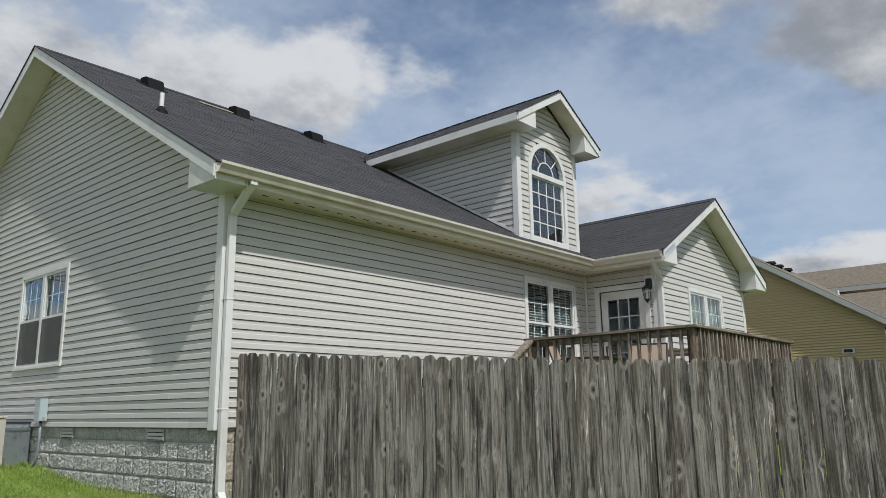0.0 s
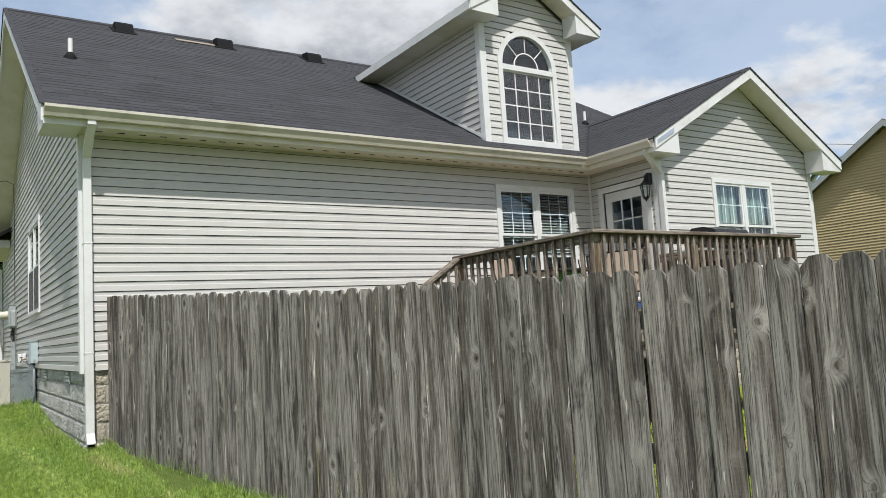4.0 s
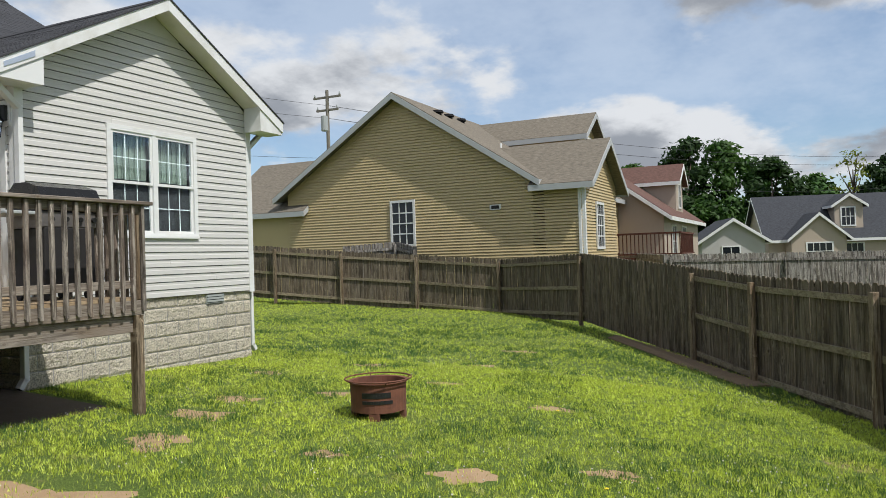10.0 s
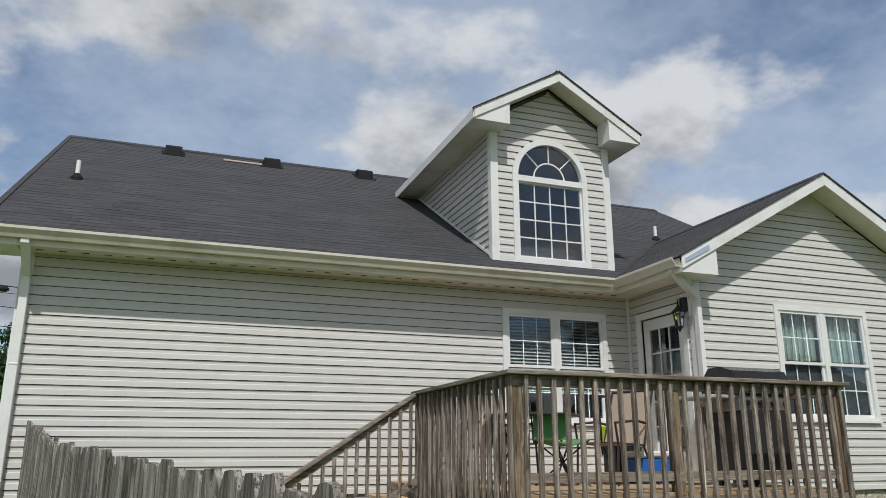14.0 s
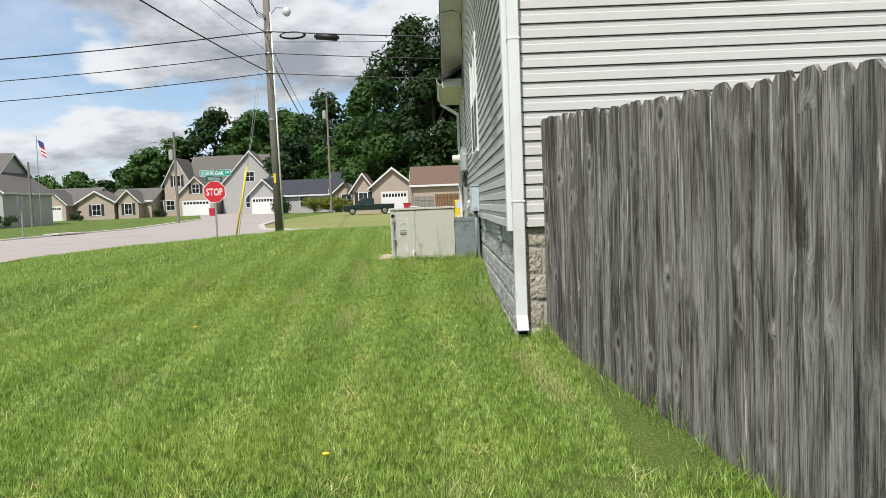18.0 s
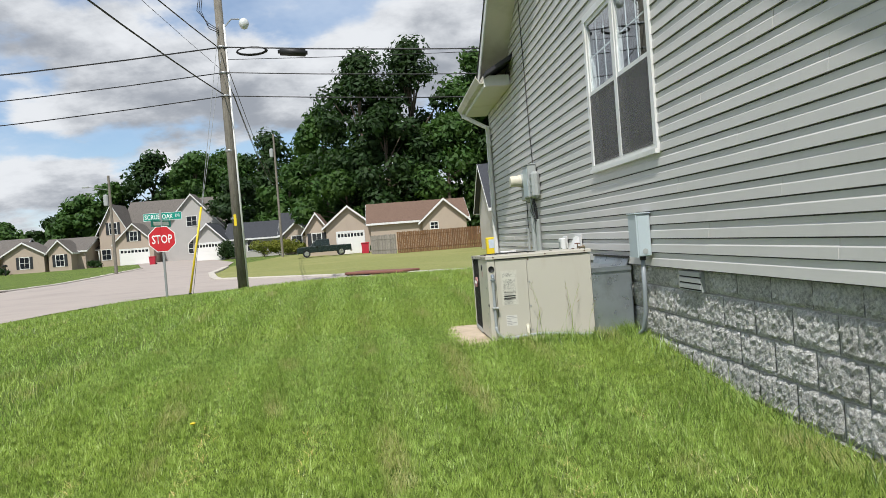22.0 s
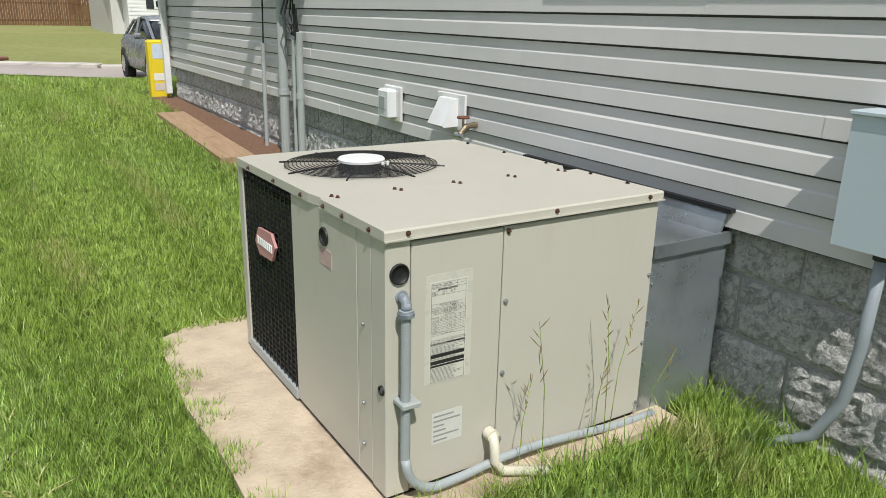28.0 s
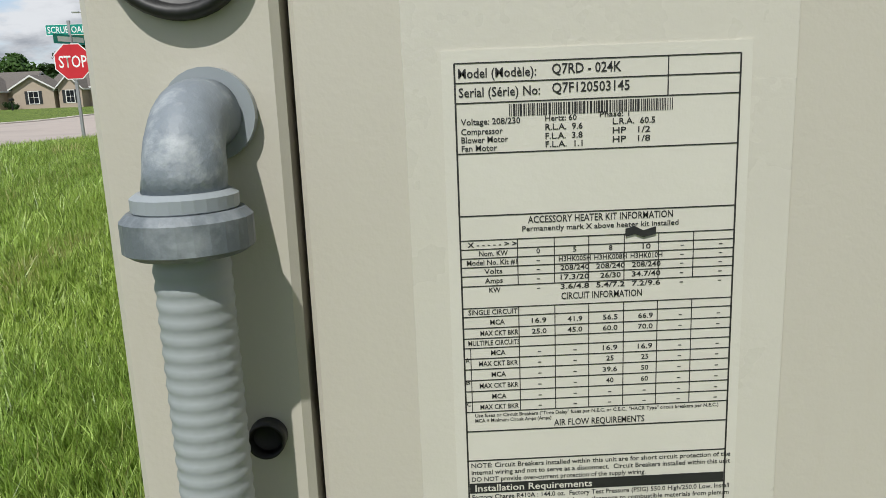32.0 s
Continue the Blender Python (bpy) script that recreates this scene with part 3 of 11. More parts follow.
def prism(bm, pts, axis, a, b):
    """A closed outline (u, z) pushed along x or y, or (x, y) along z."""
    put = {"y": lambda u, w, c: (u, c, w), "x": lambda u, w, c: (c, u, w), "z": lambda u, w, c: (u, w, c)}[axis]
    p, q = [bm.verts.new(put(u, w, a)) for u, w in pts], [bm.verts.new(put(u, w, b)) for u, w in pts]
    n = len(pts)
    fs = [bm.faces.new(p), bm.faces.new(q[::-1])] + [bm.faces.new((p[i], q[i], q[(i + 1) % n], p[(i + 1) % n])) for i in range(n)]
    bmesh.ops.recalc_face_normals(bm, faces=fs)


def prism_bm(pts, axis, a, b):
    bm = bmesh.new()
    prism(bm, pts, axis, a, b)
    return bm


def tube(bm, pts, r, n=8, caps=True):
    """A round bar along points; r a number or one for each point."""
    pts = [Vector(p) for p in pts]
    rs = r if isinstance(r, (list, tuple)) else [r] * len(pts)
    rings, ref = [], None
    for i, p in enumerate(pts):
        d = (pts[min(i + 1, len(pts) - 1)] - pts[max(i - 1, 0)]).normalized()
        if ref is None:
            ref = d.orthogonal().normalized()
        ref = (ref - d * ref.dot(d)).normalized()
        s = d.cross(ref)
        rings.append([bm.verts.new(p + (ref * math.cos(2 * math.pi * k / n) + s * math.sin(2 * math.pi * k / n)) * rs[i]) for k in range(n)])
    for a, b in zip(rings, rings[1:]):
        for k in range(n):
            bm.faces.new((a[k], a[(k + 1) % n], b[(k + 1) % n], b[k]))
    if caps:
        bm.faces.new(rings[0][::-1])
        bm.faces.new(rings[-1])


def tube_bm(pts, r, n=8):
    bm = bmesh.new()
    tube(bm, pts, r, n)
    return bm


def lathe_bm(profile, centre=(0, 0, 0), n=24):
    bm = bmesh.new()
    rings = [[bm.verts.new((centre[0] + r * math.cos(2 * math.pi * k / n), centre[1] + r * math.sin(2 * math.pi * k / n), centre[2] + z)) for k in range(n)] for r, z in profile]
    for a, b in zip(rings, rings[1:]):
        for k in range(n):
            bm.faces.new((a[k], a[(k + 1) % n], b[(k + 1) % n], b[k]))
    bm.faces.new(rings[0][::-1])
    bm.faces.new(rings[-1])
    bmesh.ops.recalc_face_normals(bm, faces=bm.faces)
    return bm


def disc(bm, centre, normal, r, depth, n=20):
    c, d = Vector(centre), Vector(normal).normalized()
    tube(bm, [c, c + d * depth], r, n)


def lerp(a, b, t):
    return a + (b - a) * t


def table(x, rows):
    """Straight lines between (x, value) rows."""
    if x <= rows[0][0]:
        return rows[0][1]
    for (a, p), (b, q) in zip(rows, rows[1:]):
        if x <= b:
            t = (x - a) / (b - a)
            return lerp(p, q, t * t * (3 - 2 * t) * 0.4 + t * 0.6)
    return rows[-1][1]


ALONG = ((-60, -1.4), (-25, -0.9), (-12, -0.56), (-9, -0.44), (-4.4, -0.22), (-1.5, -0.08), (0, -0.01), (2.5, 0.04), (4.55, 0.222), (6.4, 0.238), (7.2, 0.32), (9, 0.41), (12, 0.46), (15, 0.40), (19, 0.20), (22.3, 0.0), (25, -0.17), (32, -0.18), (50, -0.1), (75, 0.15), (100, 0.5), (160, 1.2))
ACROSS = ((1, 0), (5, -0.03), (9, -0.09), (12, -0.2), (14, -0.36), (17, -0.47), (24, -0.44), (40, -0.5), (90, -0.9))
LEFT = ((-60, -0.62), (-25, -0.52), (-11, -0.46), (-8, -0.22), (-4, 0.0))


def ground_at(x, y):
    e = table(x, ACROSS) if x > 1 else (table(x, LEFT) * min(1.0, max(0.0, (table(y, ALONG) + 0.15) / 0.55)) * (1.0 if y < 40 else 0.0) if x < -4 else 0.0)
    if y > 8 and x > 1:
        e *= max(0.0, 1 - (y - 8) / 10)
    if x > 1:
        # The hollow along the side fence of the yard.
        e -= 0.34 * math.exp(-((x - 11) / 3.0) ** 2 / 2 - ((y + 11.6) / 1.8) ** 2 / 2)
    # The dip at the side street.
    e -= 0.26 * math.exp(-((x - 2) / 3.2) ** 2 - ((y - 21.5) / 4.0) ** 2)
    return table(y, ALONG) + e


def grid_lines(lo, hi, step, far):
    out = list(np.arange(lo, hi + 1e-6, step))
    d, a = step, out[-1]
    while a < far:
        d *= 1.35
        a += d
        out.append(a)
    d, a = step, out[0]
    while a > -far:
        d *= 1.35
        a -= d
        out.insert(0, a)
    return out

# ---- ground ----
def make_ground():
    xs, ys = grid_lines(-22, 26, 0.5, 900), grid_lines(-16, 34, 0.5, 900)
    verts = [(x, y, ground_at(x, y) + 0.012 * noise.noise((x * 1.3, y * 1.3, 0))) for y in ys for x in xs]
    w = len(xs)
    faces = [(j * w + i, j * w + i + 1, (j + 1) * w + i + 1, (j + 1) * w + i) for j in range(len(ys) - 1) for i in range(w - 1)]
    me = bpy.data.meshes.new("ground")
    me.from_pydata(verts, [], faces)
    me.materials.append(LAWN)
    me.polygons.foreach_set("use_smooth", [True] * len(faces))
    return tagged(new("ground", me), "mown green lawn with bare sandy patches", "lawn", kind="structure")


make_ground()

# ---- the house ----
COURSE = 0.1066
SIDE_BOTTOM, EAVE_Z = 0.81, 3.42
BACK_Y, GABLE_X, END_X, FRONT_Y = 0.0, 0.0, 11.8, 10.24
RIDGE_Y, RIDGE_Z, EAVE_Y, EAVE_TOP = 5.12, 6.84, -0.42, 3.60
SLOPE = (RIDGE_Z - EAVE_TOP) / (RIDGE_Y - EAVE_Y)
ELL_X0, ELL_X1, ELL_Y = 7.72, 11.8, -1.43
ELL_RX, ELL_RZ, ELL_E0, ELL_E1 = 9.77, 4.975, 7.30, 12.24
ELL_SLOPE = (ELL_RZ - EAVE_TOP) / (ELL_RX - ELL_E0)
DOR_X0, DOR_X1, DOR_Y, DOR_RX, DOR_RZ, DOR_EZ = 5.60, 7.48, -0.04, 6.54, 6.63, 5.84
WING_Y = 12.35


def strip_mesh(name, u0a, u1a, u0b, u1b, h, o, u, n, z, lift, material, groove=0.008):
    """One course of lapped siding, with its drip edge, between two ends that may follow a slope."""
    prof = ((0.000, groove), (0.0172, groove), (0.0125, 0.60 * h), (0.0066, 0.67 * h), (0.0042, h), (0.0, h))
    vs = []
    for a, b in ((u0a, u0b), (u1a, u1b)):
        for d, q in prof:
            t = q / h
            vs.append(o + u * lerp(a, b, t) + n * (d + lift) + Vector((0, 0, z + q)))
    m = len(prof)
    fs = [(i, i + m, i + m + 1, i + 1) for i in range(m - 1)] + [tuple(range(m)), tuple(range(2 * m - 1, m - 1, -1))]
    me = bpy.data.meshes.new(name)
    me.from_pydata(vs, [], fs)
    me.materials.append(material)
    return me


def siding(parent, o, u, n, zlo, zhi, span, holes=(), material=None, h=COURSE, joint=3.66, lift=0.0, groove=0.008):
    """Courses over a wall: span(z) gives its two ends; holes are (u0, u1, z0, z1)."""
    o, u, n = Vector(o), Vector(u), Vector(n)
    z, i = zlo, 0
    while z < zhi - 0.015:
        hh = min(h, zhi - z)
        (a0, a1), (b0, b1) = span(z), span(z + hh)
        cuts = sorted((p, q) for p, q, r, s in holes if r < z + hh * 0.6 and s > z + hh * 0.4)
        runs, left = [], (a0, b0)
        for p, q in cuts:
            runs.append((left, (p, p)))
            left = (q, q)
        runs.append((left, (a1, b1)))
        for (p, pb), (q, qb) in runs:
            if q - p < 0.02:
                continue
            at, k = [], p + (i * 1.37 % joint) + 0.4
            while k < q - 0.3:
                at.append(k)
                k += joint
            ends = [(p, pb)] + [(k, k) for k in at if k > max(p, pb) + 0.1 and k < min(q, qb) - 0.1] + [(q, qb)]
            for j, ((e0, t0), (e1, t1)) in enumerate(zip(ends, ends[1:])):
                if max(e1, t1) - min(e0, t0) < 0.01:
                    continue
                part("siding_course", strip_mesh("siding_course", e0, e1, t0, t1, hh, o, u, n, z, lift + 0.0018 * (j % 2), material, groove), material, parent)
        z += h
        i += 1


def wall_cells(bm, u0, u1, z0, z1, holes, put, t):
    """A wall slab of thickness t with rectangular openings, as blocks butted round them."""
    us = sorted({u0, u1, *[h[0] for h in holes], *[h[1] for h in holes]})
    zs = sorted({z0, z1, *[h[2] for h in holes], *[h[3] for h in holes]})
    for a, b in zip(us, us[1:]):
        for c, d in zip(zs, zs[1:]):
            mu, mz = (a + b) / 2, (c + d) / 2
            if any(h[0] < mu < h[1] and h[2] < mz < h[3] for h in holes):
                continue
            p, q = put(a, 0.0, c), put(b, -t, d)
            bx(bm, p, q)


WIN1 = (5.77, 7.27, 1.68, 3.11)
WIN2 = (9.02, 10.53, 1.70, 3.11)
GWIN = (4.03, 5.68, 1.71, 3.11)
DOOR = (-1.20, -0.30, 0.99, 3.05)
CRAWL = (1.80, 2.33, 0.25, 0.79)

# Walls: a slab with openings, courses over it, corner posts at its ends.
bm = bmesh.new()
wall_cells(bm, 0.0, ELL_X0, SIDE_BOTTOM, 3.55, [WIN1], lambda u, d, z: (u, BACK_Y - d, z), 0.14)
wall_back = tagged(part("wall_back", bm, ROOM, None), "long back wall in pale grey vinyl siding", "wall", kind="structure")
siding(wall_back, (0, BACK_Y, 0), (1, 0, 0), (0, -1, 0), SIDE_BOTTOM, EAVE_Z, lambda z: (0.10, ELL_X0 - 0.03), [WIN1], SIDING)


GABLE_TOP = 3.715
bm = bmesh.new()
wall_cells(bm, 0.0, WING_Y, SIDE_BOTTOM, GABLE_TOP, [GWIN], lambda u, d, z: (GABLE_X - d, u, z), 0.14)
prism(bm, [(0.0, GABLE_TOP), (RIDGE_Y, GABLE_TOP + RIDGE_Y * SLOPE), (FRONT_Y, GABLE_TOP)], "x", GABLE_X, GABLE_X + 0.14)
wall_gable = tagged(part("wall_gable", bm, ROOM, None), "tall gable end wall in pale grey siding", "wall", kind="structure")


def gable_span(z):
    if z < 3.40:
        return 0.10, WING_Y - 0.02
    d = max(0.0, (z - GABLE_TOP) / SLOPE)
    return d + 0.02, FRONT_Y - d - 0.02


siding(wall_gable, (GABLE_X, 0, 0), (0, 1, 0), (-1, 0, 0), SIDE_BOTTOM, 6.66, gable_span, [GWIN], SIDING)

bm = bmesh.new()
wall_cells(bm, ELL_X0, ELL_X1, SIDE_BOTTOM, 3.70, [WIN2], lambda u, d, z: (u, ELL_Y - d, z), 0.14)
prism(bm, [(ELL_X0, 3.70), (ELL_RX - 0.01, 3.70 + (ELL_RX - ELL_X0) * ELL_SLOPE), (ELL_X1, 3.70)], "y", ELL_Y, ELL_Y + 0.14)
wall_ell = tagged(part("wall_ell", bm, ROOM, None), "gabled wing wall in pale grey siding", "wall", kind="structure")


def ell_span(z):
    d = max(0.0, (z - 3.70) / ELL_SLOPE)
    return ELL_X0 + max(0.09, d + 0.02), ELL_X1 - max(0.09, d + 0.02)


siding(wall_ell, (0, ELL_Y, 0), (1, 0, 0), (0, -1, 0), SIDE_BOTTOM, 4.53, ell_span, [WIN2], SIDING)
# The plain band under the peak.
part("frieze_panel", prism_bm([(ELL_X0 + 1.48, 4.53), (ELL_RX, 4.85), (ELL_X1 - 1.48, 4.53)], "y", ELL_Y - 0.012, ELL_Y), SIDING, wall_ell)

bm = bmesh.new()
wall_cells(bm, ELL_Y, 0.0, SIDE_BOTTOM, 3.5, [DOOR], lambda u, d, z: (ELL_X0 - d, u, z), 0.14)
wall_door_side = tagged(part("wall_door_side", bm, ROOM, None), "short side wall with the deck door", "wall", kind="structure")
siding(wall_door_side, (ELL_X0, 0, 0), (0, 1, 0), (-1, 0, 0), SIDE_BOTTOM, EAVE_Z, lambda z: (ELL_Y + 0.09, -0.03), [(DOOR[0] - 0.09, DOOR[1] + 0.09, DOOR[2] - 0.2, DOOR[3] + 0.09)], SIDING)

for name, a, b in (("wall_front", (0.14, WING_Y - 0.14, -0.6), (6.0, WING_Y, 3.5)), ("wall_front_far", (6.0, FRONT_Y - 0.14, -0.6), (END_X, FRONT_Y, 3.5)), ("wall_end", (END_X - 0.14, ELL_Y + 0.14, -0.8), (END_X, FRONT_Y - 0.14, 3.5))):
    tagged(part(name, box_bm(a, b), SIDING, None), "outer wall in pale grey siding", "wall", kind="structure")
tagged(part("wall_end_gable", prism_bm([(0.0, 3.5), (RIDGE_Y, 3.5 + RIDGE_Y * SLOPE), (FRONT_Y, 3.5)], "x", END_X - 0.14, END_X), SIDING, None), "far gable wall in pale grey siding", "wall", kind="structure")
tagged(part("floor", box_bm((0.14, 0.14, 0.72), (END_X - 0.14, FRONT_Y - 0.14, 0.80)), ROOM, None), "timber floor inside the house, coloured near black for dimness", "floor", kind="structure")
tagged(part("ceiling", box_bm((0.14, 0.14, 3.44), (END_X - 0.14, FRONT_Y - 0.14, 3.50)), ROOM, None), "ceiling inside the house, coloured near black for dimness", "ceiling", kind="structure")

# Corner posts, starter strip and rake trim.
trims = (
    ("trim", (GABLE_X - 0.024, BACK_Y - 0.024, SIDE_BOTTOM - 0.02), (GABLE_X + 0.10, BACK_Y + 0.0, 3.42)),
    ("trim", (GABLE_X - 0.024, BACK_Y + 0.0005, SIDE_BOTTOM - 0.02), (GABLE_X - 0.0005, BACK_Y + 0.10, 3.42)),
    ("trim", (GABLE_X - 0.024, WING_Y - 0.02, SIDE_BOTTOM - 0.02), (GABLE_X + 0.02, WING_Y + 0.02, 3.40)),
    ("trim", (ELL_X0 - 0.024, ELL_Y - 0.024, SIDE_BOTTOM - 0.02), (ELL_X0 + 0.09, ELL_Y, 3.45)),
    ("trim", (ELL_X0 - 0.024, ELL_Y + 0.0005, SIDE_BOTTOM - 0.02), (ELL_X0 - 0.0005, ELL_Y + 0.09, 3.45)),
    ("trim", (ELL_X1 - 0.09, ELL_Y - 0.024, SIDE_BOTTOM - 0.02), (ELL_X1 + 0.024, ELL_Y, 3.45)),
    ("trim", (ELL_X0 - 0.035, BACK_Y - 0.035, SIDE_BOTTOM), (ELL_X0 - 0.0005, BACK_Y - 0.0005, 3.42)),
)
for name, a, b in trims:
    tagged(part(name, box_bm(a, b, 0.004), WHITE, None), "white vinyl corner post on the wall", "trim", kind="structure")


# ---- roof ----
def slab(bm, p, q, r, s, t):
    """A roof slab: four upper corners and a thickness straight down."""
    up = [bm.verts.new(v) for v in (p, q, r, s)]
    dn = [bm.verts.new((v[0], v[1], v[2] - t)) for v in (p, q, r, s)]
    fs = [bm.faces.new(up), bm.faces.new(dn[::-1])] + [bm.faces.new((up[i], dn[i], dn[(i + 1) % 4], up[(i + 1) % 4])) for i in range(4)]
    bmesh.ops.recalc_face_normals(bm, faces=fs)


RX0, RX1 = -0.40, 12.13
bm = bmesh.new()
slab(bm, (RX0, EAVE_Y, EAVE_TOP - 0.012), (RX1, EAVE_Y, EAVE_TOP - 0.012), (RX1, RIDGE_Y, RIDGE_Z - 0.012), (RX0, RIDGE_Y, RIDGE_Z - 0.012), 0.05)
fr_y = 2 * RIDGE_Y - EAVE_Y
slab(bm, (RX1, fr_y, EAVE_TOP), (RX0, fr_y, EAVE_TOP), (RX0, RIDGE_Y, RIDGE_Z), (RX1, RIDGE_Y, RIDGE_Z), 0.06)
roof_main = tagged(part("roof_main", bm, SHINGLE, None), "charcoal asphalt shingle roof over the main house", "roof", kind="structure")
bm = bmesh.new()
ell_back = EAVE_Y + (ELL_RZ - EAVE_TOP) / SLOPE
slab(bm, (ELL_E0, ELL_Y - 0.36, EAVE_TOP - 0.012), (ELL_RX, ELL_Y - 0.36, ELL_RZ - 0.012), (ELL_RX, ell_back, ELL_RZ - 0.012), (ELL_E0, EAVE_Y + 0.02, EAVE_TOP - 0.012), 0.05)
slab(bm, (ELL_RX, ELL_Y - 0.36, ELL_RZ - 0.012), (ELL_E1, ELL_Y - 0.36, EAVE_TOP - 0.012), (ELL_E1, EAVE_Y + 0.02, EAVE_TOP - 0.012), (ELL_RX, ell_back, ELL_RZ - 0.012), 0.05)
roof_ell = tagged(part("roof_ell", bm, SHINGLE, None), "charcoal shingle roof of the back wing", "roof", kind="structure")
bm = bmesh.new()
slab(bm, (-0.42, WING_Y + 0.42, EAVE_TOP - 0.05), (-0.42, 9.6, EAVE_TOP - 0.05), (3.0, 9.6, EAVE_TOP + 1.9), (3.0, WING_Y + 0.42, EAVE_TOP + 1.9), 0.06)
slab(bm, (3.0, WING_Y + 0.42, EAVE_TOP + 1.9), (3.0, 9.6, EAVE_TOP + 1.9), (6.4, 9.6, EAVE_TOP - 0.05), (6.4, WING_Y + 0.42, EAVE_TOP - 0.05), 0.06)
tagged(part("roof_front_wing", bm, SHINGLE, None), "charcoal shingle roof of the front wing", "roof", kind="structure")
tagged(part("wall_front_gable", prism_bm([(0.0, 3.5), (3.0, 5.2), (6.0, 3.5)], "y", WING_Y - 0.14, WING_Y), SIDING, None), "front wing gable in pale grey siding", "wall", kind="structure")


def shingle_rows(name, origin, u, s, n, rows, ends, keep, singles, parent, expo=0.143, tab=0.315):
    """Overlapping shingle rows: the first ones as single pieces, the rest joined."""
    o, u, s, n = Vector(origin), Vector(u), Vector(s), Vector(n)
    verts, faces, made = [], [], 0
    for j in range(rows):
        a, b = ends(j * expo + 0.03)
        k = a - ((j * 0.117) % tab)
        while k < b:
            p, q = max(a, k + 0.002), min(b, k + tab - 0.002)
            k += tab
            if q - p < 0.03 or not keep((p + q) / 2, j * expo):
                continue
            low, dz = j * expo - rng.uniform(0, 0.006), rng.uniform(0.0025, 0.0055)
            c = [o + u * p + s * low + n * 0.001, o + u * q + s * low + n * 0.001, o + u * p + s * low + n * dz, o + u * q + s * low + n * dz,
                 o + u * p + s * (low + expo * 1.06) + n * 0.0015, o + u * q + s * (low + expo * 1.06) + n * 0.0015]
            f = [(0, 1, 3, 2), (2, 3, 5, 4), (0, 2, 4), (1, 5, 3)]
            if made < singles:
                me = bpy.data.meshes.new("shingle")
                me.from_pydata(c, [], f)
                me.materials.append(SHINGLE)
                part("shingle", me, SHINGLE, parent)
                made += 1
            else:
                i = len(verts)
                verts += c
                faces += [tuple(i + v for v in g) for g in f]
    if verts:
        me = bpy.data.meshes.new(name)
        me.from_pydata(verts, [], faces)
        me.materials.append(SHINGLE)
        tagged(part(name, me, SHINGLE, parent), kind="stuff")


def back_ends(w):
    z = EAVE_TOP + w * SLOPE / math.hypot(1, SLOPE)
    lim = RX1
    if z < ELL_RZ:
        lim = min(RX1, ELL_E0 + (z - EAVE_TOP) / ELL_SLOPE)
    return RX0, lim


cs = 1 / math.hypot(1, SLOPE)
UPS, NRM = Vector((0, cs, SLOPE * cs)), Vector((0, -SLOPE * cs, cs))


def back_keep(x, w):
    y = EAVE_Y + w * cs
    half = (DOR_RZ - 0.06 - (EAVE_TOP + w * SLOPE * cs)) / 0.58
    return not (DOR_X0 + 0.05 < x < DOR_X1 - 0.05 and y > 0.05 and half > abs(x - DOR_RX) * 0.9)


rows_back = int((RIDGE_Y - EAVE_Y) / cs / 0.143)
shingle_rows("shingles", (0, EAVE_Y - 0.03, EAVE_TOP - 0.026), (1, 0, 0), UPS, NRM, rows_back + 1, back_ends, back_keep, 290, roof_main)
# The far run of the main slope beyond the wing's ridge.
shingle_rows("shingles", (0, EAVE_Y - 0.03, EAVE_TOP - 0.026), (1, 0, 0), UPS, NRM, rows_back + 1,
             lambda w: ((2 * ELL_RX - back_ends(w)[1], RX1) if EAVE_TOP + w * SLOPE * cs < ELL_RZ else (RX1, RX1)), lambda x, w: True, 0, roof_main)
ce = 1 / math.hypot(1, ELL_SLOPE)
for sx, ex in ((1, ELL_E0), (-1, ELL_E1)):
    def ell_ends(w, sx=sx):
        z = EAVE_TOP + w * ELL_SLOPE * ce
        return ELL_Y - 0.37, min(ell_back, EAVE_Y + (z - EAVE_TOP) / SLOPE)
    shingle_rows("shingles", (ex - 0.03 * sx, 0, EAVE_TOP - 0.026), (0, 1, 0), (sx * ce, 0, ELL_SLOPE * ce), (-sx * ELL_SLOPE * ce, 0, ce), 20, ell_ends, lambda x, w: True, 0, roof_ell)
# Ridge caps.
for parent, fixed, a, b, z, ax in ((roof_main, RIDGE_Y, RX0, RX1, RIDGE_Z, "x"), (roof_ell, ELL_RX, ELL_Y - 0.36, ell_back, ELL_RZ, "y")):
    k = a
    while k < b:
        e = min(b, k + 0.24)
        t = 0.012
        pr = [(fixed - 0.13, z - 0.13 * 0.58 + t), (fixed, z + t + 0.006), (fixed + 0.13, z - 0.13 * 0.58 + t), (fixed + 0.13, z - 0.13 * 0.58 - 0.004), (fixed, z - 0.004), (fixed - 0.13, z - 0.13 * 0.58 - 0.004)]
        part("ridge_cap", prism_bm(pr, ax, k + 0.003, e), SHINGLE, parent)
        k += 0.24


def rake_boards(parent, axis, c0, c1, peak, top, legs, wide=0.17, mat=WHITE):
    """Sloping barge boards from a peak to each lower end, plumb cut."""
    for u, z in legs:
        pts = [(peak, top), (u, z), (u, z - wide), (peak, top - wide)]
        part("rake_board", prism_bm(pts, axis, c0, c1), mat, parent)


def sloping_soffit(parent, axis, c0, c1, peak, top, legs, mat=CREAM):
    for u, z in legs:
        part("soffit", prism_bm([(peak, top - 0.10), (u, z - 0.10), (u, z - 0.115), (peak, top - 0.115)], axis, c0, c1), mat, parent)


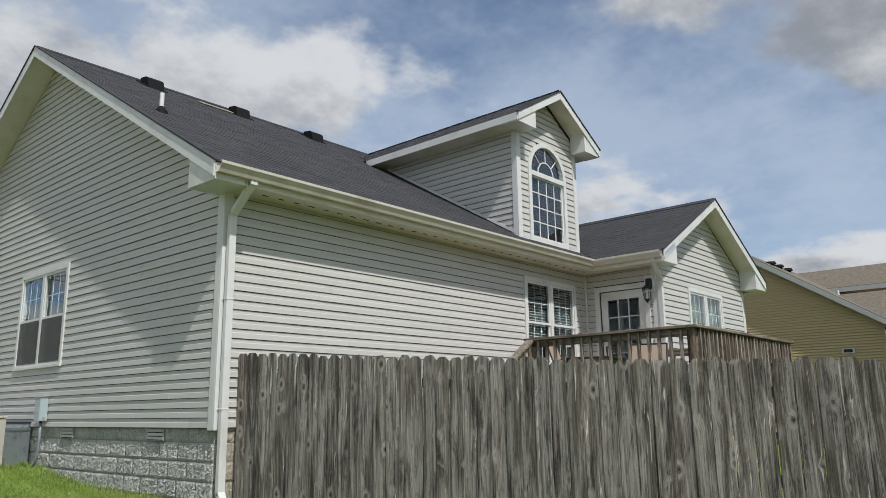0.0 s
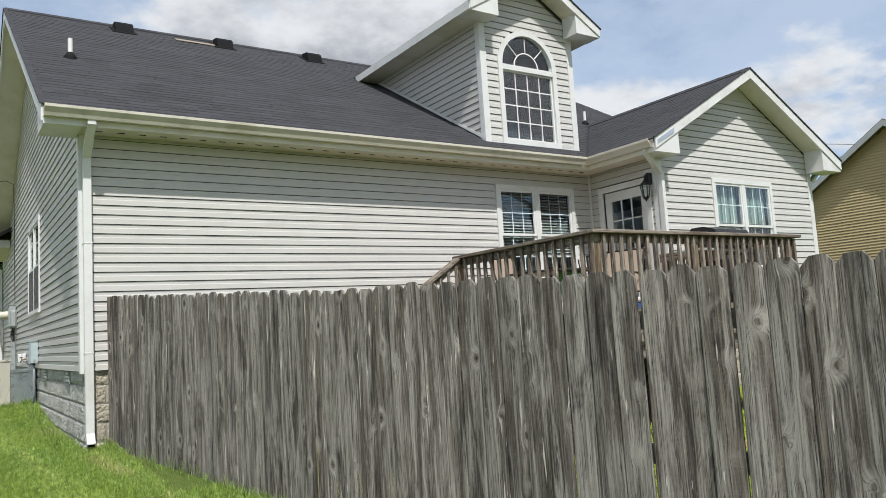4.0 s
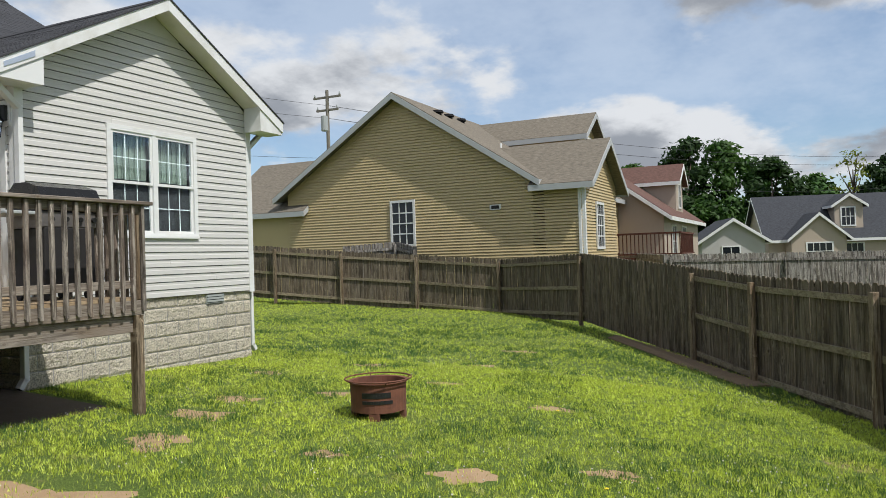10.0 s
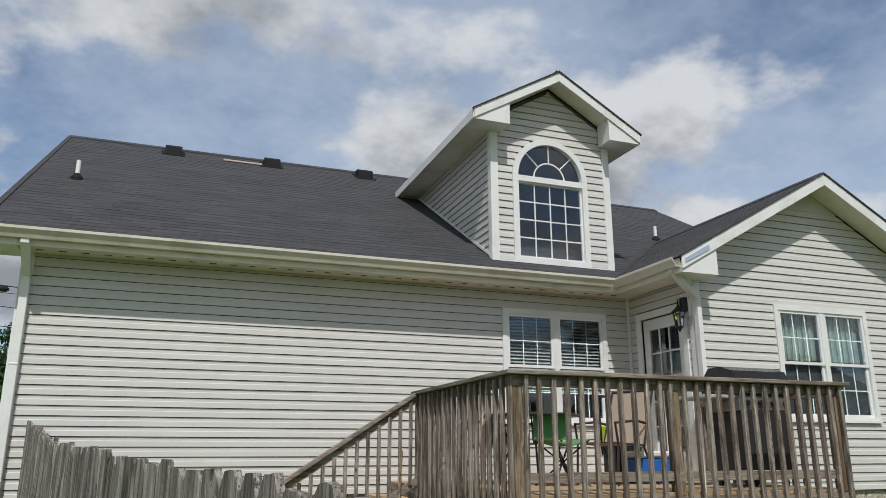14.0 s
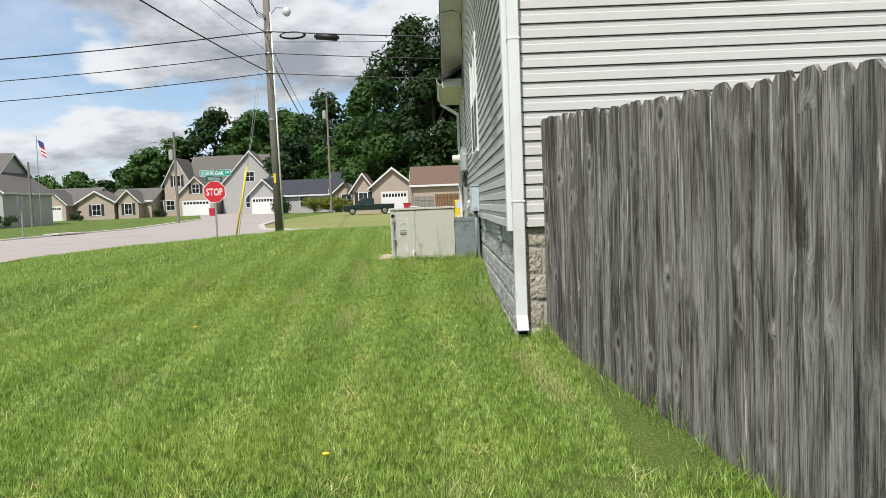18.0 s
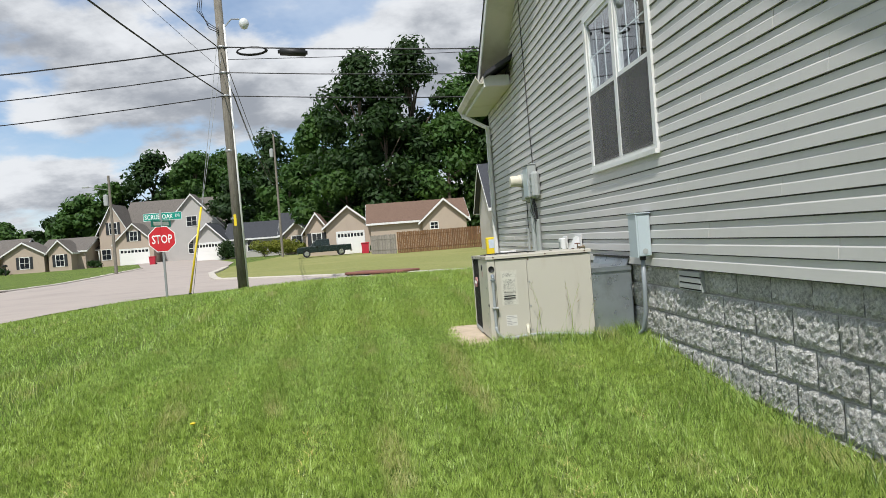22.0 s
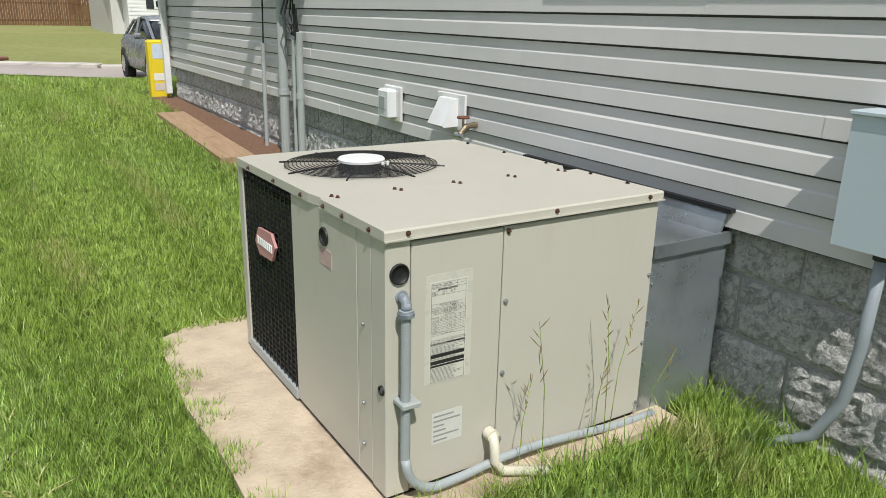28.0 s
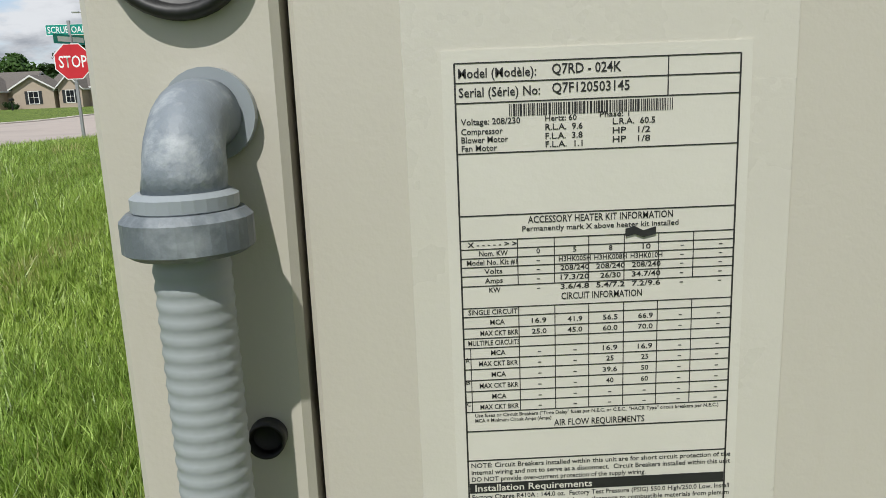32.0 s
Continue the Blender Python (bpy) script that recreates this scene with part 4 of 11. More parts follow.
# Main gable at the lawn side.
g_legs = ((EAVE_Y, EAVE_TOP - 0.014), (fr_y, EAVE_TOP - 0.014))
rake_boards(roof_main, "x", RX0 - 0.02, RX0, RIDGE_Y, RIDGE_Z - 0.014, g_legs)
sloping_soffit(roof_main, "x", RX0, GABLE_X - 0.002, RIDGE_Y, RIDGE_Z - 0.014, g_legs)
part("rake_edge", prism_bm([(EAVE_Y - 0.02, EAVE_TOP + 0.004), (RIDGE_Y, RIDGE_Z + 0.008), (fr_y, EAVE_TOP + 0.004), (fr_y, EAVE_TOP - 0.014), (RIDGE_Y, RIDGE_Z - 0.012), (EAVE_Y - 0.02, EAVE_TOP - 0.014)], "x", RX0 - 0.035, RX0 + 0.03), SHINGLE, roof_main)
rake_boards(roof_main, "x", RX1, RX1 + 0.02, RIDGE_Y, RIDGE_Z - 0.014, g_legs)


def bird_box(parent, axis, c0, c1, u_wall, u_out, z_top):
    """The boxed end of an eave, under the foot of the barge board."""
    lo, hi = (c0, c1) if c0 < c1 else (c1, c0)
    s = 1 if u_wall > u_out else -1
    z0 = EAVE_Z - 0.03
    pts = [(u_out, z0), (u_wall + 0.12 * s, z0), (u_wall + 0.12 * s, z_top + abs(u_wall + 0.12 * s - u_out) * SLOPE - 0.10), (u_out, z_top - 0.10)]
    part("eave_box", prism_bm(pts, axis, lo, hi), WHITE, parent)


bird_box(roof_main, "x", RX0 + 0.002, GABLE_X - 0.026, 0.0, EAVE_Y + 0.001, EAVE_TOP)
part("eave_box", box_bm((-0.40, FRONT_Y - 0.35, EAVE_Z - 0.03), (-0.026, FRONT_Y + 0.2, EAVE_TOP - 0.06)), WHITE, roof_main)
# Level soffits and fascias.
part("soffit", box_bm((GABLE_X - 0.022, EAVE_Y + 0.02, EAVE_Z - 0.012), (ELL_X0 - 0.002, BACK_Y - 0.002, EAVE_Z)), CREAM, roof_main)
part("fascia", box_bm((GABLE_X - 0.022, EAVE_Y, EAVE_Z - 0.03), (ELL_E0 + 0.02, EAVE_Y + 0.02, EAVE_TOP - 0.03)), CREAM, roof_main)
for i in range(34):
    part("soffit_slot", box_bm((-0.1 + i * 0.225, -0.21, EAVE_Z - 0.0165), (-0.02 + i * 0.225, -0.19, EAVE_Z - 0.0125)), BLACK_VENT, roof_main)
part("soffit", box_bm((ELL_E0 + 0.02, ELL_Y - 0.024, EAVE_Z - 0.012), (ELL_X0 - 0.026, EAVE_Y + 0.02, EAVE_Z)), CREAM, roof_ell)
part("fascia", box_bm((ELL_E0, ELL_Y - 0.024, EAVE_Z - 0.03), (ELL_E0 + 0.02, EAVE_Y, EAVE_TOP - 0.03)), CREAM, roof_ell)
part("soffit", box_bm((-0.40, FRONT_Y - 0.35, EAVE_Z - 0.045), (-0.002, WING_Y + 0.4, EAVE_Z - 0.032)), CREAM, roof_main)
part("fascia", box_bm((-0.42, FRONT_Y - 0.35, EAVE_Z - 0.05), (-0.40, WING_Y + 0.42, EAVE_TOP - 0.07)), WHITE, roof_main)

# Gable trim of the wing.
e_legs = ((ELL_E0, EAVE_TOP - 0.014), (ELL_E1, EAVE_TOP - 0.014))
rake_boards(roof_ell, "y", ELL_Y - 0.38, ELL_Y - 0.36, ELL_RX, ELL_RZ - 0.014, e_legs, 0.16)
sloping_soffit(roof_ell, "y", ELL_Y - 0.36, ELL_Y - 0.014, ELL_RX, ELL_RZ - 0.014, e_legs)
part("rake_edge", prism_bm([(ELL_E0 - 0.02, EAVE_TOP), (ELL_RX, ELL_RZ + 0.008), (ELL_E1 + 0.02, EAVE_TOP), (ELL_E1 + 0.02, EAVE_TOP - 0.02), (ELL_RX, ELL_RZ - 0.014), (ELL_E0 - 0.02, EAVE_TOP - 0.02)], "y", ELL_Y - 0.395, ELL_Y - 0.35), SHINGLE, roof_ell)
part("flashing", prism_bm([(ELL_E0 + 0.04, EAVE_TOP - 0.045), (ELL_E0 + 0.42, EAVE_TOP - 0.045 + 0.38 * ELL_SLOPE), (ELL_E0 + 0.42, EAVE_TOP - 0.115 + 0.38 * ELL_SLOPE), (ELL_E0 + 0.04, EAVE_TOP - 0.10)], "y", ELL_Y - 0.388, ELL_Y - 0.381), FLASHING, roof_ell, "bare bluish metal flashing")
for u0, u1 in ((ELL_E0, ELL_X0 + 0.12), (ELL_X1 - 0.12, ELL_E1)):
    inner = u1 if u0 == ELL_E0 else u0
    outer = u0 if u0 == ELL_E0 else u1
    part("eave_box", prism_bm([(outer, EAVE_Z - 0.03), (inner, EAVE_Z - 0.03), (inner, EAVE_TOP - 0.10 + abs(inner - outer) * ELL_SLOPE - 0.03), (outer, EAVE_TOP - 0.10)], "y", ELL_Y - 0.36, ELL_Y - 0.026), WHITE, roof_ell)


# Gutters: an open trough with a rolled lip.
def gutter(axis, a, b, edge, z, out):
    o = out
    pts = [(edge, z), (edge, z - 0.115), (edge + o * 0.07, z - 0.115), (edge + o * 0.085, z - 0.08), (edge + o * 0.12, z - 0.03), (edge + o * 0.12, z), (edge + o * 0.108, z), (edge + o * 0.108, z - 0.028), (edge + o * 0.074, z - 0.075), (edge + o * 0.065, z - 0.105), (edge + o * 0.008, z - 0.105), (edge + o * 0.008, z)]
    return prism_bm(pts, axis, a, b)


gut = thing("gutter", "cream aluminium gutter along the back eaves", "gutter", (3.5, EAVE_Y, EAVE_TOP - 0.03))
part("trough", gutter("x", RX0 + 0.004, ELL_E0 - 0.12, EAVE_Y, EAVE_TOP - 0.03, -1), GUTTER, gut)
part("trough", gutter("y", ELL_Y - 0.34, EAVE_Y - 0.0, ELL_E0, EAVE_TOP - 0.03, -1), GUTTER, gut)
gut = thing("gutter", "cream aluminium gutter along the wing eaves", "gutter", (-0.42, 11.3, EAVE_TOP - 0.07))
part("trough", gutter("y", FRONT_Y - 0.35, WING_Y + 0.42, -0.42, EAVE_TOP - 0.06, -1), GUTTER, gut)


def downspout(x, y, dx, dy, z_gut, z_low, foot, label, kick=(0, -1), w=0.032, d=0.043):
    """A square spout: two bends from the gutter to the wall, straps, and a kicked-out foot."""
    sp = thing("downspout", label, "downspout", (x, y, z_low))

    def run(p, q):
        p, q = Vector(p), Vector(q)
        ax = (q - p).normalized()
        side = Vector((1, 0, 0)) if abs(kick[1]) else Vector((0, 1, 0))
        oth = ax.cross(side).normalized()
        bm = bmesh.new()
        a = [bm.verts.new(p + side * i * d + oth * j * w) for i, j in ((-1, -1), (1, -1), (1, 1), (-1, 1))]
        b = [bm.verts.new(q + side * i * d + oth * j * w) for i, j in ((-1, -1), (1, -1), (1, 1), (-1, 1))]
        bm.faces.new(a[::-1]), bm.faces.new(b)
        for i in range(4):
            bm.faces.new((a[i], a[(i + 1) % 4], b[(i + 1) % 4], b[i]))
        bmesh.ops.bevel(bm, geom=list(bm.edges), offset=0.006, segments=1, affect="EDGES")
        return bm
    gx, gy = x + dx, y + dy
    part("outlet", run((gx, gy, z_gut), (gx, gy, z_gut - 0.10)), WHITE, sp)
    part("elbow", run((gx, gy, z_gut - 0.07), (x, y, z_gut - 0.36)), WHITE, sp)
    part("pipe", run((x, y, z_gut - 0.33), (x, y, z_low + 0.10)), WHITE, sp)
    for zz in (lerp(z_low, z_gut, 0.28), lerp(z_low, z_gut, 0.62)):
        part("strap", box_bm((x - 0.047, y - 0.036, zz), (x + 0.047, y + 0.05, zz + 0.016), 0.002), WHITE, sp)
    if foot:
        part("foot", run((x, y, z_low + 0.13), (x + kick[0] * 0.075, y + kick[1] * 0.075, z_low + 0.02)), WHITE, sp)
        way = Vector((kick[0] * 0.075, kick[1] * 0.075, -0.11)).normalized()
        m = Matrix.Translation(Vector((x + kick[0] * 0.075, y + kick[1] * 0.075, z_low + 0.02)) + way * 0.0005) @ way.to_track_quat("Z", "Y").to_matrix().to_4x4()
        part("mouth", box_bm((-0.032, -0.024, 0.0), (0.032, 0.024, 0.002), 0, m), BLACK_VENT, sp, "dark open mouth")
    return sp


downspout(0.055, -0.075, 0.0, -0.37, 3.50, 0.03, True, "white downspout at the house corner above the grass")
downspout(ELL_X0 - 0.005, ELL_Y - 0.07, -0.42, -0.10, 3.50, -0.12, True, "white downspout at the wing corner behind the deck", kick=(-1, 0))
downspout(ELL_X1 + 0.06, ELL_Y + 0.10, 0.35, 0.0, 3.50, -0.2, True, "white downspout at the end of the wing", kick=(1, 0))
downspout(-0.07, WING_Y - 0.05, -0.38, 0.36, 3.45, 0.42, False, "white downspout at the front corner", kick=(-1, 0))

# ---- dormer ----
d_slope = (DOR_RZ - DOR_EZ) / (DOR_RX - 5.22)
dormer_back = EAVE_Y + (DOR_RZ - EAVE_TOP) / SLOPE
wall_dormer = tagged(part("wall_dormer", prism_bm([(DOR_X0, 3.62), (DOR_X0 + 0.30, 3.62), (DOR_X0 + 0.30, 5.66), (DOR_X1 - 0.30, 5.66), (DOR_X1 - 0.30, 3.62), (DOR_X1, 3.62), (DOR_X1, 5.94), (DOR_RX, 6.50), (DOR_X0, 5.94)], "y", DOR_Y, DOR_Y + 0.12), ROOM, None), "front of the roof dormer in pale siding", "wall", kind="structure")
DWIN = (5.97, 7.05, 3.86, 5.02)


def dorm_span(z):
    d = max(0.0, (z - 5.93) / d_slope)
    return DOR_X0 + 0.09 + d, DOR_X1 - 0.09 - d


arch = [(DOR_RX - 0.60, DOR_RX + 0.52, DWIN[2] - 0.1, 5.10)] + [(6.51 - math.sqrt(max(0.0, 0.60**2 - (z - 5.06) ** 2)), 6.51 + math.sqrt(max(0.0, 0.60**2 - (z - 5.06) ** 2)), z - 0.0535, z + 0.0535) for z in (3.82 + COURSE * (i + 0.5) for i in range(12, 17))]
siding(wall_dormer, (0, DOR_Y, 0), (1, 0, 0), (0, -1, 0), 3.82, 6.46, dorm_span, arch, SIDING)
for x, n, lab in ((DOR_X0, -1, "wall_dormer_side"), (DOR_X1, 1, "wall_dormer_far_side")):
    cheek = prism_bm([(DOR_Y + 0.12, 3.62), (DOR_Y + 0.12, 5.78), (EAVE_Y + (5.78 - EAVE_TOP) / SLOPE, 5.78)], "x", x, x + (0.1 if n < 0 else -0.1))
    wd = tagged(part(lab, cheek, ROOM, None), "triangular dormer cheek in pale grey siding", "wall", kind="structure")
    siding(wd, (x, 0, 0), (0, 1, 0), (n, 0, 0), 3.82, 5.78, lambda z: (DOR_Y + 0.07, max(DOR_Y + 0.1, EAVE_Y + (z - EAVE_TOP - 0.01) / SLOPE)), (), SIDING)
    s = -0.024 if n < 0 else 0.0005
    for a, b in (((x - 0.024 if n < 0 else x - 0.09, DOR_Y - 0.024, 3.72), (x + 0.09 if n < 0 else x + 0.024, DOR_Y, 5.76)), ((x + s, DOR_Y + 0.0005, 3.74), (x + s + 0.0235, DOR_Y + 0.09, 5.76))):
        tagged(part("trim", box_bm(a, b, 0.003), WHITE, None), "white corner post of the dormer", "trim", kind="structure")
    # Step flashing where the cheek meets the roof.
    tagged(part("trim", prism_bm([(0.0, EAVE_TOP + 0.42 * SLOPE + 0.015), (3.3, EAVE_TOP + 3.72 * SLOPE + 0.015), (3.3, EAVE_TOP + 3.72 * SLOPE + 0.06), (0.0, EAVE_TOP + 0.42 * SLOPE + 0.06)], "x", x + n * 0.018, x + n * 0.026), WHITE, None), "thin white flashing along the dormer cheek", "trim", kind="structure")
tagged(part("trim", box_bm((DOR_X0 + 0.09, DOR_Y - 0.03, 3.755), (DOR_X1 - 0.09, DOR_Y, 3.82)), WHITE, None), "white sill trim under the dormer", "trim", kind="structure")
bm = bmesh.new()
dz0 = 5.84
slab(bm, (5.22, DOR_Y - 0.34, dz0), (DOR_RX, DOR_Y - 0.34, DOR_RZ - 0.012), (DOR_RX, dormer_back, DOR_RZ - 0.012), (5.22, EAVE_Y + (dz0 - EAVE_TOP) / SLOPE, dz0), 0.04)
slab(bm, (DOR_RX, DOR_Y - 0.34, DOR_RZ - 0.012), (7.84, DOR_Y - 0.34, dz0), (7.84, EAVE_Y + (dz0 - EAVE_TOP) / SLOPE, dz0), (DOR_RX, dormer_back, DOR_RZ - 0.012), 0.04)
roof_dormer = tagged(part("roof_dormer", bm, SHINGLE, None), "small charcoal shingle roof over the dormer", "roof", kind="structure")
cd = 1 / math.hypot(1, d_slope)
for sx, ex in ((1, 5.22), (-1, 7.84)):
    shingle_rows("shingles", (ex - 0.02 * sx, 0, dz0 - 0.008), (0, 1, 0), (sx * cd, 0, d_slope * cd), (-sx * d_slope * cd, 0, cd), 11, lambda w: (DOR_Y - 0.35, EAVE_Y + (dz0 + w * d_slope * cd - EAVE_TOP) / SLOPE), lambda x, w: True, 0, roof_dormer)
d_legs = ((5.20, dz0 - 0.002), (7.86, dz0 - 0.002))
rake_boards(roof_dormer, "y", DOR_Y - 0.36, DOR_Y - 0.34, DOR_RX, DOR_RZ - 0.02, d_legs, 0.14)
sloping_soffit(roof_dormer, "y", DOR_Y - 0.34, DOR_Y - 0.014, DOR_RX, DOR_RZ, d_legs)
part("rake_edge", prism_bm([(5.18, dz0), (DOR_RX, DOR_RZ + 0.006), (7.88, dz0), (7.88, dz0 - 0.02), (DOR_RX, DOR_RZ - 0.02), (5.18, dz0 - 0.02)], "y", DOR_Y - 0.375, DOR_Y - 0.33), SHINGLE, roof_dormer)
for outer, inner in ((5.20, DOR_X0 + 0.14), (7.86, DOR_X1 - 0.14)):
    part("eave_box", prism_bm([(outer, dz0 - 0.155), (inner, dz0 - 0.155), (inner, dz0 - 0.10 + abs(inner - outer) * d_slope), (outer, dz0 - 0.04)], "y", DOR_Y - 0.34, DOR_Y - 0.026), WHITE, roof_dormer)
    side = DOR_X0 if outer < 6 else DOR_X1
    part("soffit", box_bm((outer, DOR_Y - 0.02, dz0 - 0.14), (side, 3.3, dz0 - 0.125)), CREAM, roof_dormer)
    part("fascia", box_bm((outer - 0.01, DOR_Y - 0.34, dz0 - 0.14), (outer + 0.012, 3.3, dz0 - 0.012)), WHITE, roof_dormer)

# ---- roof furniture ----
for i, x in enumerate((1.37, 3.14, 4.95, 8.55)):
    y = 4.68
    z = EAVE_TOP + (y - EAVE_Y) * SLOPE
    v = thing("roof_vent", "black plastic box vent near the ridge", "roof vent", (x, y, z), "vents along the ridge")
    part("flange", prism_bm([(y - 0.2, z - 0.2 * SLOPE - 0.004), (y + 0.2, z + 0.2 * SLOPE - 0.004), (y + 0.2, z + 0.2 * SLOPE + 0.012), (y - 0.2, z - 0.2 * SLOPE + 0.012)], "x", x - 0.2, x + 0.2), BLACK_VENT, v)
    part("hood", prism_bm([(y - 0.16, z - 0.16 * SLOPE + 0.01), (y - 0.13, z + 0.075), (y - 0.05, z + 0.13), (y + 0.14, z + 0.16), (y + 0.16, z + 0.10), (y + 0.14, z + 0.085)], "x", x - 0.145, x + 0.145), BLACK_VENT, v)
for x, y, hh in ((0.17, 1.95, 0.26), (9.86, 2.1, 0.26)):
    z = EAVE_TOP + (y - EAVE_Y) * SLOPE
    v = thing("vent_pipe", "white plumbing vent pipe through the shingles", "vent pipe", (x, y, z), "vent pipes on the roof")
    part("pipe", lathe_bm([(0.03, -0.06), (0.03, hh), (0.024, hh), (0.024, hh - 0.05)], (x, y, z), 14), PIPE_WHITE, v)
    part("boot", lathe_bm([(0.10, -0.07), (0.085, 0.0), (0.04, 0.06), (0.033, 0.065)], (x, y, z), 14), BLACK_VENT, v)
part("loose_shingle", prism_bm([(4.55, EAVE_TOP + 4.97 * SLOPE + 0.010), (4.68, EAVE_TOP + 5.10 * SLOPE + 0.010), (4.68, EAVE_TOP + 5.10 * SLOPE + 0.018), (4.55, EAVE_TOP + 4.97 * SLOPE + 0.018)], "x", 2.25, 2.95), surface("bare_decking", (0.30, 0.25, 0.19), 0.2), roof_main, "pale patch of missing shingle")


# ---- windows ----
def ring(bm, u0, u1, z0, z1, w, put, d0, d1):
    for a, b, c, d in ((u0, u1, z0, z0 + w), (u0, u1, z1 - w, z1), (u0, u0 + w, z0 + w, z1 - w), (u1 - w, u1, z0 + w, z1 - w)):
        bx(bm, put(a, d0, c), put(b, d1, d))


def window(name, hole, put, sashes, cols, rows, inside="", label="", lower_screen=True):
    """A double-hung window: put(u, outward, z) gives the place; sashes side by side."""
    u0, u1, z0, z1 = hole
    w = thing(name, label, "window", put((u0 + u1) / 2, 0.0, z0), kind="structure")
    bm = bmesh.new()
    ring(bm, u0 - 0.05, u1 + 0.05, z0 - 0.05, z1 + 0.05, 0.068, put, -0.06, 0.034)
    part("window_frame", bm, WHITE, w)
    part("window_sill", box_bm(put(u0 - 0.055, 0.034, z0 - 0.05), put(u1 + 0.055, 0.052, z0 - 0.015)), WHITE, w)
    wide = (u1 - u0) / sashes
    for i in range(sashes):
        a, b = u0 + i * wide, u0 + (i + 1) * wide
        if i:
            part("mullion", box_bm(put(a - 0.036, -0.05, z0 + 0.018), put(a + 0.036, 0.028, z1 - 0.018)), WHITE, w)
        a, b = a + (0.036 if i else 0.018), b - (0.036 if i < sashes - 1 else 0.018)
        mid = (z0 + z1) / 2
        for lo, hi, d in ((z0 + 0.018, mid + 0.02, 0.0), (mid - 0.02, z1 - 0.018, 0.022)):
            bm = bmesh.new()
            ring(bm, a, b, lo, hi, 0.038, put, d - 0.03, d - 0.002)
            s = part("sash", bm, WHITE, w)
            g = part("pane", box_bm(put(a + 0.038, d - 0.018, lo + 0.038), put(b - 0.038, d - 0.014, hi - 0.038)), GLASS, s)
            g.visible_shadow = False
            for c in range(1, cols):
                u = lerp(a + 0.038, b - 0.038, c / cols)
                part("muntin", box_bm(put(u - 0.0065, d - 0.026, lo + 0.038), put(u + 0.0065, d - 0.02, hi - 0.038)), WHITE, s)
            for r in range(1, rows):
                q = lerp(lo + 0.038, hi - 0.038, r / rows)
                part("muntin", box_bm(put(a + 0.038, d - 0.0255, q - 0.0065), put(b - 0.038, d - 0.0205, q + 0.0065)), WHITE, s)
        if inside == "blind":
            bm, q = bmesh.new(), z1 - 0.05
            while q > z0 + 0.40:
                p0, p1, p2, p3 = put(a + 0.01, -0.062, q - 0.016), put(b - 0.01, -0.062, q - 0.016), put(b - 0.01, -0.092, q + 0.010), put(a + 0.01, -0.092, q + 0.010)
                slab(bm, p0, p1, p2, p3, 0.002)
                q -= 0.046
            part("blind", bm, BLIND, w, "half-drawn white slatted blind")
        if inside == "curtain":
            bm, k = bmesh.new(), 14
            for j in range(k):
                e0, e1 = lerp(a, b, j / k), lerp(a, b, (j + 1) / k)
                bx(bm, put(e0, -0.10 - 0.012 * (j % 2), mid + 0.05), put(e1, -0.108 - 0.012 * (j % 2), z1 - 0.03))
            part("curtain", bm, CURTAIN, w, "pale green half curtain")
        if lower_screen:
            part("insect_screen", box_bm(put(a + 0.02, -0.048, z0 + 0.04), put(b - 0.02, -0.044, mid)), SCREEN, w)
        if inside == "screen":
            part("insect_screen", box_bm(put(a + 0.012, 0.0232, z0 + 0.03), put(b - 0.012, 0.0245, mid - 0.02)), MESH, w, "grey insect screen over the lower sash")
    return w


window("window_1", WIN1, lambda u, d, z: (u, BACK_Y - d, z), 2, 3, 2, "blind", "white twin sash window with lowered blinds", False)
window("window_2", WIN2, lambda u, d, z: (u, ELL_Y - d, z), 2, 3, 2, "curtain", "white twin sash window with green half curtains")
window("window_3", GWIN, lambda u, d, z: (GABLE_X - d, u, z), 2, 3, 2, "screen", "white twin sash window in the gable wall", False)

# The dormer's arched window.
dw = thing("window_4", "arched white dormer window over a twelve-pane sash", "window", (6.51, DOR_Y, 3.84), kind="structure")


def dput(u, d, z):
    return (u, DOR_Y - d, z)


bm = bmesh.new()
ring(bm, DWIN[0] - 0.06, DWIN[1] + 0.06, DWIN[2] - 0.06, DWIN[3] + 0.06, 0.085, dput, -0.05, 0.036)
part("window_frame", bm, WHITE, dw)
bm = bmesh.new()
ring(bm, DWIN[0] + 0.02, DWIN[1] - 0.02, DWIN[2] + 0.02, DWIN[3] - 0.02, 0.03, dput, -0.04, -0.005)
ds = part("sash", bm, WHITE, dw)
g = part("pane", box_bm(dput(DWIN[0] + 0.05, -0.024, DWIN[2] + 0.05), dput(DWIN[1] - 0.05, -0.02, DWIN[3] - 0.05)), GLASS, ds)
g.visible_shadow = False
for c in range(1, 4):
    u = lerp(DWIN[0] + 0.05, DWIN[1] - 0.05, c / 4)
    part("muntin", box_bm(dput(u - 0.009, -0.019, DWIN[2] + 0.05), dput(u + 0.009, -0.010, DWIN[3] - 0.05)), WHITE, ds)
for r in range(1, 4):
    q = lerp(DWIN[2] + 0.05, DWIN[3] - 0.05, r / 4)
    part("muntin", box_bm(dput(DWIN[0] + 0.05, -0.0185, q - 0.009), dput(DWIN[1] - 0.05, -0.0105, q + 0.009)), WHITE, ds)


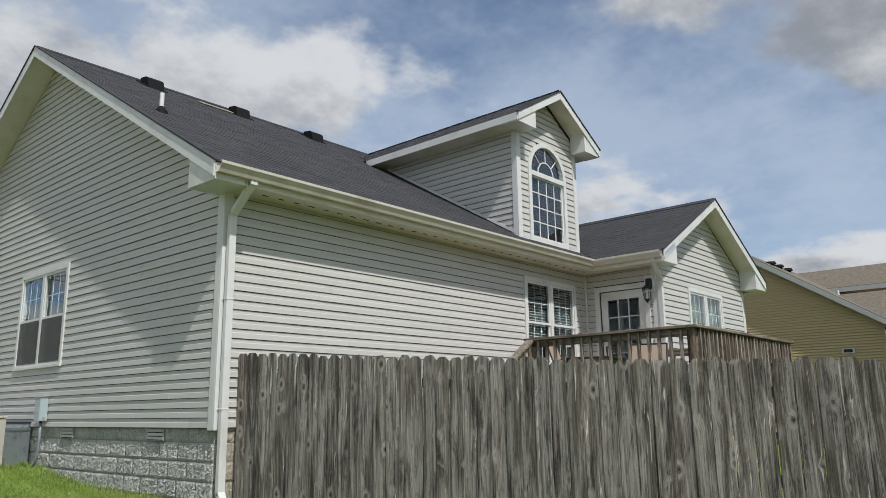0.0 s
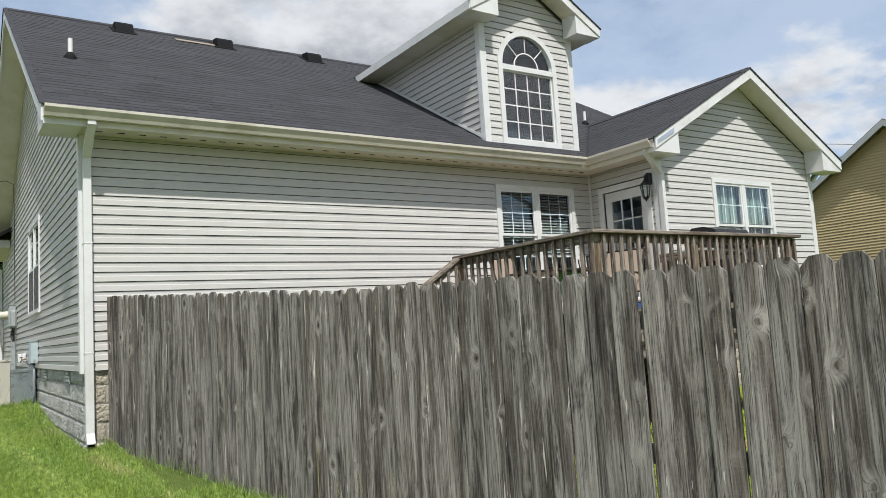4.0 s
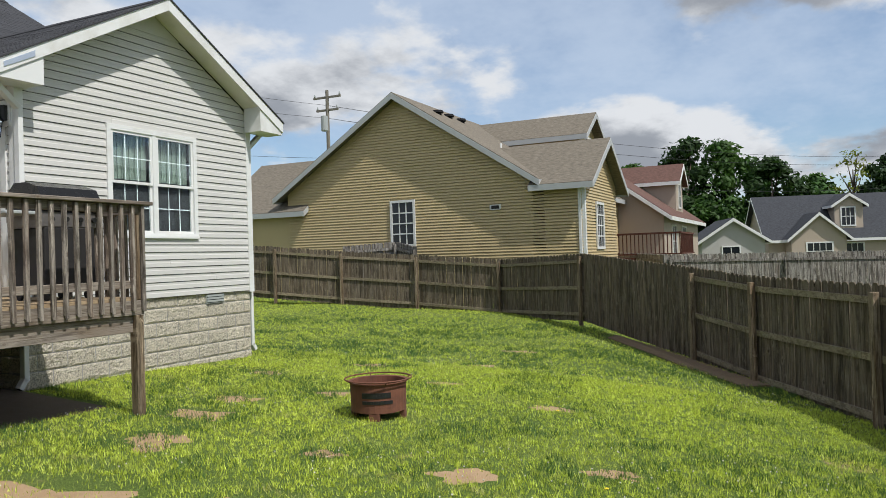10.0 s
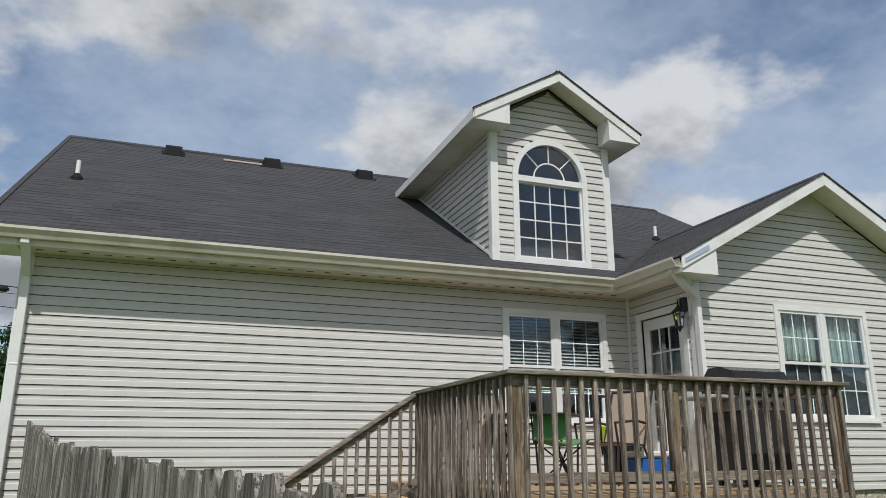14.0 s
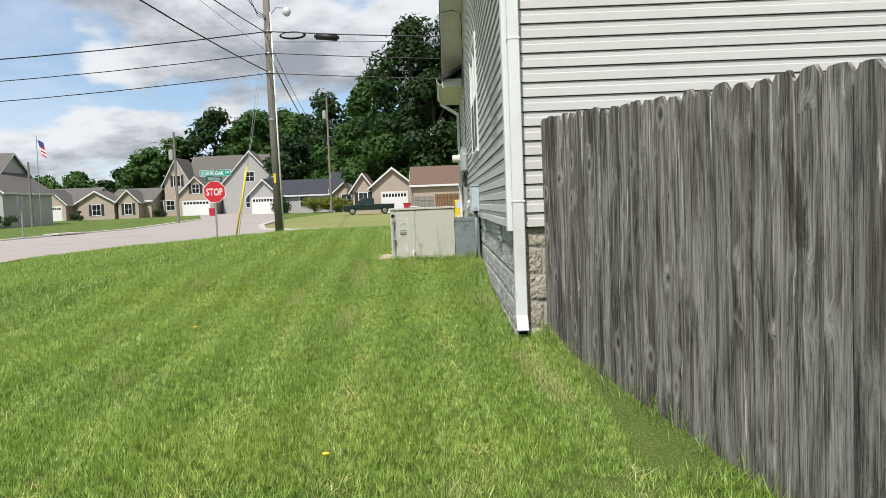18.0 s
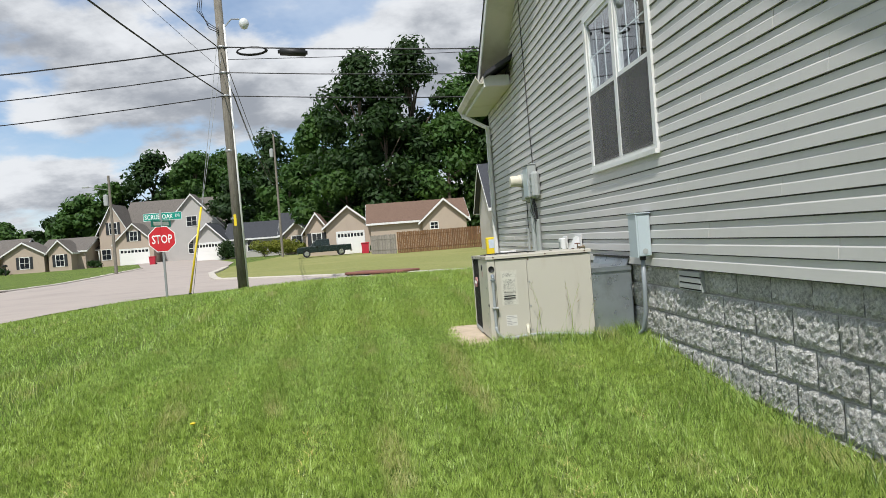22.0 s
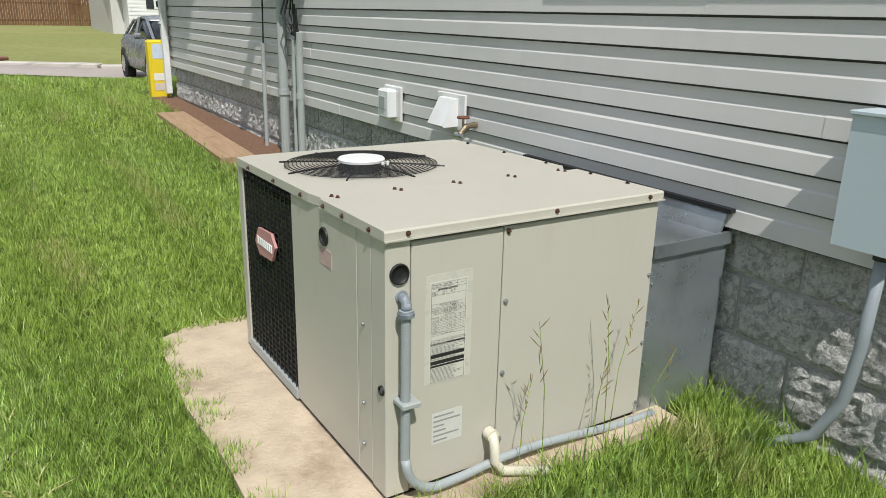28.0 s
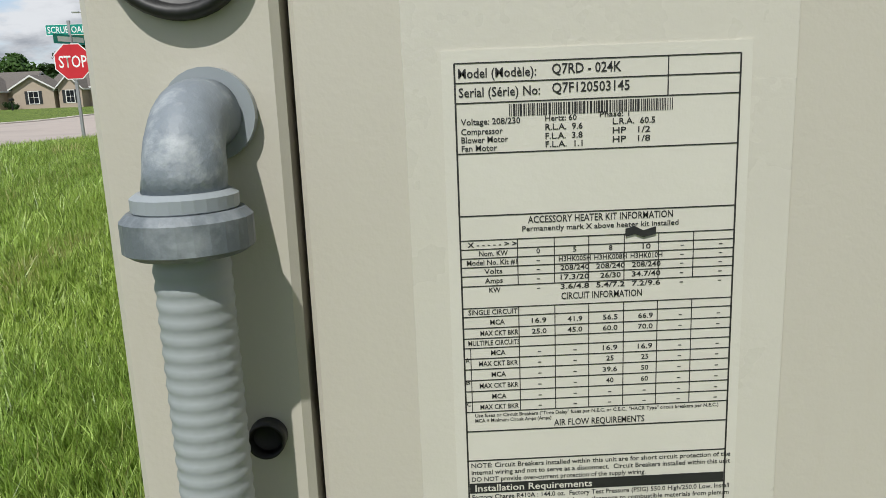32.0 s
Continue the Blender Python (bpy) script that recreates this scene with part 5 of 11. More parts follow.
def arc_bar(bm, cx, cz, r0, r1, a0, a1, d0, d1, n=20):
    pts = [(cx + r1 * math.cos(lerp(a0, a1, i / n)), cz + r1 * math.sin(lerp(a0, a1, i / n))) for i in range(n + 1)]
    pts += [(cx + r0 * math.cos(lerp(a1, a0, i / n)), cz + r0 * math.sin(lerp(a1, a0, i / n))) for i in range(n + 1)]
    prism(bm, pts, "y", DOR_Y - d0, DOR_Y - d1)


AC_X, AC_Z = 6.51, 5.08
bm = bmesh.new()
arc_bar(bm, AC_X, AC_Z, 0.515, 0.60, 0.0, math.pi, -0.05, 0.036)
part("arch_frame", bm, WHITE, dw)
g = part("pane", prism_bm([(AC_X + 0.515 * math.cos(math.pi * i / 24), AC_Z + 0.515 * math.sin(math.pi * i / 24)) for i in range(25)], "y", DOR_Y + 0.02, DOR_Y + 0.024), GLASS, dw)
g.visible_shadow = False
bm = bmesh.new()
arc_bar(bm, AC_X, AC_Z, 0.235, 0.255, 0.0, math.pi, -0.018, -0.009)
part("muntin", bm, WHITE, dw)
for a in (45, 90, 135):
    a = radians(a)
    p, q = Vector((AC_X + 0.25 * math.cos(a), DOR_Y + 0.013, AC_Z + 0.25 * math.sin(a))), Vector((AC_X + 0.52 * math.cos(a), DOR_Y + 0.013, AC_Z + 0.52 * math.sin(a)))
    part("muntin", tube_bm([p, q], 0.009, 6), WHITE, dw)

# ---- the deck door ----
d1 = thing("door_1", "white glazed door with fifteen small panes", "door", (ELL_X0, -0.75, DOOR[2]), kind="structure")


def doorput(u, d, z):
    return (ELL_X0 - d, u, z)


bm = bmesh.new()
for a, b, c, d in ((DOOR[0] - 0.09, DOOR[1] + 0.09, DOOR[3], DOOR[3] + 0.09), (DOOR[0] - 0.09, DOOR[0], DOOR[2], DOOR[3]), (DOOR[1], DOOR[1] + 0.09, DOOR[2], DOOR[3])):
    bx(bm, doorput(a, -0.05, c), doorput(b, 0.032, d))
part("door_frame", bm, WHITE, d1)
leaf_lo, leaf_hi, ga, gb, gc, gd = DOOR[0] + 0.01, DOOR[1] - 0.01, DOOR[0] + 0.14, DOOR[1] - 0.14, DOOR[2] + 0.30, DOOR[3] - 0.16
bm = bmesh.new()
wall_cells(bm, leaf_lo, leaf_hi, DOOR[2] + 0.01, DOOR[3] - 0.01, [(ga, gb, gc, gd)], lambda u, d, z: doorput(u, d - 0.02, z), 0.04)
leafp = part("leaf", bm, WHITE, d1)
g = part("pane", box_bm(doorput(ga, -0.042, gc), doorput(gb, -0.038, gd)), GLASS, leafp)
g.visible_shadow = False
for c in range(1, 3):
    u = lerp(ga, gb, c / 3)
    part("muntin", box_bm(doorput(u - 0.01, -0.037, gc), doorput(u + 0.01, -0.022, gd)), WHITE, leafp)
for r in range(1, 5):
    q = lerp(gc, gd, r / 5)
    part("muntin", box_bm(doorput(ga, -0.0365, q - 0.01), doorput(gb, -0.0225, q + 0.01)), WHITE, leafp)
part("door_handle", tube_bm([doorput(DOOR[0] + 0.08, -0.02, 1.95), doorput(DOOR[0] + 0.08, 0.05, 1.95), doorput(DOOR[0] + 0.19, 0.055, 1.95)], 0.011, 8), BRASS, d1, "brass lever handle")

# The lantern beside the door.
lt = thing("wall_lantern", "black iron lantern beside the deck door", "lantern", (ELL_X0 - 0.03, -1.31, 3.02))
LX, LY, LZ = ELL_X0 - 0.15, -1.31, 2.90
part("mount", box_bm((ELL_X0 - 0.045, LY - 0.09, 2.94), (ELL_X0 - 0.016, LY + 0.09, 3.24), 0.008), WHITE, lt, "white siding mount block")
part("back_plate", lathe_bm([(0.055, -0.09), (0.06, 0.0), (0.055, 0.09)], (ELL_X0 - 0.05, LY, 3.09), 12), BLACK, lt)
part("arm", tube_bm([(ELL_X0 - 0.05, LY, 3.06), (ELL_X0 - 0.10, LY, 3.15), (ELL_X0 - 0.15, LY, 3.15), (LX, LY, 3.08)], 0.010, 8), BLACK, lt)
part("cap", lathe_bm([(0.012, 0.20), (0.016, 0.17), (0.035, 0.15), (0.088, 0.10), (0.092, 0.09), (0.075, 0.088)], (LX, LY, LZ), 8), BLACK, lt)
g = part("shade", lathe_bm([(0.072, 0.086), (0.045, -0.09)], (LX, LY, LZ), 6), GLASS, lt, "clear lantern glass")
for k in range(6):
    a = 2 * math.pi * k / 6
    part("bar", tube_bm([(LX + 0.076 * math.cos(a), LY + 0.076 * math.sin(a), LZ + 0.09), (LX + 0.048 * math.cos(a), LY + 0.048 * math.sin(a), LZ - 0.09)], 0.005, 5), BLACK, lt)
part("base", lathe_bm([(0.052, -0.088), (0.04, -0.11), (0.015, -0.135), (0.008, -0.16)], (LX, LY, LZ), 8), BLACK, lt)


# ---- foundation of split-faced block ----
BL, BH = 0.4064, 0.2032


def block_shape(seed, length, material):
    """One block: a flat back and a front broken into uneven facets; local x along, -y out."""
    r = random.Random(seed)
    nx, nz = 16, 8
    vs, fs = [], []
    for j in range(nz + 1):
        for i in range(nx + 1):
            edge = i in (0, nx) or j in (0, nz)
            d = 0.0 if edge else r.uniform(0.006, 0.020)
            jx, jz = (0, 0) if edge else (r.uniform(-0.007, 0.007), r.uniform(-0.007, 0.007))
            vs.append((0.005 + (length - 0.010) * i / nx + jx, -d, 0.005 + (BH - 0.010) * j / nz + jz))
    w = nx + 1
    fs = [(j * w + i, j * w + i + 1, (j + 1) * w + i + 1, (j + 1) * w + i) for j in range(nz) for i in range(nx)]
    me = bpy.data.meshes.new("block")
    me.from_pydata(vs, [], fs)
    me.materials.append(material)
    return me


def block_wall(name, o, turn, length, top, courses, material, label, skip=()):
    """Courses in running bond over a parged core; turn is the heading of the wall."""
    rot = Matrix.Rotation(turn, 4, "Z")
    back = bmesh.new()
    for a, b in ((0.0, skip[0][0]), (skip[0][1], length)) if skip else ((0.0, length),):
        bx(back, (a, 0.004, top - courses * BH - 0.3), (b, 0.16, top), None)
    if skip:
        bx(back, (skip[0][0], 0.004, top - courses * BH - 0.3), (skip[0][1], 0.16, skip[0][2]))
    for v in back.verts:
        v.co = Vector(o) + rot @ v.co
    wall = tagged(part(name, back, PARGE, None), label, "wall", kind="structure")
    full = [block_shape(s, BL, material) for s in range(6)]
    for c in range(courses):
        z = top - (c + 1) * BH
        u = -(c % 2) * BL / 2
        while u < length - 0.01:
            a, b = max(0.0, u), min(length, u + BL)
            u += BL
            if b - a < 0.05 or any(a < q - 0.02 and b > p + 0.02 and z + BH > zz + 0.02 for p, q, zz in skip):
                continue
            me = rng.choice(full) if b - a > BL - 0.002 else block_shape(rng.randrange(999), b - a, material)
            ob = new("block", me)
            ob.matrix_world = Matrix.Translation(Vector(o) + rot @ Vector((a, 0, 0)) + Vector((0, 0, z))) @ rot
            ob.parent = wall
    return wall


FTOP = 0.862
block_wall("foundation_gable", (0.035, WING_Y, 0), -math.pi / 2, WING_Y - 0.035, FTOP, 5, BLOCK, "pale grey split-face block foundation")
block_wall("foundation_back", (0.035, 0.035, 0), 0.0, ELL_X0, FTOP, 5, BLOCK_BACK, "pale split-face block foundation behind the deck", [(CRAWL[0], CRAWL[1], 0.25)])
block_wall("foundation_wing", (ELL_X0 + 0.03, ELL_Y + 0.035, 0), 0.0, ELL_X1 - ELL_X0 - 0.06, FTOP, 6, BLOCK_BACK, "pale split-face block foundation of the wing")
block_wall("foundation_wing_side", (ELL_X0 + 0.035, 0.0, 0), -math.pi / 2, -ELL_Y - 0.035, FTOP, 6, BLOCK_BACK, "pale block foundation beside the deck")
crawl = thing("crawl_door", "grey metal crawl-space door in the foundation", "door", (2.06, 0.04, 0.25))
part("leaf", box_bm((CRAWL[0] + 0.015, 0.055, 0.27), (CRAWL[1] - 0.015, 0.075, 0.80)), METAL_GREY, crawl)
part("drip_cap", box_bm((CRAWL[0] - 0.02, -0.03, 0.80), (CRAWL[1] + 0.02, 0.05, 0.815)), WHITE, crawl)


def crawl_vent(u, put, group=""):
    v = thing("foundation_vent", "grey louvred crawl-space vent in the block", "vent", put(u, 0, 0.66), "foundation vents")
    part("frame", box_bm(put(u - 0.19, 0.004, 0.665), put(u + 0.19, -0.05, 0.80)), METAL_GREY, v)
    for i in range(3):
        z = 0.675 + i * 0.042
        part("louvre", box_bm(put(u - 0.18, 0.012, z + 0.008), put(u + 0.18, 0.0, z + 0.034)), METAL_GREY, v)
        part("slot", box_bm(put(u - 0.18, 0.006, z - 0.002), put(u + 0.18, 0.0, z + 0.007)), BLACK_VENT, v)


for y in (1.23, 3.63):
    crawl_vent(y, lambda u, d, z: (0.004 - d, u, z))
crawl_vent(2.95, lambda u, d, z: (u, 0.004 - d, z))
crawl_vent(10.93, lambda u, d, z: (u, ELL_Y + 0.004 - d, z))

# ---- fences ----
def picket_mesh(seed, h, w=0.1412, t=0.018):
    """A dog-eared board, slightly cupped and bowed, its clipped corners uneven; local x along, y through, z up."""
    r = random.Random(seed)
    ear = r.uniform(0.028, 0.04)
    lean, bow, cup = r.uniform(-0.006, 0.006), r.uniform(-0.007, 0.007), r.uniform(-0.008, 0.008)
    cols = ((-w / 2, -ear * 1.15), (-w / 2 + 0.006, -ear * 0.98), (-w / 2 + ear, 0), (0, 0), (w / 2 - ear, 0), (w / 2 - 0.006, -ear * 0.98), (w / 2, -ear * 1.15))
    tops = [h + q + r.uniform(-0.004, 0.004) for u, q in cols]
    n, vs = len(cols), []
    for face in (-1, 1):
        for row in range(3):
            for k, (u, q) in enumerate(cols):
                z = (0, h * 0.5, tops[k])[row]
                d = face * (t / 2 - (0.005 if k in (0, n - 1) else 0)) + cup * (1 - (2 * u / w) ** 2)
                vs.append((u + lean * z / h, d + bow * math.sin(math.pi * min(1, z / h)), z))
    fs, m = [], 3 * n
    for row in range(2):
        for k in range(n - 1):
            i = row * n + k
            fs += [(i, i + 1, i + n + 1, i + n), (m + i, m + i + n, m + i + n + 1, m + i + 1)]
        for k in (0, n - 1):
            i = row * n + k
            fs.append((i, i + n, m + i + n, m + i) if k == 0 else (i, m + i, m + i + n, i + n))
    for k in range(n - 1):
        i = 2 * n + k
        fs += [(i, i + 1, m + i + 1, m + i), (k, m + k, m + k + 1, k + 1)]
    me = bpy.data.meshes.new("picket")
    me.from_pydata(vs, [], [f for f in fs])
    return me


def fence_run(fence, a, b, top, drop, material, rails=(), rail_side=0, posts=(), pitch=0.1475, gap=0.0, seed=0, h=1.66, post_mat=None, rail_mat=None):
    """Boards from a to b (x, y) with their tops at top(s); rails and posts on one side."""
    r = random.Random(seed)
    a, b = Vector((*a, 0)), Vector((*b, 0))
    run = (b - a).length
    d = (b - a) / run
    side = Vector((-d.y, d.x, 0))
    turn = Matrix.Rotation(math.atan2(d.y, d.x), 4, "Z")
    shapes = [picket_mesh(seed * 50 + i, h) for i in range(7)]
    for me in shapes:
        me.materials.append(material)
    k = 0
    while k * pitch < run - 0.02:
        s = (k + 0.5) * pitch
        p = a + d * s
        z = top(s) + r.uniform(-0.012, 0.012)
        ob = new("picket", r.choice(shapes))
        ob.matrix_world = Matrix.Translation((p.x, p.y, z - h)) @ turn @ Matrix.Rotation(r.uniform(-0.006, 0.006), 4, "Y") @ Matrix.Rotation(r.uniform(-0.06, 0.06), 4, "Z") @ (Matrix.Rotation(math.pi, 4, "Z") if r.random() < 0.5 else Matrix.Identity(4))
        ob.parent = fence
        ob.matrix_parent_inverse = BASE[fence.name]
        k += 1
    for q in rails:
        n = max(2, int(run / 2.4))
        for i in range(n):
            bm = bmesh.new()
            s0, s1 = run * i / n, run * (i + 1) / n - 0.004
            vs = []
            for s in (s0, s1):
                p = a + d * s + side * rail_side * 0.010
                z = top(s) - q
                for o, w in ((0, 0), (0.038, 0), (0.038, 0.088), (0, 0.088)):
                    vs.append(bm.verts.new((p.x + side.x * rail_side * o, p.y + side.y * rail_side * o, z - w)))
            for f in ((0, 1, 2, 3), (7, 6, 5, 4), (0, 4, 5, 1), (1, 5, 6, 2), (2, 6, 7, 3), (3, 7, 4, 0)):
                bm.faces.new([vs[k] for k in f])
            bmesh.ops.recalc_face_normals(bm, faces=bm.faces)
            part("rail", bm, rail_mat or material, fence)
    for s in posts:
        p = a + d * s + side * rail_side * 0.094
        z = top(s)
        m = Matrix.Translation((p.x, p.y, z)) @ turn
        part("post", box_bm((-0.045, -0.045, -h - 0.15), (0.045, 0.045, drop), 0.006, m), post_mat or material, fence)


def fence_top(s):
    return table(s, ((0, 1.612), (2.1, 1.478), (4.45, 1.338), (6.7, 1.258), (8.0, 1.22), (8.9, 1.178), (9.8, 1.115), (10.5, 1.07), (13, 0.95)))


near = thing("fence", "weathered grey dog-eared wooden privacy fence", "fence", (1.0, -4.4, -0.25))
BEND = ((0.262, -0.02), (1.02, -4.5), (1.70, -7.3), (1.93, -8.7), (2.20, -9.6), (2.75, -12.2))
off = 0.0
for i, (p, q) in enumerate(zip(BEND, BEND[1:])):
    ln = math.dist(p, q)
    fence_run(near, p, q, lambda s, off=off: fence_top(s + off), -0.06, FENCE, (0.20, 0.82, 1.42), 1, [0.06 + 2.44 * k for k in range(int(ln / 2.44) + 1)] if i < 2 else [0.06], seed=3 + 40 * i, pitch=ln / math.ceil(ln / 0.1455))
    off += ln

yard = thing("fence", "brown wooden yard fence with rails showing", "fence", (17, -7, -0.8))
P3, P1F, PC = (12.42, -10.45), (17.03, -7.72), (21.37, -4.39)
run_a = math.dist(P3, P1F)


def right_top(s):
    return table(s, ((-8, 0.62), (0, 0.78), (3.0, 0.80), (run_a, 0.91)))


d_ext = Vector((P3[0] - P1F[0], P3[1] - P1F[1])).normalized()
PE = (P3[0] + d_ext.x * 7.2, P3[1] + d_ext.y * 7.2)
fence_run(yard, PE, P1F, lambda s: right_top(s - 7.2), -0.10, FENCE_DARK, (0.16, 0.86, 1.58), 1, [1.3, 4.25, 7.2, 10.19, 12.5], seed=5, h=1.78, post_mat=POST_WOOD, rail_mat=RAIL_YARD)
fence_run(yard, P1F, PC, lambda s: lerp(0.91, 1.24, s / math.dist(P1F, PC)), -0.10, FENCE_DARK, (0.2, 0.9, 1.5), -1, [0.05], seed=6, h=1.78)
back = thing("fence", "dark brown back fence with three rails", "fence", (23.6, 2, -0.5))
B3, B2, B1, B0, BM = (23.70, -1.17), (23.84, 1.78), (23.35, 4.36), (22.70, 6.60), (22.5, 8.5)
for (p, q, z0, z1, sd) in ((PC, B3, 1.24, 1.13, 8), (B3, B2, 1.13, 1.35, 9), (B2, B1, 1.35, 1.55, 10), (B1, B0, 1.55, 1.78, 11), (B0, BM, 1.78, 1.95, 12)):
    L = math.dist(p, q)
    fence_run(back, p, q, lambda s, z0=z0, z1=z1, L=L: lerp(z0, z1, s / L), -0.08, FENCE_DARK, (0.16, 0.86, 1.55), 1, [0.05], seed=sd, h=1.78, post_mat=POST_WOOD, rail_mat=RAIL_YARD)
# Neighbours' fences beyond, as seen over the top.
for i, (p, q, z0, z1) in enumerate((((24.2, 2.0), (25.3, 3.4), 1.62, 1.85), ((25.3, 3.4), (24.6, 5.2), 1.85, 1.75), ((33.0, -13.2), (29.5, -5.2), 0.98, 1.10), ((29.5, -5.2), (45, 1.0), 1.10, 1.25), ((33.0, -13.2), (40.0, -16.5), 0.98, 0.95), ((16.8, -18), (33.0, -13.2), 0.60, 0.98))):
    far_f = thing("fence", "greyed wooden fence of the next yards", "fence", (*p, 0), "fences of the next yards")
    L = math.dist(p, q)
    fence_run(far_f, p, q, lambda s, z0=z0, z1=z1, L=L: lerp(z0, z1, s / L), -0.1, FENCE, (0.2, 1.4), 1, [0.05, L - 0.1], seed=30 + i, h=1.9)
patch = bmesh.new()
prism(patch, [(14.2, -8.75), (15.6, -7.75), (17.2, -6.9), (19.2, -5.5), (19.8, -5.55), (18.3, -6.75), (16.9, -7.7), (14.6, -9.1)], "z", -3, -2.9)
for v in patch.verts:
    v.co.z = ground_at(v.co.x, v.co.y) + (0.02 if v.co.z > -2.95 else -0.1)
solo("dirt_strip", patch, DIRT, "worn strip of bare soil by the fence", "soil", kind="structure")

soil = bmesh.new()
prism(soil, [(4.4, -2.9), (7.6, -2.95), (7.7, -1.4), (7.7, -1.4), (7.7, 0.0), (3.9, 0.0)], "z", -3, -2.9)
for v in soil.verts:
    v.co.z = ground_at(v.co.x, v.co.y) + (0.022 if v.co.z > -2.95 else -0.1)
# The deck's shade is put into this soil's darker colour.
solo("soil_under_deck", soil, surface("shade_toned_soil", (0.085, 0.064, 0.045), 0.3, 7, 0.95, 40, 0.7, 0.01), "bare soil under the deck, coloured dark for its shade", "soil", kind="structure")

# ---- the deck ----
DX0, DX1, DY0, DY1, DZ = 4.16, 7.60, -3.54, -0.02, 0.955
deck = thing("deck", "weathered raised timber deck with railings", "deck", (5.9, -2.3, -0.15))
k, y = 0, DY0 + 0.01
while y < DY1 - 0.02:
    e = min(y + 0.135, DY1)
    part("deck_board", box_bm((DX0 + rng.uniform(-0.01, 0.005), y, DZ - 0.032 + rng.uniform(-0.002, 0.001)), (DX1 if e < ELL_Y - 0.05 else ELL_X0 - 0.06, e, DZ), 0.003), DECKING, deck)
    y += 0.141
part("rim_joist", box_bm((DX0, DY0, 0.775), (DX1, DY0 + 0.038, DZ - 0.034), 0.003), RAIL_X, deck)
part("rim_joist", box_bm((DX0, DY0 + 0.04, 0.775), (DX0 + 0.038, DY1, DZ - 0.034), 0.003), RAIL_Y, deck)
part("rim_joist", box_bm((DX1 - 0.038, DY0 + 0.04, 0.775), (DX1, ELL_Y - 0.04, DZ - 0.034), 0.003), RAIL_Y, deck)
part("beam", box_bm((DX0 + 0.05, DY0 + 0.045, 0.60), (DX1 - 0.05, DY0 + 0.085, 0.774), 0.004), RAIL_X, deck, "beam with dark water stains")
for i in range(1, 9):
    x = DX0 + i * (DX1 - DX0) / 9
    part("joist", box_bm((x - 0.019, DY0 + 0.04, 0.776), (x + 0.019, DY1, DZ - 0.036)), RAIL_Y, deck)
for x, y in ((DX0 + 0.06, DY0 + 0.0), (5.72, DY0 + 0.0), (DX1 - 0.06, DY0 + 0.0), (DX0 + 0.05, -1.15), (5.9, -0.4)):
    z0 = ground_at(x, y) - 0.2
    part("post", box_bm((x - 0.048, y - 0.005, z0), (x + 0.048, y + 0.09, 0.772 if y < -2 else 0.774), 0.005), POST_WOOD, deck)
for x, y in ((DX0 + 0.045, DY0 - 0.0), (5.72, DY0 - 0.0), (DX1 - 0.05, DY0 - 0.0), (DX0 + 0.045, -1.22)):
    part("rail_post", box_bm((x - 0.045, y + 0.0025, DZ - 0.03), (x + 0.045, y + 0.09, 1.865), 0.005), POST_WOOD, deck)
# Caps, rails and balusters round the two open sides.
part("cap_rail", box_bm((DX0 - 0.07, DY0 - 0.07, 1.888), (DX1 + 0.09, DY0 + 0.075, 1.924), 0.005), RAIL_X, deck)
part("cap_rail", box_bm((DX0 - 0.07, DY0 + 0.077, 1.889), (DX0 + 0.075, -1.12, 1.925), 0.005), RAIL_Y, deck)
part("top_rail", box_bm((DX0 + 0.0, DY0 + 0.001, 1.80), (DX1, DY0 + 0.036, 1.887), 0.003), RAIL_X, deck)
part("top_rail", box_bm((DX0 + 0.001, DY0 + 0.04, 1.80), (DX0 + 0.036, -1.15, 1.886), 0.003), RAIL_Y, deck)
part("low_rail", box_bm((DX0 + 0.09, DY0 + 0.002, 1.045), (DX1 - 0.09, DY0 + 0.036, 1.125), 0.003), RAIL_X, deck)
part("cap_rail", box_bm((DX1 - 0.04, DY0 + 0.077, 1.886), (DX1 + 0.08, ELL_Y - 0.03, 1.922), 0.005), RAIL_Y, deck)
part("top_rail", box_bm((DX1 - 0.036, DY0 + 0.04, 1.80), (DX1, ELL_Y - 0.03, 1.885), 0.003), RAIL_Y, deck)
bal = box_bm((-0.019, -0.019, 0.0), (0.019, 0.019, 1.07), 0.003)
for v in bal.verts:
    if v.co.z < 0.02 and v.co.y > 0:
        v.co.z += 0.034
BAL_ME = mesh_of("baluster", bal, RAIL_Z)


def baluster(x, y, z, turn=0.0):
    ob = new("baluster", BAL_ME)
    ob.matrix_world = Matrix.Translation((x, y, z)) @ Matrix.Rotation(turn, 4, "Z") @ Matrix.Rotation(rng.uniform(-0.008, 0.008), 4, "Y")
    ob.parent = deck
    ob.matrix_parent_inverse = BASE[deck.name]


for i in range(27):
    baluster(lerp(DX0 + 0.10, DX1 - 0.02, i / 26), DY0 - 0.0215, 0.81 + rng.uniform(-0.008, 0.008))
for i in range(18):
    baluster(DX0 - 0.0215, lerp(DY0 + 0.02, -1.2, i / 17), 0.81 + rng.uniform(-0.008, 0.008), -math.pi / 2)
for i in range(14):
    baluster(DX1 + 0.0215, lerp(DY0 + 0.12, ELL_Y - 0.12, i / 13), 0.81, math.pi / 2)

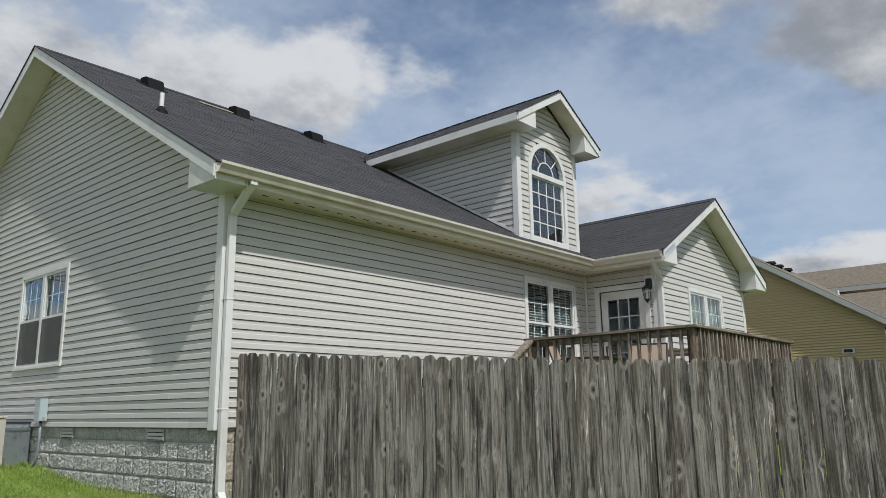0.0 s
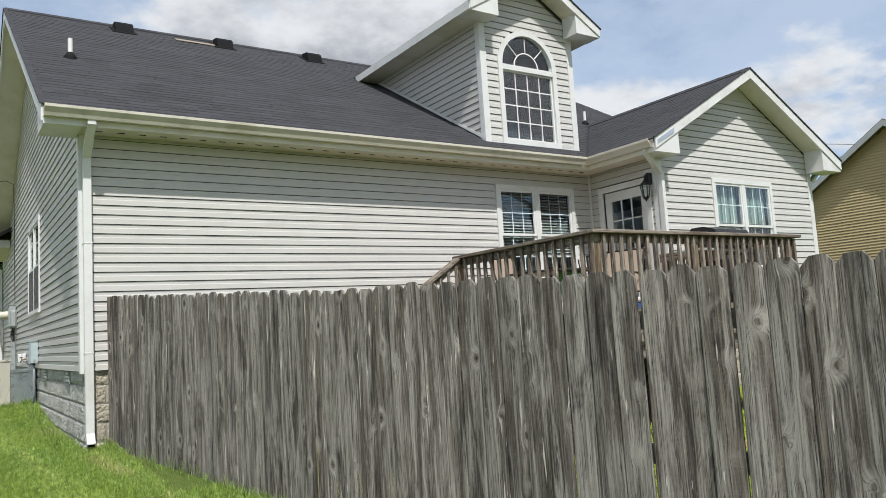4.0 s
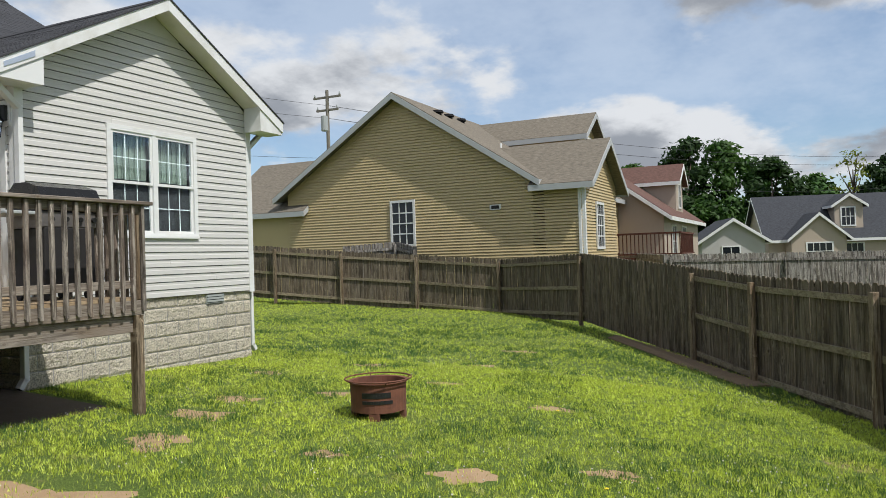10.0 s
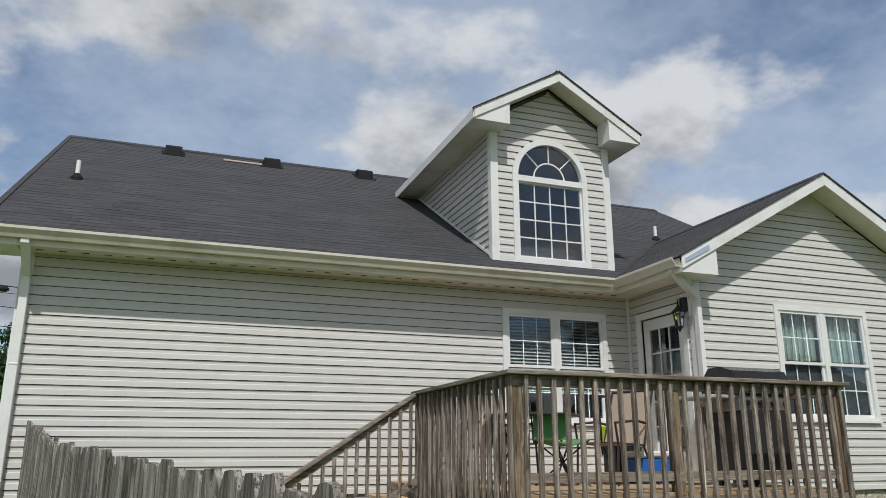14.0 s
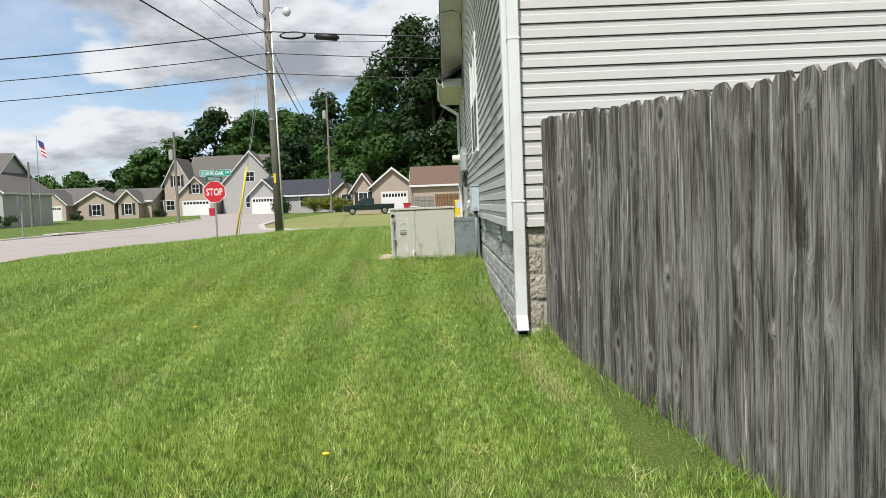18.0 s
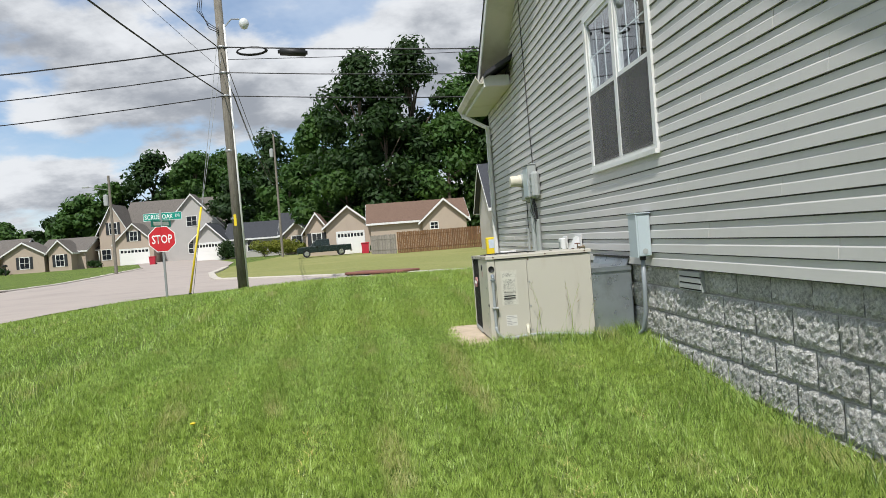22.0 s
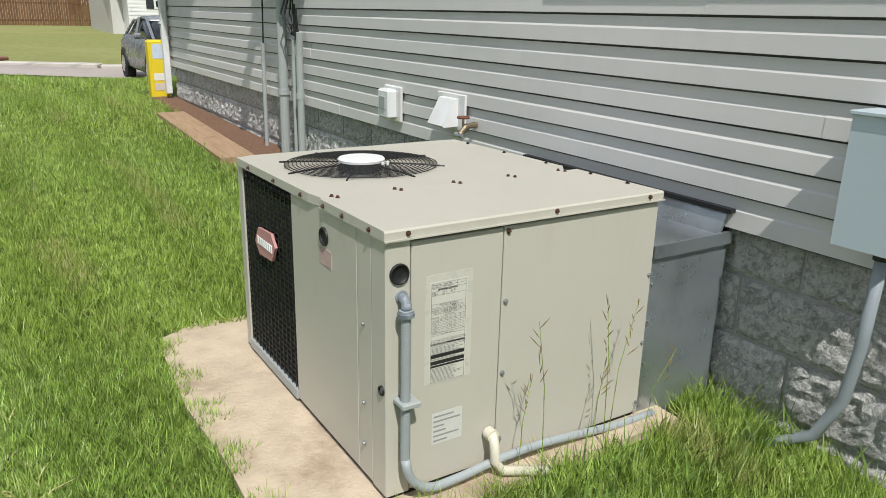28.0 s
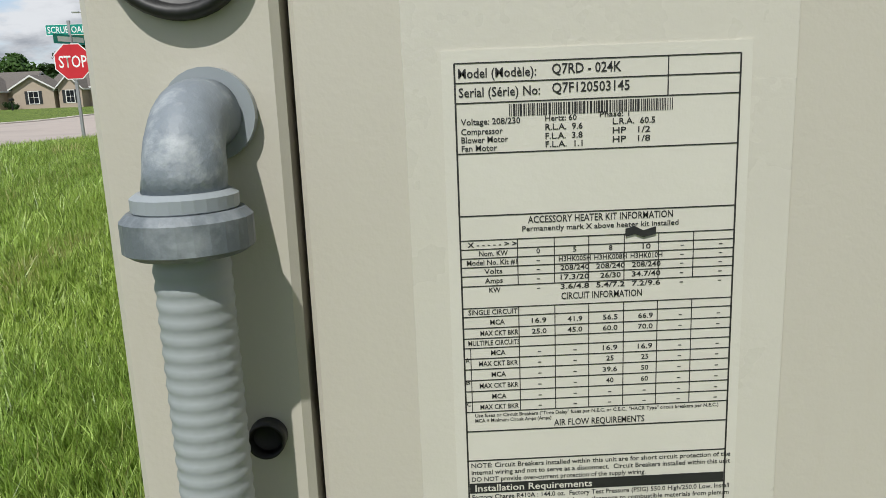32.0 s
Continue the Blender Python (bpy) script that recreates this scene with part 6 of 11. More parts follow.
# Stairs down beside the house.
steps = thing("deck_stairs", "open timber stairs with a sloping handrail", "stairs", (3.4, -0.65, 0.0))
SX0, SX1, SZ0, SZ1 = 2.78, 4.12, 0.0, 0.955
n_step = 5
for i in range(n_step):
    x = lerp(4.0, 2.93, i / (n_step - 1))
    z = lerp(0.82, 0.18, i / (n_step - 1))
    for j in range(2):
        part("tread", box_bm((x - 0.13 + j * 0.135, -1.14, z - 0.035), (x - 0.002 + j * 0.135, -0.16, z), 0.003), STEP_WOOD, steps)
    part("riser", box_bm((x + 0.12, -1.13, z - 0.18), (x + 0.138, -0.17, z - 0.036)), STEP_WOOD, steps)


def slope_bar(x0, z0, x1, z1, y0, y1, depth):
    return prism_bm([(x0, z0), (x1, z1), (x1, z1 - depth), (x0, z0 - depth)], "y", y0, y1)


for y in (-1.20, -0.15):
    part("stringer", slope_bar(2.80, 0.04, 4.15, 0.80, y - 0.02, y + 0.02, 0.24), RAIL_X, steps)
part("hand_rail", slope_bar(2.70, 0.995, 4.13, 1.925, -1.285, -1.165, 0.036), RAIL_X, steps)
part("top_rail", slope_bar(2.76, 0.995, 4.13, 1.885, -1.24, -1.205, 0.085), RAIL_X, steps)
part("low_rail", slope_bar(2.80, 0.22, 4.13, 1.04, -1.24, -1.205, 0.085), RAIL_X, steps)
part("newel_post", box_bm((2.755, -1.235, ground_at(2.8, -1.2) - 0.15), (2.845, -1.145, 0.955), 0.005), POST_WOOD, steps)
for i in range(11):
    t = (i + 0.8) / 11.4
    x = lerp(2.80, 4.12, t)
    z1 = lerp(0.93, 1.86, t)
    ob = part("baluster", box_bm((x - 0.019, -1.262, z1 - 0.86), (x + 0.019, -1.2415, z1), 0.003), RAIL_Z, steps)

# Garden tools leaning on the stairs.
hoe = thing("garden_spade", "garden spade with a blue handle by the stairs", "spade", (3.58, -1.75, -0.05))
part("handle", tube_bm([(3.565, -1.30, 0.74), (3.583, -1.72, 0.06)], 0.014, 8), surface("blue_handle", (0.05, 0.22, 0.42), 0.1), hoe)
part("blade", box_bm((3.49, -1.78, -0.06), (3.66, -1.70, 0.05), 0.01), surface("dark_blade", (0.08, 0.06, 0.06), 0.3), hoe)
rake = thing("leaf_rake", "green plastic rake with a wooden handle", "rake", (3.8, -1.7, -0.05))
part("handle", tube_bm([(3.95, -1.27, 1.30), (3.78, -1.62, 0.15)], 0.013, 8), POST_WOOD, rake)
GREEN_PL = surface("green_plastic", (0.17, 0.34, 0.09), 0.1)
for i in range(7):
    a = (i - 3) * 0.13
    part("tine", tube_bm([(3.78, -1.62, 0.16), (3.775 + 0.13 * math.sin(a), -1.66, 0.06), (3.77 + 0.26 * math.sin(a), -1.72, -0.06)], 0.007, 5), GREEN_PL, rake)
part("hub", box_bm((3.745, -1.645, 0.09), (3.815, -1.61, 0.20), 0.01), GREEN_PL, rake)

# ---- what stands on the deck ----
SLING = surface("tan_sling_fabric", (0.36, 0.28, 0.21), 0.08, 40, 0.8, 300, 0.3)
FRAME_BR = surface("bronze_frame", (0.03, 0.024, 0.02), 0.2, 20, 0.4)


def sling_chair(x, y, turn, label):
    c = thing("patio_chair", label, "chair", (x, y, DZ), "chairs round the patio table")
    m = Matrix.Translation((x, y, DZ)) @ Matrix.Rotation(turn, 4, "Z")

    def P(*p):
        return m @ Vector(p)
    for s in (-0.27, 0.27):
        part("side_frame", tube_bm([P(s, -0.30, 0.0), P(s, -0.27, 0.42), P(s, 0.16, 0.40), P(s, 0.36, 0.98)], 0.013, 8), FRAME_BR, c)
        part("rear_leg", tube_bm([P(s, 0.14, 0.40), P(s, 0.36, 0.0)], 0.013, 8), FRAME_BR, c)
        part("arm_rest", tube_bm([P(s, -0.27, 0.42), P(s, -0.30, 0.62), P(s, 0.05, 0.65), P(s, 0.25, 0.62)], 0.014, 8), FRAME_BR, c)
    part("cross_bar", tube_bm([P(-0.27, 0.36, 0.98), P(0.27, 0.36, 0.98)], 0.012, 8), FRAME_BR, c)
    bm = bmesh.new()
    prof = [(-0.26, 0.43), (0.0, 0.40), (0.15, 0.42), (0.25, 0.66), (0.36, 0.98)]
    prev = None
    for q, z in prof:
        row = [bm.verts.new(P(-0.255, q, z)), bm.verts.new(P(0.255, q, z)), bm.verts.new(P(0.255, q + 0.008, z - 0.008)), bm.verts.new(P(-0.255, q + 0.008, z - 0.008))]
        if prev:
            for i in range(4):
                bm.faces.new((prev[i], prev[(i + 1) % 4], row[(i + 1) % 4], row[i]))
        prev = row
    part("sling", bm, SLING, c)
    return c


sling_chair(6.10, -1.95, -1.25, "tan sling patio chair with a bronze frame")
sling_chair(5.05, -1.35, 0.3, "tan sling patio chair behind the table")
tb = thing("patio_table", "dark metal patio table on the deck", "table", (5.5, -1.55, DZ))
part("tabletop", lathe_bm([(0.50, 0.70), (0.52, 0.71), (0.52, 0.725), (0.50, 0.73)], (5.35, -1.5, DZ), 28), FRAME_BR, tb)
for a in range(4):
    q = radians(45 + 90 * a)
    part("leg", tube_bm([(5.35 + 0.42 * math.cos(q), -1.5 + 0.42 * math.sin(q), DZ + 0.70), (5.35 + 0.30 * math.cos(q), -1.5 + 0.30 * math.sin(q), DZ + 0.35), (5.35 + 0.44 * math.cos(q), -1.5 + 0.44 * math.sin(q), DZ)], 0.014, 8), FRAME_BR, tb)
gc = thing("folding_chair", "green folding camp chair on the deck", "chair", (5.42, -2.05, DZ))
GREEN_CL = surface("green_canvas", (0.10, 0.25, 0.09), 0.12, 20, 0.8, 200, 0.3)
for p, q in (((5.20, -2.25), (5.62, -1.85)), ((5.62, -2.25), (5.20, -1.85))):
    part("leg", tube_bm([(*p, DZ), (*q, DZ + 0.45)], 0.009, 6), BLACK, gc)
    part("leg", tube_bm([(*q, DZ), (*p, DZ + 0.45)], 0.009, 6), BLACK, gc)
for x in (5.20, 5.62):
    part("back_pole", tube_bm([(x, -1.85, DZ + 0.42), (x, -1.78, DZ + 0.86)], 0.009, 6), BLACK, gc)
part("seat", prism_bm([(5.19, DZ + 0.46), (5.41, DZ + 0.40), (5.63, DZ + 0.46), (5.63, DZ + 0.45), (5.41, DZ + 0.385), (5.19, DZ + 0.45)], "y", -2.25, -1.86), GREEN_CL, gc)
part("backrest", prism_bm([(5.19, DZ + 0.45), (5.63, DZ + 0.45), (5.60, DZ + 0.74), (5.22, DZ + 0.74)], "y", -1.83, -1.82), GREEN_CL, gc)

# The covered barbecue.
gr = thing("gas_grill", "large black gas grill with a grey cart", "grill", (7.0, -2.1, DZ))
GRX0, GRX1, GRY0, GRY1 = 6.84, 7.48, -3.02, -2.50
part("cart", box_bm((GRX0 + 0.05, GRY0, DZ + 0.08), (GRX1 - 0.02, GRY1, DZ + 0.72), 0.01), surface("grill_cart", (0.02, 0.018, 0.018), 0.15), gr)
hood = [(GRY0 - 0.02, DZ + 0.88), (GRY0 - 0.02, DZ + 0.98), (GRY0 + 0.06, DZ + 1.12), (GRY0 + 0.22, DZ + 1.17), (GRY0 + 0.40, DZ + 1.17), (GRY1, DZ + 1.05), (GRY1 + 0.02, DZ + 0.88)]
part("lid", prism_bm(hood, "x", GRX0 + 0.02, GRX1 + 0.06), surface("grill_enamel", (0.006, 0.006, 0.007), 0.1, 10, 0.22), gr, "black domed grill lid")
part("firebox", box_bm((GRX0 + 0.03, GRY0, DZ + 0.72), (GRX1, GRY1, DZ + 0.88), 0.01), surface("grill_body", (0.20, 0.185, 0.175), 0.1, rough=0.4, metal=0.5), gr)
part("side_shelf", box_bm((GRX0 - 0.32, GRY0 + 0.04, DZ + 0.84), (GRX0 + 0.03, GRY1 - 0.02, DZ + 0.875), 0.008), METAL_GREY, gr)
part("lid_handle", tube_bm([(GRX0 + 0.1, GRY0 - 0.05, DZ + 0.98), (GRX1 - 0.05, GRY0 - 0.05, DZ + 0.98)], 0.014, 8), CHROME, gr)
for i in range(4):
    bm = bmesh.new()
    disc(bm, (GRX0 + 0.12 + i * 0.16, GRY0 - 0.03, DZ + 0.80), (0, 1, 0), 0.025, 0.03, 12)
    part("knob", bm, BLACK, gr)
for x in (GRX0 + 0.1, GRX1 - 0.08):
    for y in (GRY0 + 0.06, GRY1 - 0.06):
        bm = bmesh.new()
        disc(bm, (x - 0.012, y, DZ + 0.04), (1, 0, 0), 0.04, 0.024, 12)
        part("caster", bm, BLACK, gr)
cool = thing("cooler", "blue drink cooler with a white lid", "cooler", (6.62, -1.75, DZ))
part("body", box_bm((6.42, -1.95, DZ), (6.86, -1.65, DZ + 0.27), 0.02), surface("blue_cooler", (0.02, 0.12, 0.42), 0.08), cool)
part("lid", box_bm((6.40, -1.97, DZ + 0.272), (6.88, -1.63, DZ + 0.34), 0.02), WHITE, cool)
mow = thing("pressure_washer", "lime green pressure washer with a black frame", "washer", (6.62, -1.35, DZ))
LIME = surface("lime_plastic", (0.50, 0.62, 0.03), 0.08)
part("frame", box_bm((6.45, -1.45, DZ), (6.80, -1.15, DZ + 0.40), 0.02), BLACK, mow)
part("tank", box_bm((6.44, -1.48, DZ + 0.402), (6.82, -1.14, DZ + 0.66), 0.04), LIME, mow)
for x in (6.47, 6.78):
    part("handle", tube_bm([(x, -1.12, DZ + 0.3), (x, -1.08, DZ + 0.98)], 0.014, 8), BLACK, mow)
part("handle", tube_bm([(6.47, -1.08, DZ + 0.98), (6.78, -1.08, DZ + 0.98)], 0.016, 8), BLACK, mow)
part("engine", box_bm((6.50, -1.40, DZ + 0.662), (6.76, -1.18, DZ + 0.80), 0.03), surface("pale_engine", (0.5, 0.5, 0.42), 0.1), mow)

# ---- fire pit ----
FPX, FPY = 8.72, -5.62
fz = ground_at(FPX, FPY)
fp = thing("fire_pit", "rusty round steel fire pit on the lawn", "fire pit", (FPX, FPY, fz))
bm = lathe_bm([(0.20, 0.05), (0.285, 0.075), (0.29, 0.355), (0.31, 0.365), (0.31, 0.375), (0.28, 0.37), (0.275, 0.10), (0.0, 0.09)], (FPX, FPY, fz), 32)
part("bowl", bm, RUST, fp)
ringpts = [(FPX + 0.345 * math.cos(2 * math.pi * i / 32), FPY + 0.345 * math.sin(2 * math.pi * i / 32), fz + 0.395) for i in range(33)]
part("rim_ring", tube_bm(ringpts, 0.008, 6), RUST, fp)
for i in range(4):
    a = radians(45 + 90 * i)
    part("stay", tube_bm([(FPX + 0.29 * math.cos(a), FPY + 0.29 * math.sin(a), fz + 0.36), (FPX + 0.345 * math.cos(a), FPY + 0.345 * math.sin(a), fz + 0.395)], 0.007, 6), RUST, fp)
    a = radians(20 + 90 * i)
    m = Matrix.Translation((FPX + 0.25 * math.cos(a), FPY + 0.25 * math.sin(a), fz)) @ Matrix.Rotation(a, 4, "Z")
    part("leg", box_bm((-0.03, -0.055, -0.05), (0.03, 0.055, 0.09), 0.006, m), RUST, fp)
# Punched lettering, worn past reading, as dark slots.
for i, (t, z, w, hh) in enumerate([(-0.55 + 0.105 * j, 0.255, 0.030, 0.055) for j in range(10)] + [(-0.55 + 0.085 * j, 0.185, 0.024, 0.034) for j in range(13)]):
    a = math.atan2(-9.6 - FPY, 1.9 - FPX) + t
    m = Matrix.Translation((FPX + 0.2885 * math.cos(a), FPY + 0.2885 * math.sin(a), fz + z)) @ Matrix.Rotation(a, 4, "Z")
    part("cut_out", box_bm((-0.002, -w / 2, -hh / 2), (0.0035, w / 2, hh / 2), 0, m), BLACK, fp)

# ---- bird feeder hung on the fence ----
fx, fy = 10.25, -11.62
FZ = 0.32
bf = thing("bird_feeder", "small hexagonal white wooden bird feeder", "bird feeder", (fx, fy, FZ))
FEED = surface("chalky_wood", (0.50, 0.44, 0.36), 0.15, 10, 0.85)
part("tray", lathe_bm([(0.14, 0.0), (0.15, 0.01), (0.15, 0.03), (0.13, 0.03)], (fx, fy, FZ), 6), FEED, bf)
for i in range(6):
    a = radians(60 * i)
    part("column", tube_bm([(fx + 0.12 * math.cos(a), fy + 0.12 * math.sin(a), FZ + 0.03), (fx + 0.12 * math.cos(a), fy + 0.12 * math.sin(a), FZ + 0.20)], 0.012, 6), FEED, bf)
part("seed_tube", lathe_bm([(0.05, 0.03), (0.05, 0.20)], (fx, fy, FZ), 10), surface("feeder_seed", (0.10, 0.08, 0.05), 0.3), bf)
part("roof", lathe_bm([(0.16, 0.20), (0.155, 0.212), (0.085, 0.27), (0.085, 0.28), (0.05, 0.30), (0.015, 0.32), (0.015, 0.345)], (fx, fy, FZ), 6), FEED, bf)
part("hanger", tube_bm([(fx, fy, FZ + 0.34), (fx, fy, 0.72), (fx + 0.06, fy - 0.12, 0.76)], 0.006, 6), BLACK, bf)

# ---- lettering ----
def letters(words):
    """Flat meshes of the built-in font, each scaled to unit height of its capitals."""
    obs = []
    for s in words:
        cu = bpy.data.curves.new("lettering", "FONT")
        cu.body, cu.size, cu.resolution_u, cu.offset = s, 1.0, 2, 0.012
        obs.append(new("lettering", cu))
    bpy.context.view_layer.update()
    dg = bpy.context.evaluated_depsgraph_get()
    out = []
    for ob in obs:
        me = bpy.data.meshes.new_from_object(ob.evaluated_get(dg))
        co = np.empty(len(me.vertices) * 3)
        me.vertices.foreach_get("co", co)
        out.append((me, co.reshape(-1, 3).copy()))
        cu = ob.data
        bpy.data.objects.remove(ob)
        bpy.data.curves.remove(cu)
    return out


def write_on(parent, items, put, material, name="lettering", bold=0.0):
    """Items: words, left, right (or None), baseline, capital height, all in the sign's own measure; put(u, v) gives the place."""
    made = letters([i[0] for i in items])
    for (s, u0, u1, v, h), (me, co) in zip(items, made):
        if not len(co):
            continue
        w = co[:, 0].max() - co[:, 0].min()
        k = h / 0.69
        kx = (u1 - u0) / w if u1 is not None else k * 0.85
        me.vertices.foreach_set("co", np.array([tuple(put(u0 + (c[0] - co[:, 0].min()) * kx, v + c[1] * k)) for c in co]).ravel())
        me.materials.clear()
        me.materials.append(material)
        me.update()
        part(name, me, material, parent)


# ---- the packaged heating and cooling unit ----
AX0, AX1, AY0, AY1, AZ0, AZ1 = -1.238, -0.352, 4.862, 5.966, 0.262, 0.948
pad = bmesh.new()
prism(pad, [(-1.55, 4.76), (-1.50, 4.70), (-1.42, 4.725), (-1.28, 4.755), (-1.1, 4.745), (-0.9, 4.77), (-0.25, 4.78), (-0.22, 6.12), (-1.1, 6.24), (-1.36, 6.26), (-1.50, 6.18), (-1.53, 6.02), (-1.555, 5.6), (-1.535, 5.25)], "z", 0.10, 0.250)
solo("concrete_pad", pad, CONCRETE, "sandy stained concrete pad under the unit", "pad", kind="structure")
ac = thing("air_conditioner", "beige packaged air conditioner on a concrete pad", "air conditioner", ((AX0 + AX1) / 2, (AY0 + AY1) / 2, AZ0))
part("base_rail", box_bm((AX0 + 0.01, AY0 + 0.01, 0.250), (AX1 - 0.01, AY1 - 0.01, AZ0 + 0.016)), BLACK, ac)
SEAM1, SEAM2 = -1.169, -0.900
part("corner_post", box_bm((AX0, AY0, AZ0), (SEAM1 - 0.002, AY0 + 0.075, AZ1), 0.003), CABINET, ac)
part("front_panel", box_bm((SEAM1 + 0.001, AY0 + 0.002, AZ0 + 0.004), (SEAM2 - 0.0015, AY0 + 0.06, AZ1 - 0.012), 0.002), CABINET, ac)
part("front_panel", box_bm((SEAM2 + 0.0005, AY0 + 0.0005, AZ0 + 0.002), (AX1, AY0 + 0.06, AZ1 - 0.010), 0.002), CABINET, ac)
part("inner_case", box_bm((AX0 + 0.012, AY0 + 0.03, AZ0 + 0.01), (AX1 - 0.006, AY1 - 0.012, AZ1 - 0.06)), BLACK, ac)
part("side_panel", box_bm((AX0 + 0.001, AY0 + 0.077, AZ0 + 0.004), (AX0 + 0.02, AY0 + 0.155, AZ1 - 0.002), 0.002), CABINET, ac)
part("side_panel", box_bm((AX0 + 0.001, AY0 + 0.158, AZ0 + 0.004), (AX0 + 0.02, AY0 + 0.60, AZ1 - 0.002), 0.002), CABINET, ac)
part("side_panel", box_bm((AX0, AY1 - 0.045, AZ0), (AX0 + 0.03, AY1, AZ1 - 0.002), 0.002), CABINET, ac)
part("side_panel", box_bm((AX1 - 0.012, AY0 + 0.062, AZ0), (AX1, AY1, AZ1 - 0.002), 0.002), CABINET, ac)
part("side_panel", box_bm((AX0 + 0.032, AY1 - 0.012, AZ0), (AX1 - 0.014, AY1, AZ1 - 0.002), 0.002), CABINET, ac)
part("base_strip", box_bm((AX0 - 0.004, AY0 + 0.60, AZ0), (AX0 + 0.02, AY1 - 0.046, AZ0 + 0.03)), METAL_GREY, ac)
# The coil guard: fine dark fins behind a grid.
coil = part("coil_guard", box_bm((AX0 + 0.016, AY0 + 0.602, AZ0 + 0.031), (AX0 + 0.022, AY1 - 0.047, AZ1 - 0.01)), BLACK, ac)
for i in range(34):
    z = AZ0 + 0.04 + i * 0.0195
    part("fin", box_bm((AX0 + 0.006, AY0 + 0.602, z), (AX0 + 0.0155, AY1 - 0.047, z + 0.0035)), BLACK, coil)
for i in range(13):
    y = AY0 + 0.62 + i * 0.0355
    part("guard_bar", box_bm((AX0 + 0.003, y, AZ0 + 0.032), (AX0 + 0.0055, y + 0.004, AZ1 - 0.012)), BLACK, coil)
# A hexagonal maker's badge, left without its name.
bm = bmesh.new()
hx = [(AY0 + 0.835 + 0.098 * u, 0.715 + v) for u, v in ((-1, 0.012), (-0.62, 0.05), (0.62, 0.042), (1, -0.012), (0.62, -0.05), (-0.62, -0.042))]
prism(bm, hx, "x", AX0 - 0.006, AX0 + 0.003)
part("badge", bm, surface("badge_red", (0.50, 0.25, 0.23), 0.25), ac, "faded red hexagonal badge")
bm = bmesh.new()
for i in range(7):
    bx(bm, (AX0 - 0.0085, AY0 + 0.765 + i * 0.021, 0.702), (AX0 - 0.0062, AY0 + 0.778 + i * 0.021, 0.728))
part("badge_bars", bm, SIGN_WHITE, ac)
# Lid in two leaves with an opening for the fan.
LZ0, LZ1 = 0.948, 0.974
FCX, FCY, FR = -0.925, 5.63, 0.252
bm = bmesh.new()
N = 48
outer = []
for i in range(N):
    a = 2 * math.pi * i / N
    c, s = math.cos(a), math.sin(a)
    x0, x1, y0, y1 = AX0 - 0.006 - FCX, AX1 + 0.006 - FCX, 5.227 - FCY, AY1 + 0.006 - FCY
    t = min([v for v in ((x1 / c if c > 0 else x0 / c) if abs(c) > 1e-6 else 9, (y1 / s if s > 0 else y0 / s) if abs(s) > 1e-6 else 9)])
    outer.append((FCX + c * t, FCY + s * t))
vi = [bm.verts.new((FCX + FR * math.cos(2 * math.pi * i / N), FCY + FR * math.sin(2 * math.pi * i / N), LZ1)) for i in range(N)]
vo = [bm.verts.new((x, y, LZ1)) for x, y in outer]
vd = [bm.verts.new((v.co.x, v.co.y, LZ0 + 0.005)) for v in vi]
ve = [bm.verts.new((x, y, LZ0)) for x, y in outer]
for i in range(N):
    j = (i + 1) % N
    bm.faces.new((vi[i], vo[i], vo[j], vi[j]))
    bm.faces.new((vi[j], vd[j], vd[i], vi[i]))
    bm.faces.new((vo[i], ve[i], ve[j], vo[j]))
part("lid", bm, CABINET, ac)
bm = bmesh.new()
prism(bm, [(AY0 - 0.008, LZ0), (AY0 - 0.008, LZ1 - 0.006), (AY0 - 0.004, LZ1 - 0.001), (5.225, LZ1 + 0.001), (5.225, LZ0)], "x", AX0 - 0.007, AX1 + 0.007)
part("lid", bm, CABINET, ac)
part("lid_hem", box_bm((AX0 - 0.008, AY0 - 0.013, LZ0 - 0.002), (AX1 + 0.010, AY0 - 0.0085, LZ0 + 0.002)), CABINET, ac)
# Fan well, blades, guard.
part("fan_well", lathe_bm([(FR, 0.005), (FR + 0.002, -0.12)], (FCX, FCY, LZ0), 32), CABINET, ac)
part("well_floor", lathe_bm([(FR + 0.001, -0.12), (0.01, -0.125)], (FCX, FCY, LZ0), 32), BLACK, ac)
for i in range(4):
    a = radians(90 * i + 20)
    m = Matrix.Translation((FCX, FCY, LZ0 - 0.05)) @ Matrix.Rotation(a, 4, "Z") @ Matrix.Rotation(radians(22), 4, "X")
    part("fan_blade", box_bm((0.05, -0.06, -0.002), (0.222, 0.07, 0.002), 0, m), BLACK, ac)
guard = part("fan_guard", lathe_bm([(0.07, 0.0), (0.076, 0.012), (0.0, 0.013)], (FCX, FCY, LZ1 + 0.005), 24), BLACK, ac)
for r in [0.084 + 0.0128 * i for i in range(14)]:
    pts = [(FCX + r * math.cos(2 * math.pi * i / 40), FCY + r * math.sin(2 * math.pi * i / 40), LZ1 + 0.010 - 0.005 * (r / 0.25) ** 3) for i in range(41)]
    part("ring", tube_bm(pts, 0.0018, 4), BLACK, guard)
for i in range(8):
    a = radians(45 * i + 10)
    part("spoke", tube_bm([(FCX + 0.06 * math.cos(a), FCY + 0.06 * math.sin(a), LZ1 + 0.008), (FCX + 0.20 * math.cos(a), FCY + 0.20 * math.sin(a), LZ1 + 0.006), (FCX + 0.276 * math.cos(a), FCY + 0.276 * math.sin(a), LZ1 + 0.002)], 0.003, 5), BLACK, guard)
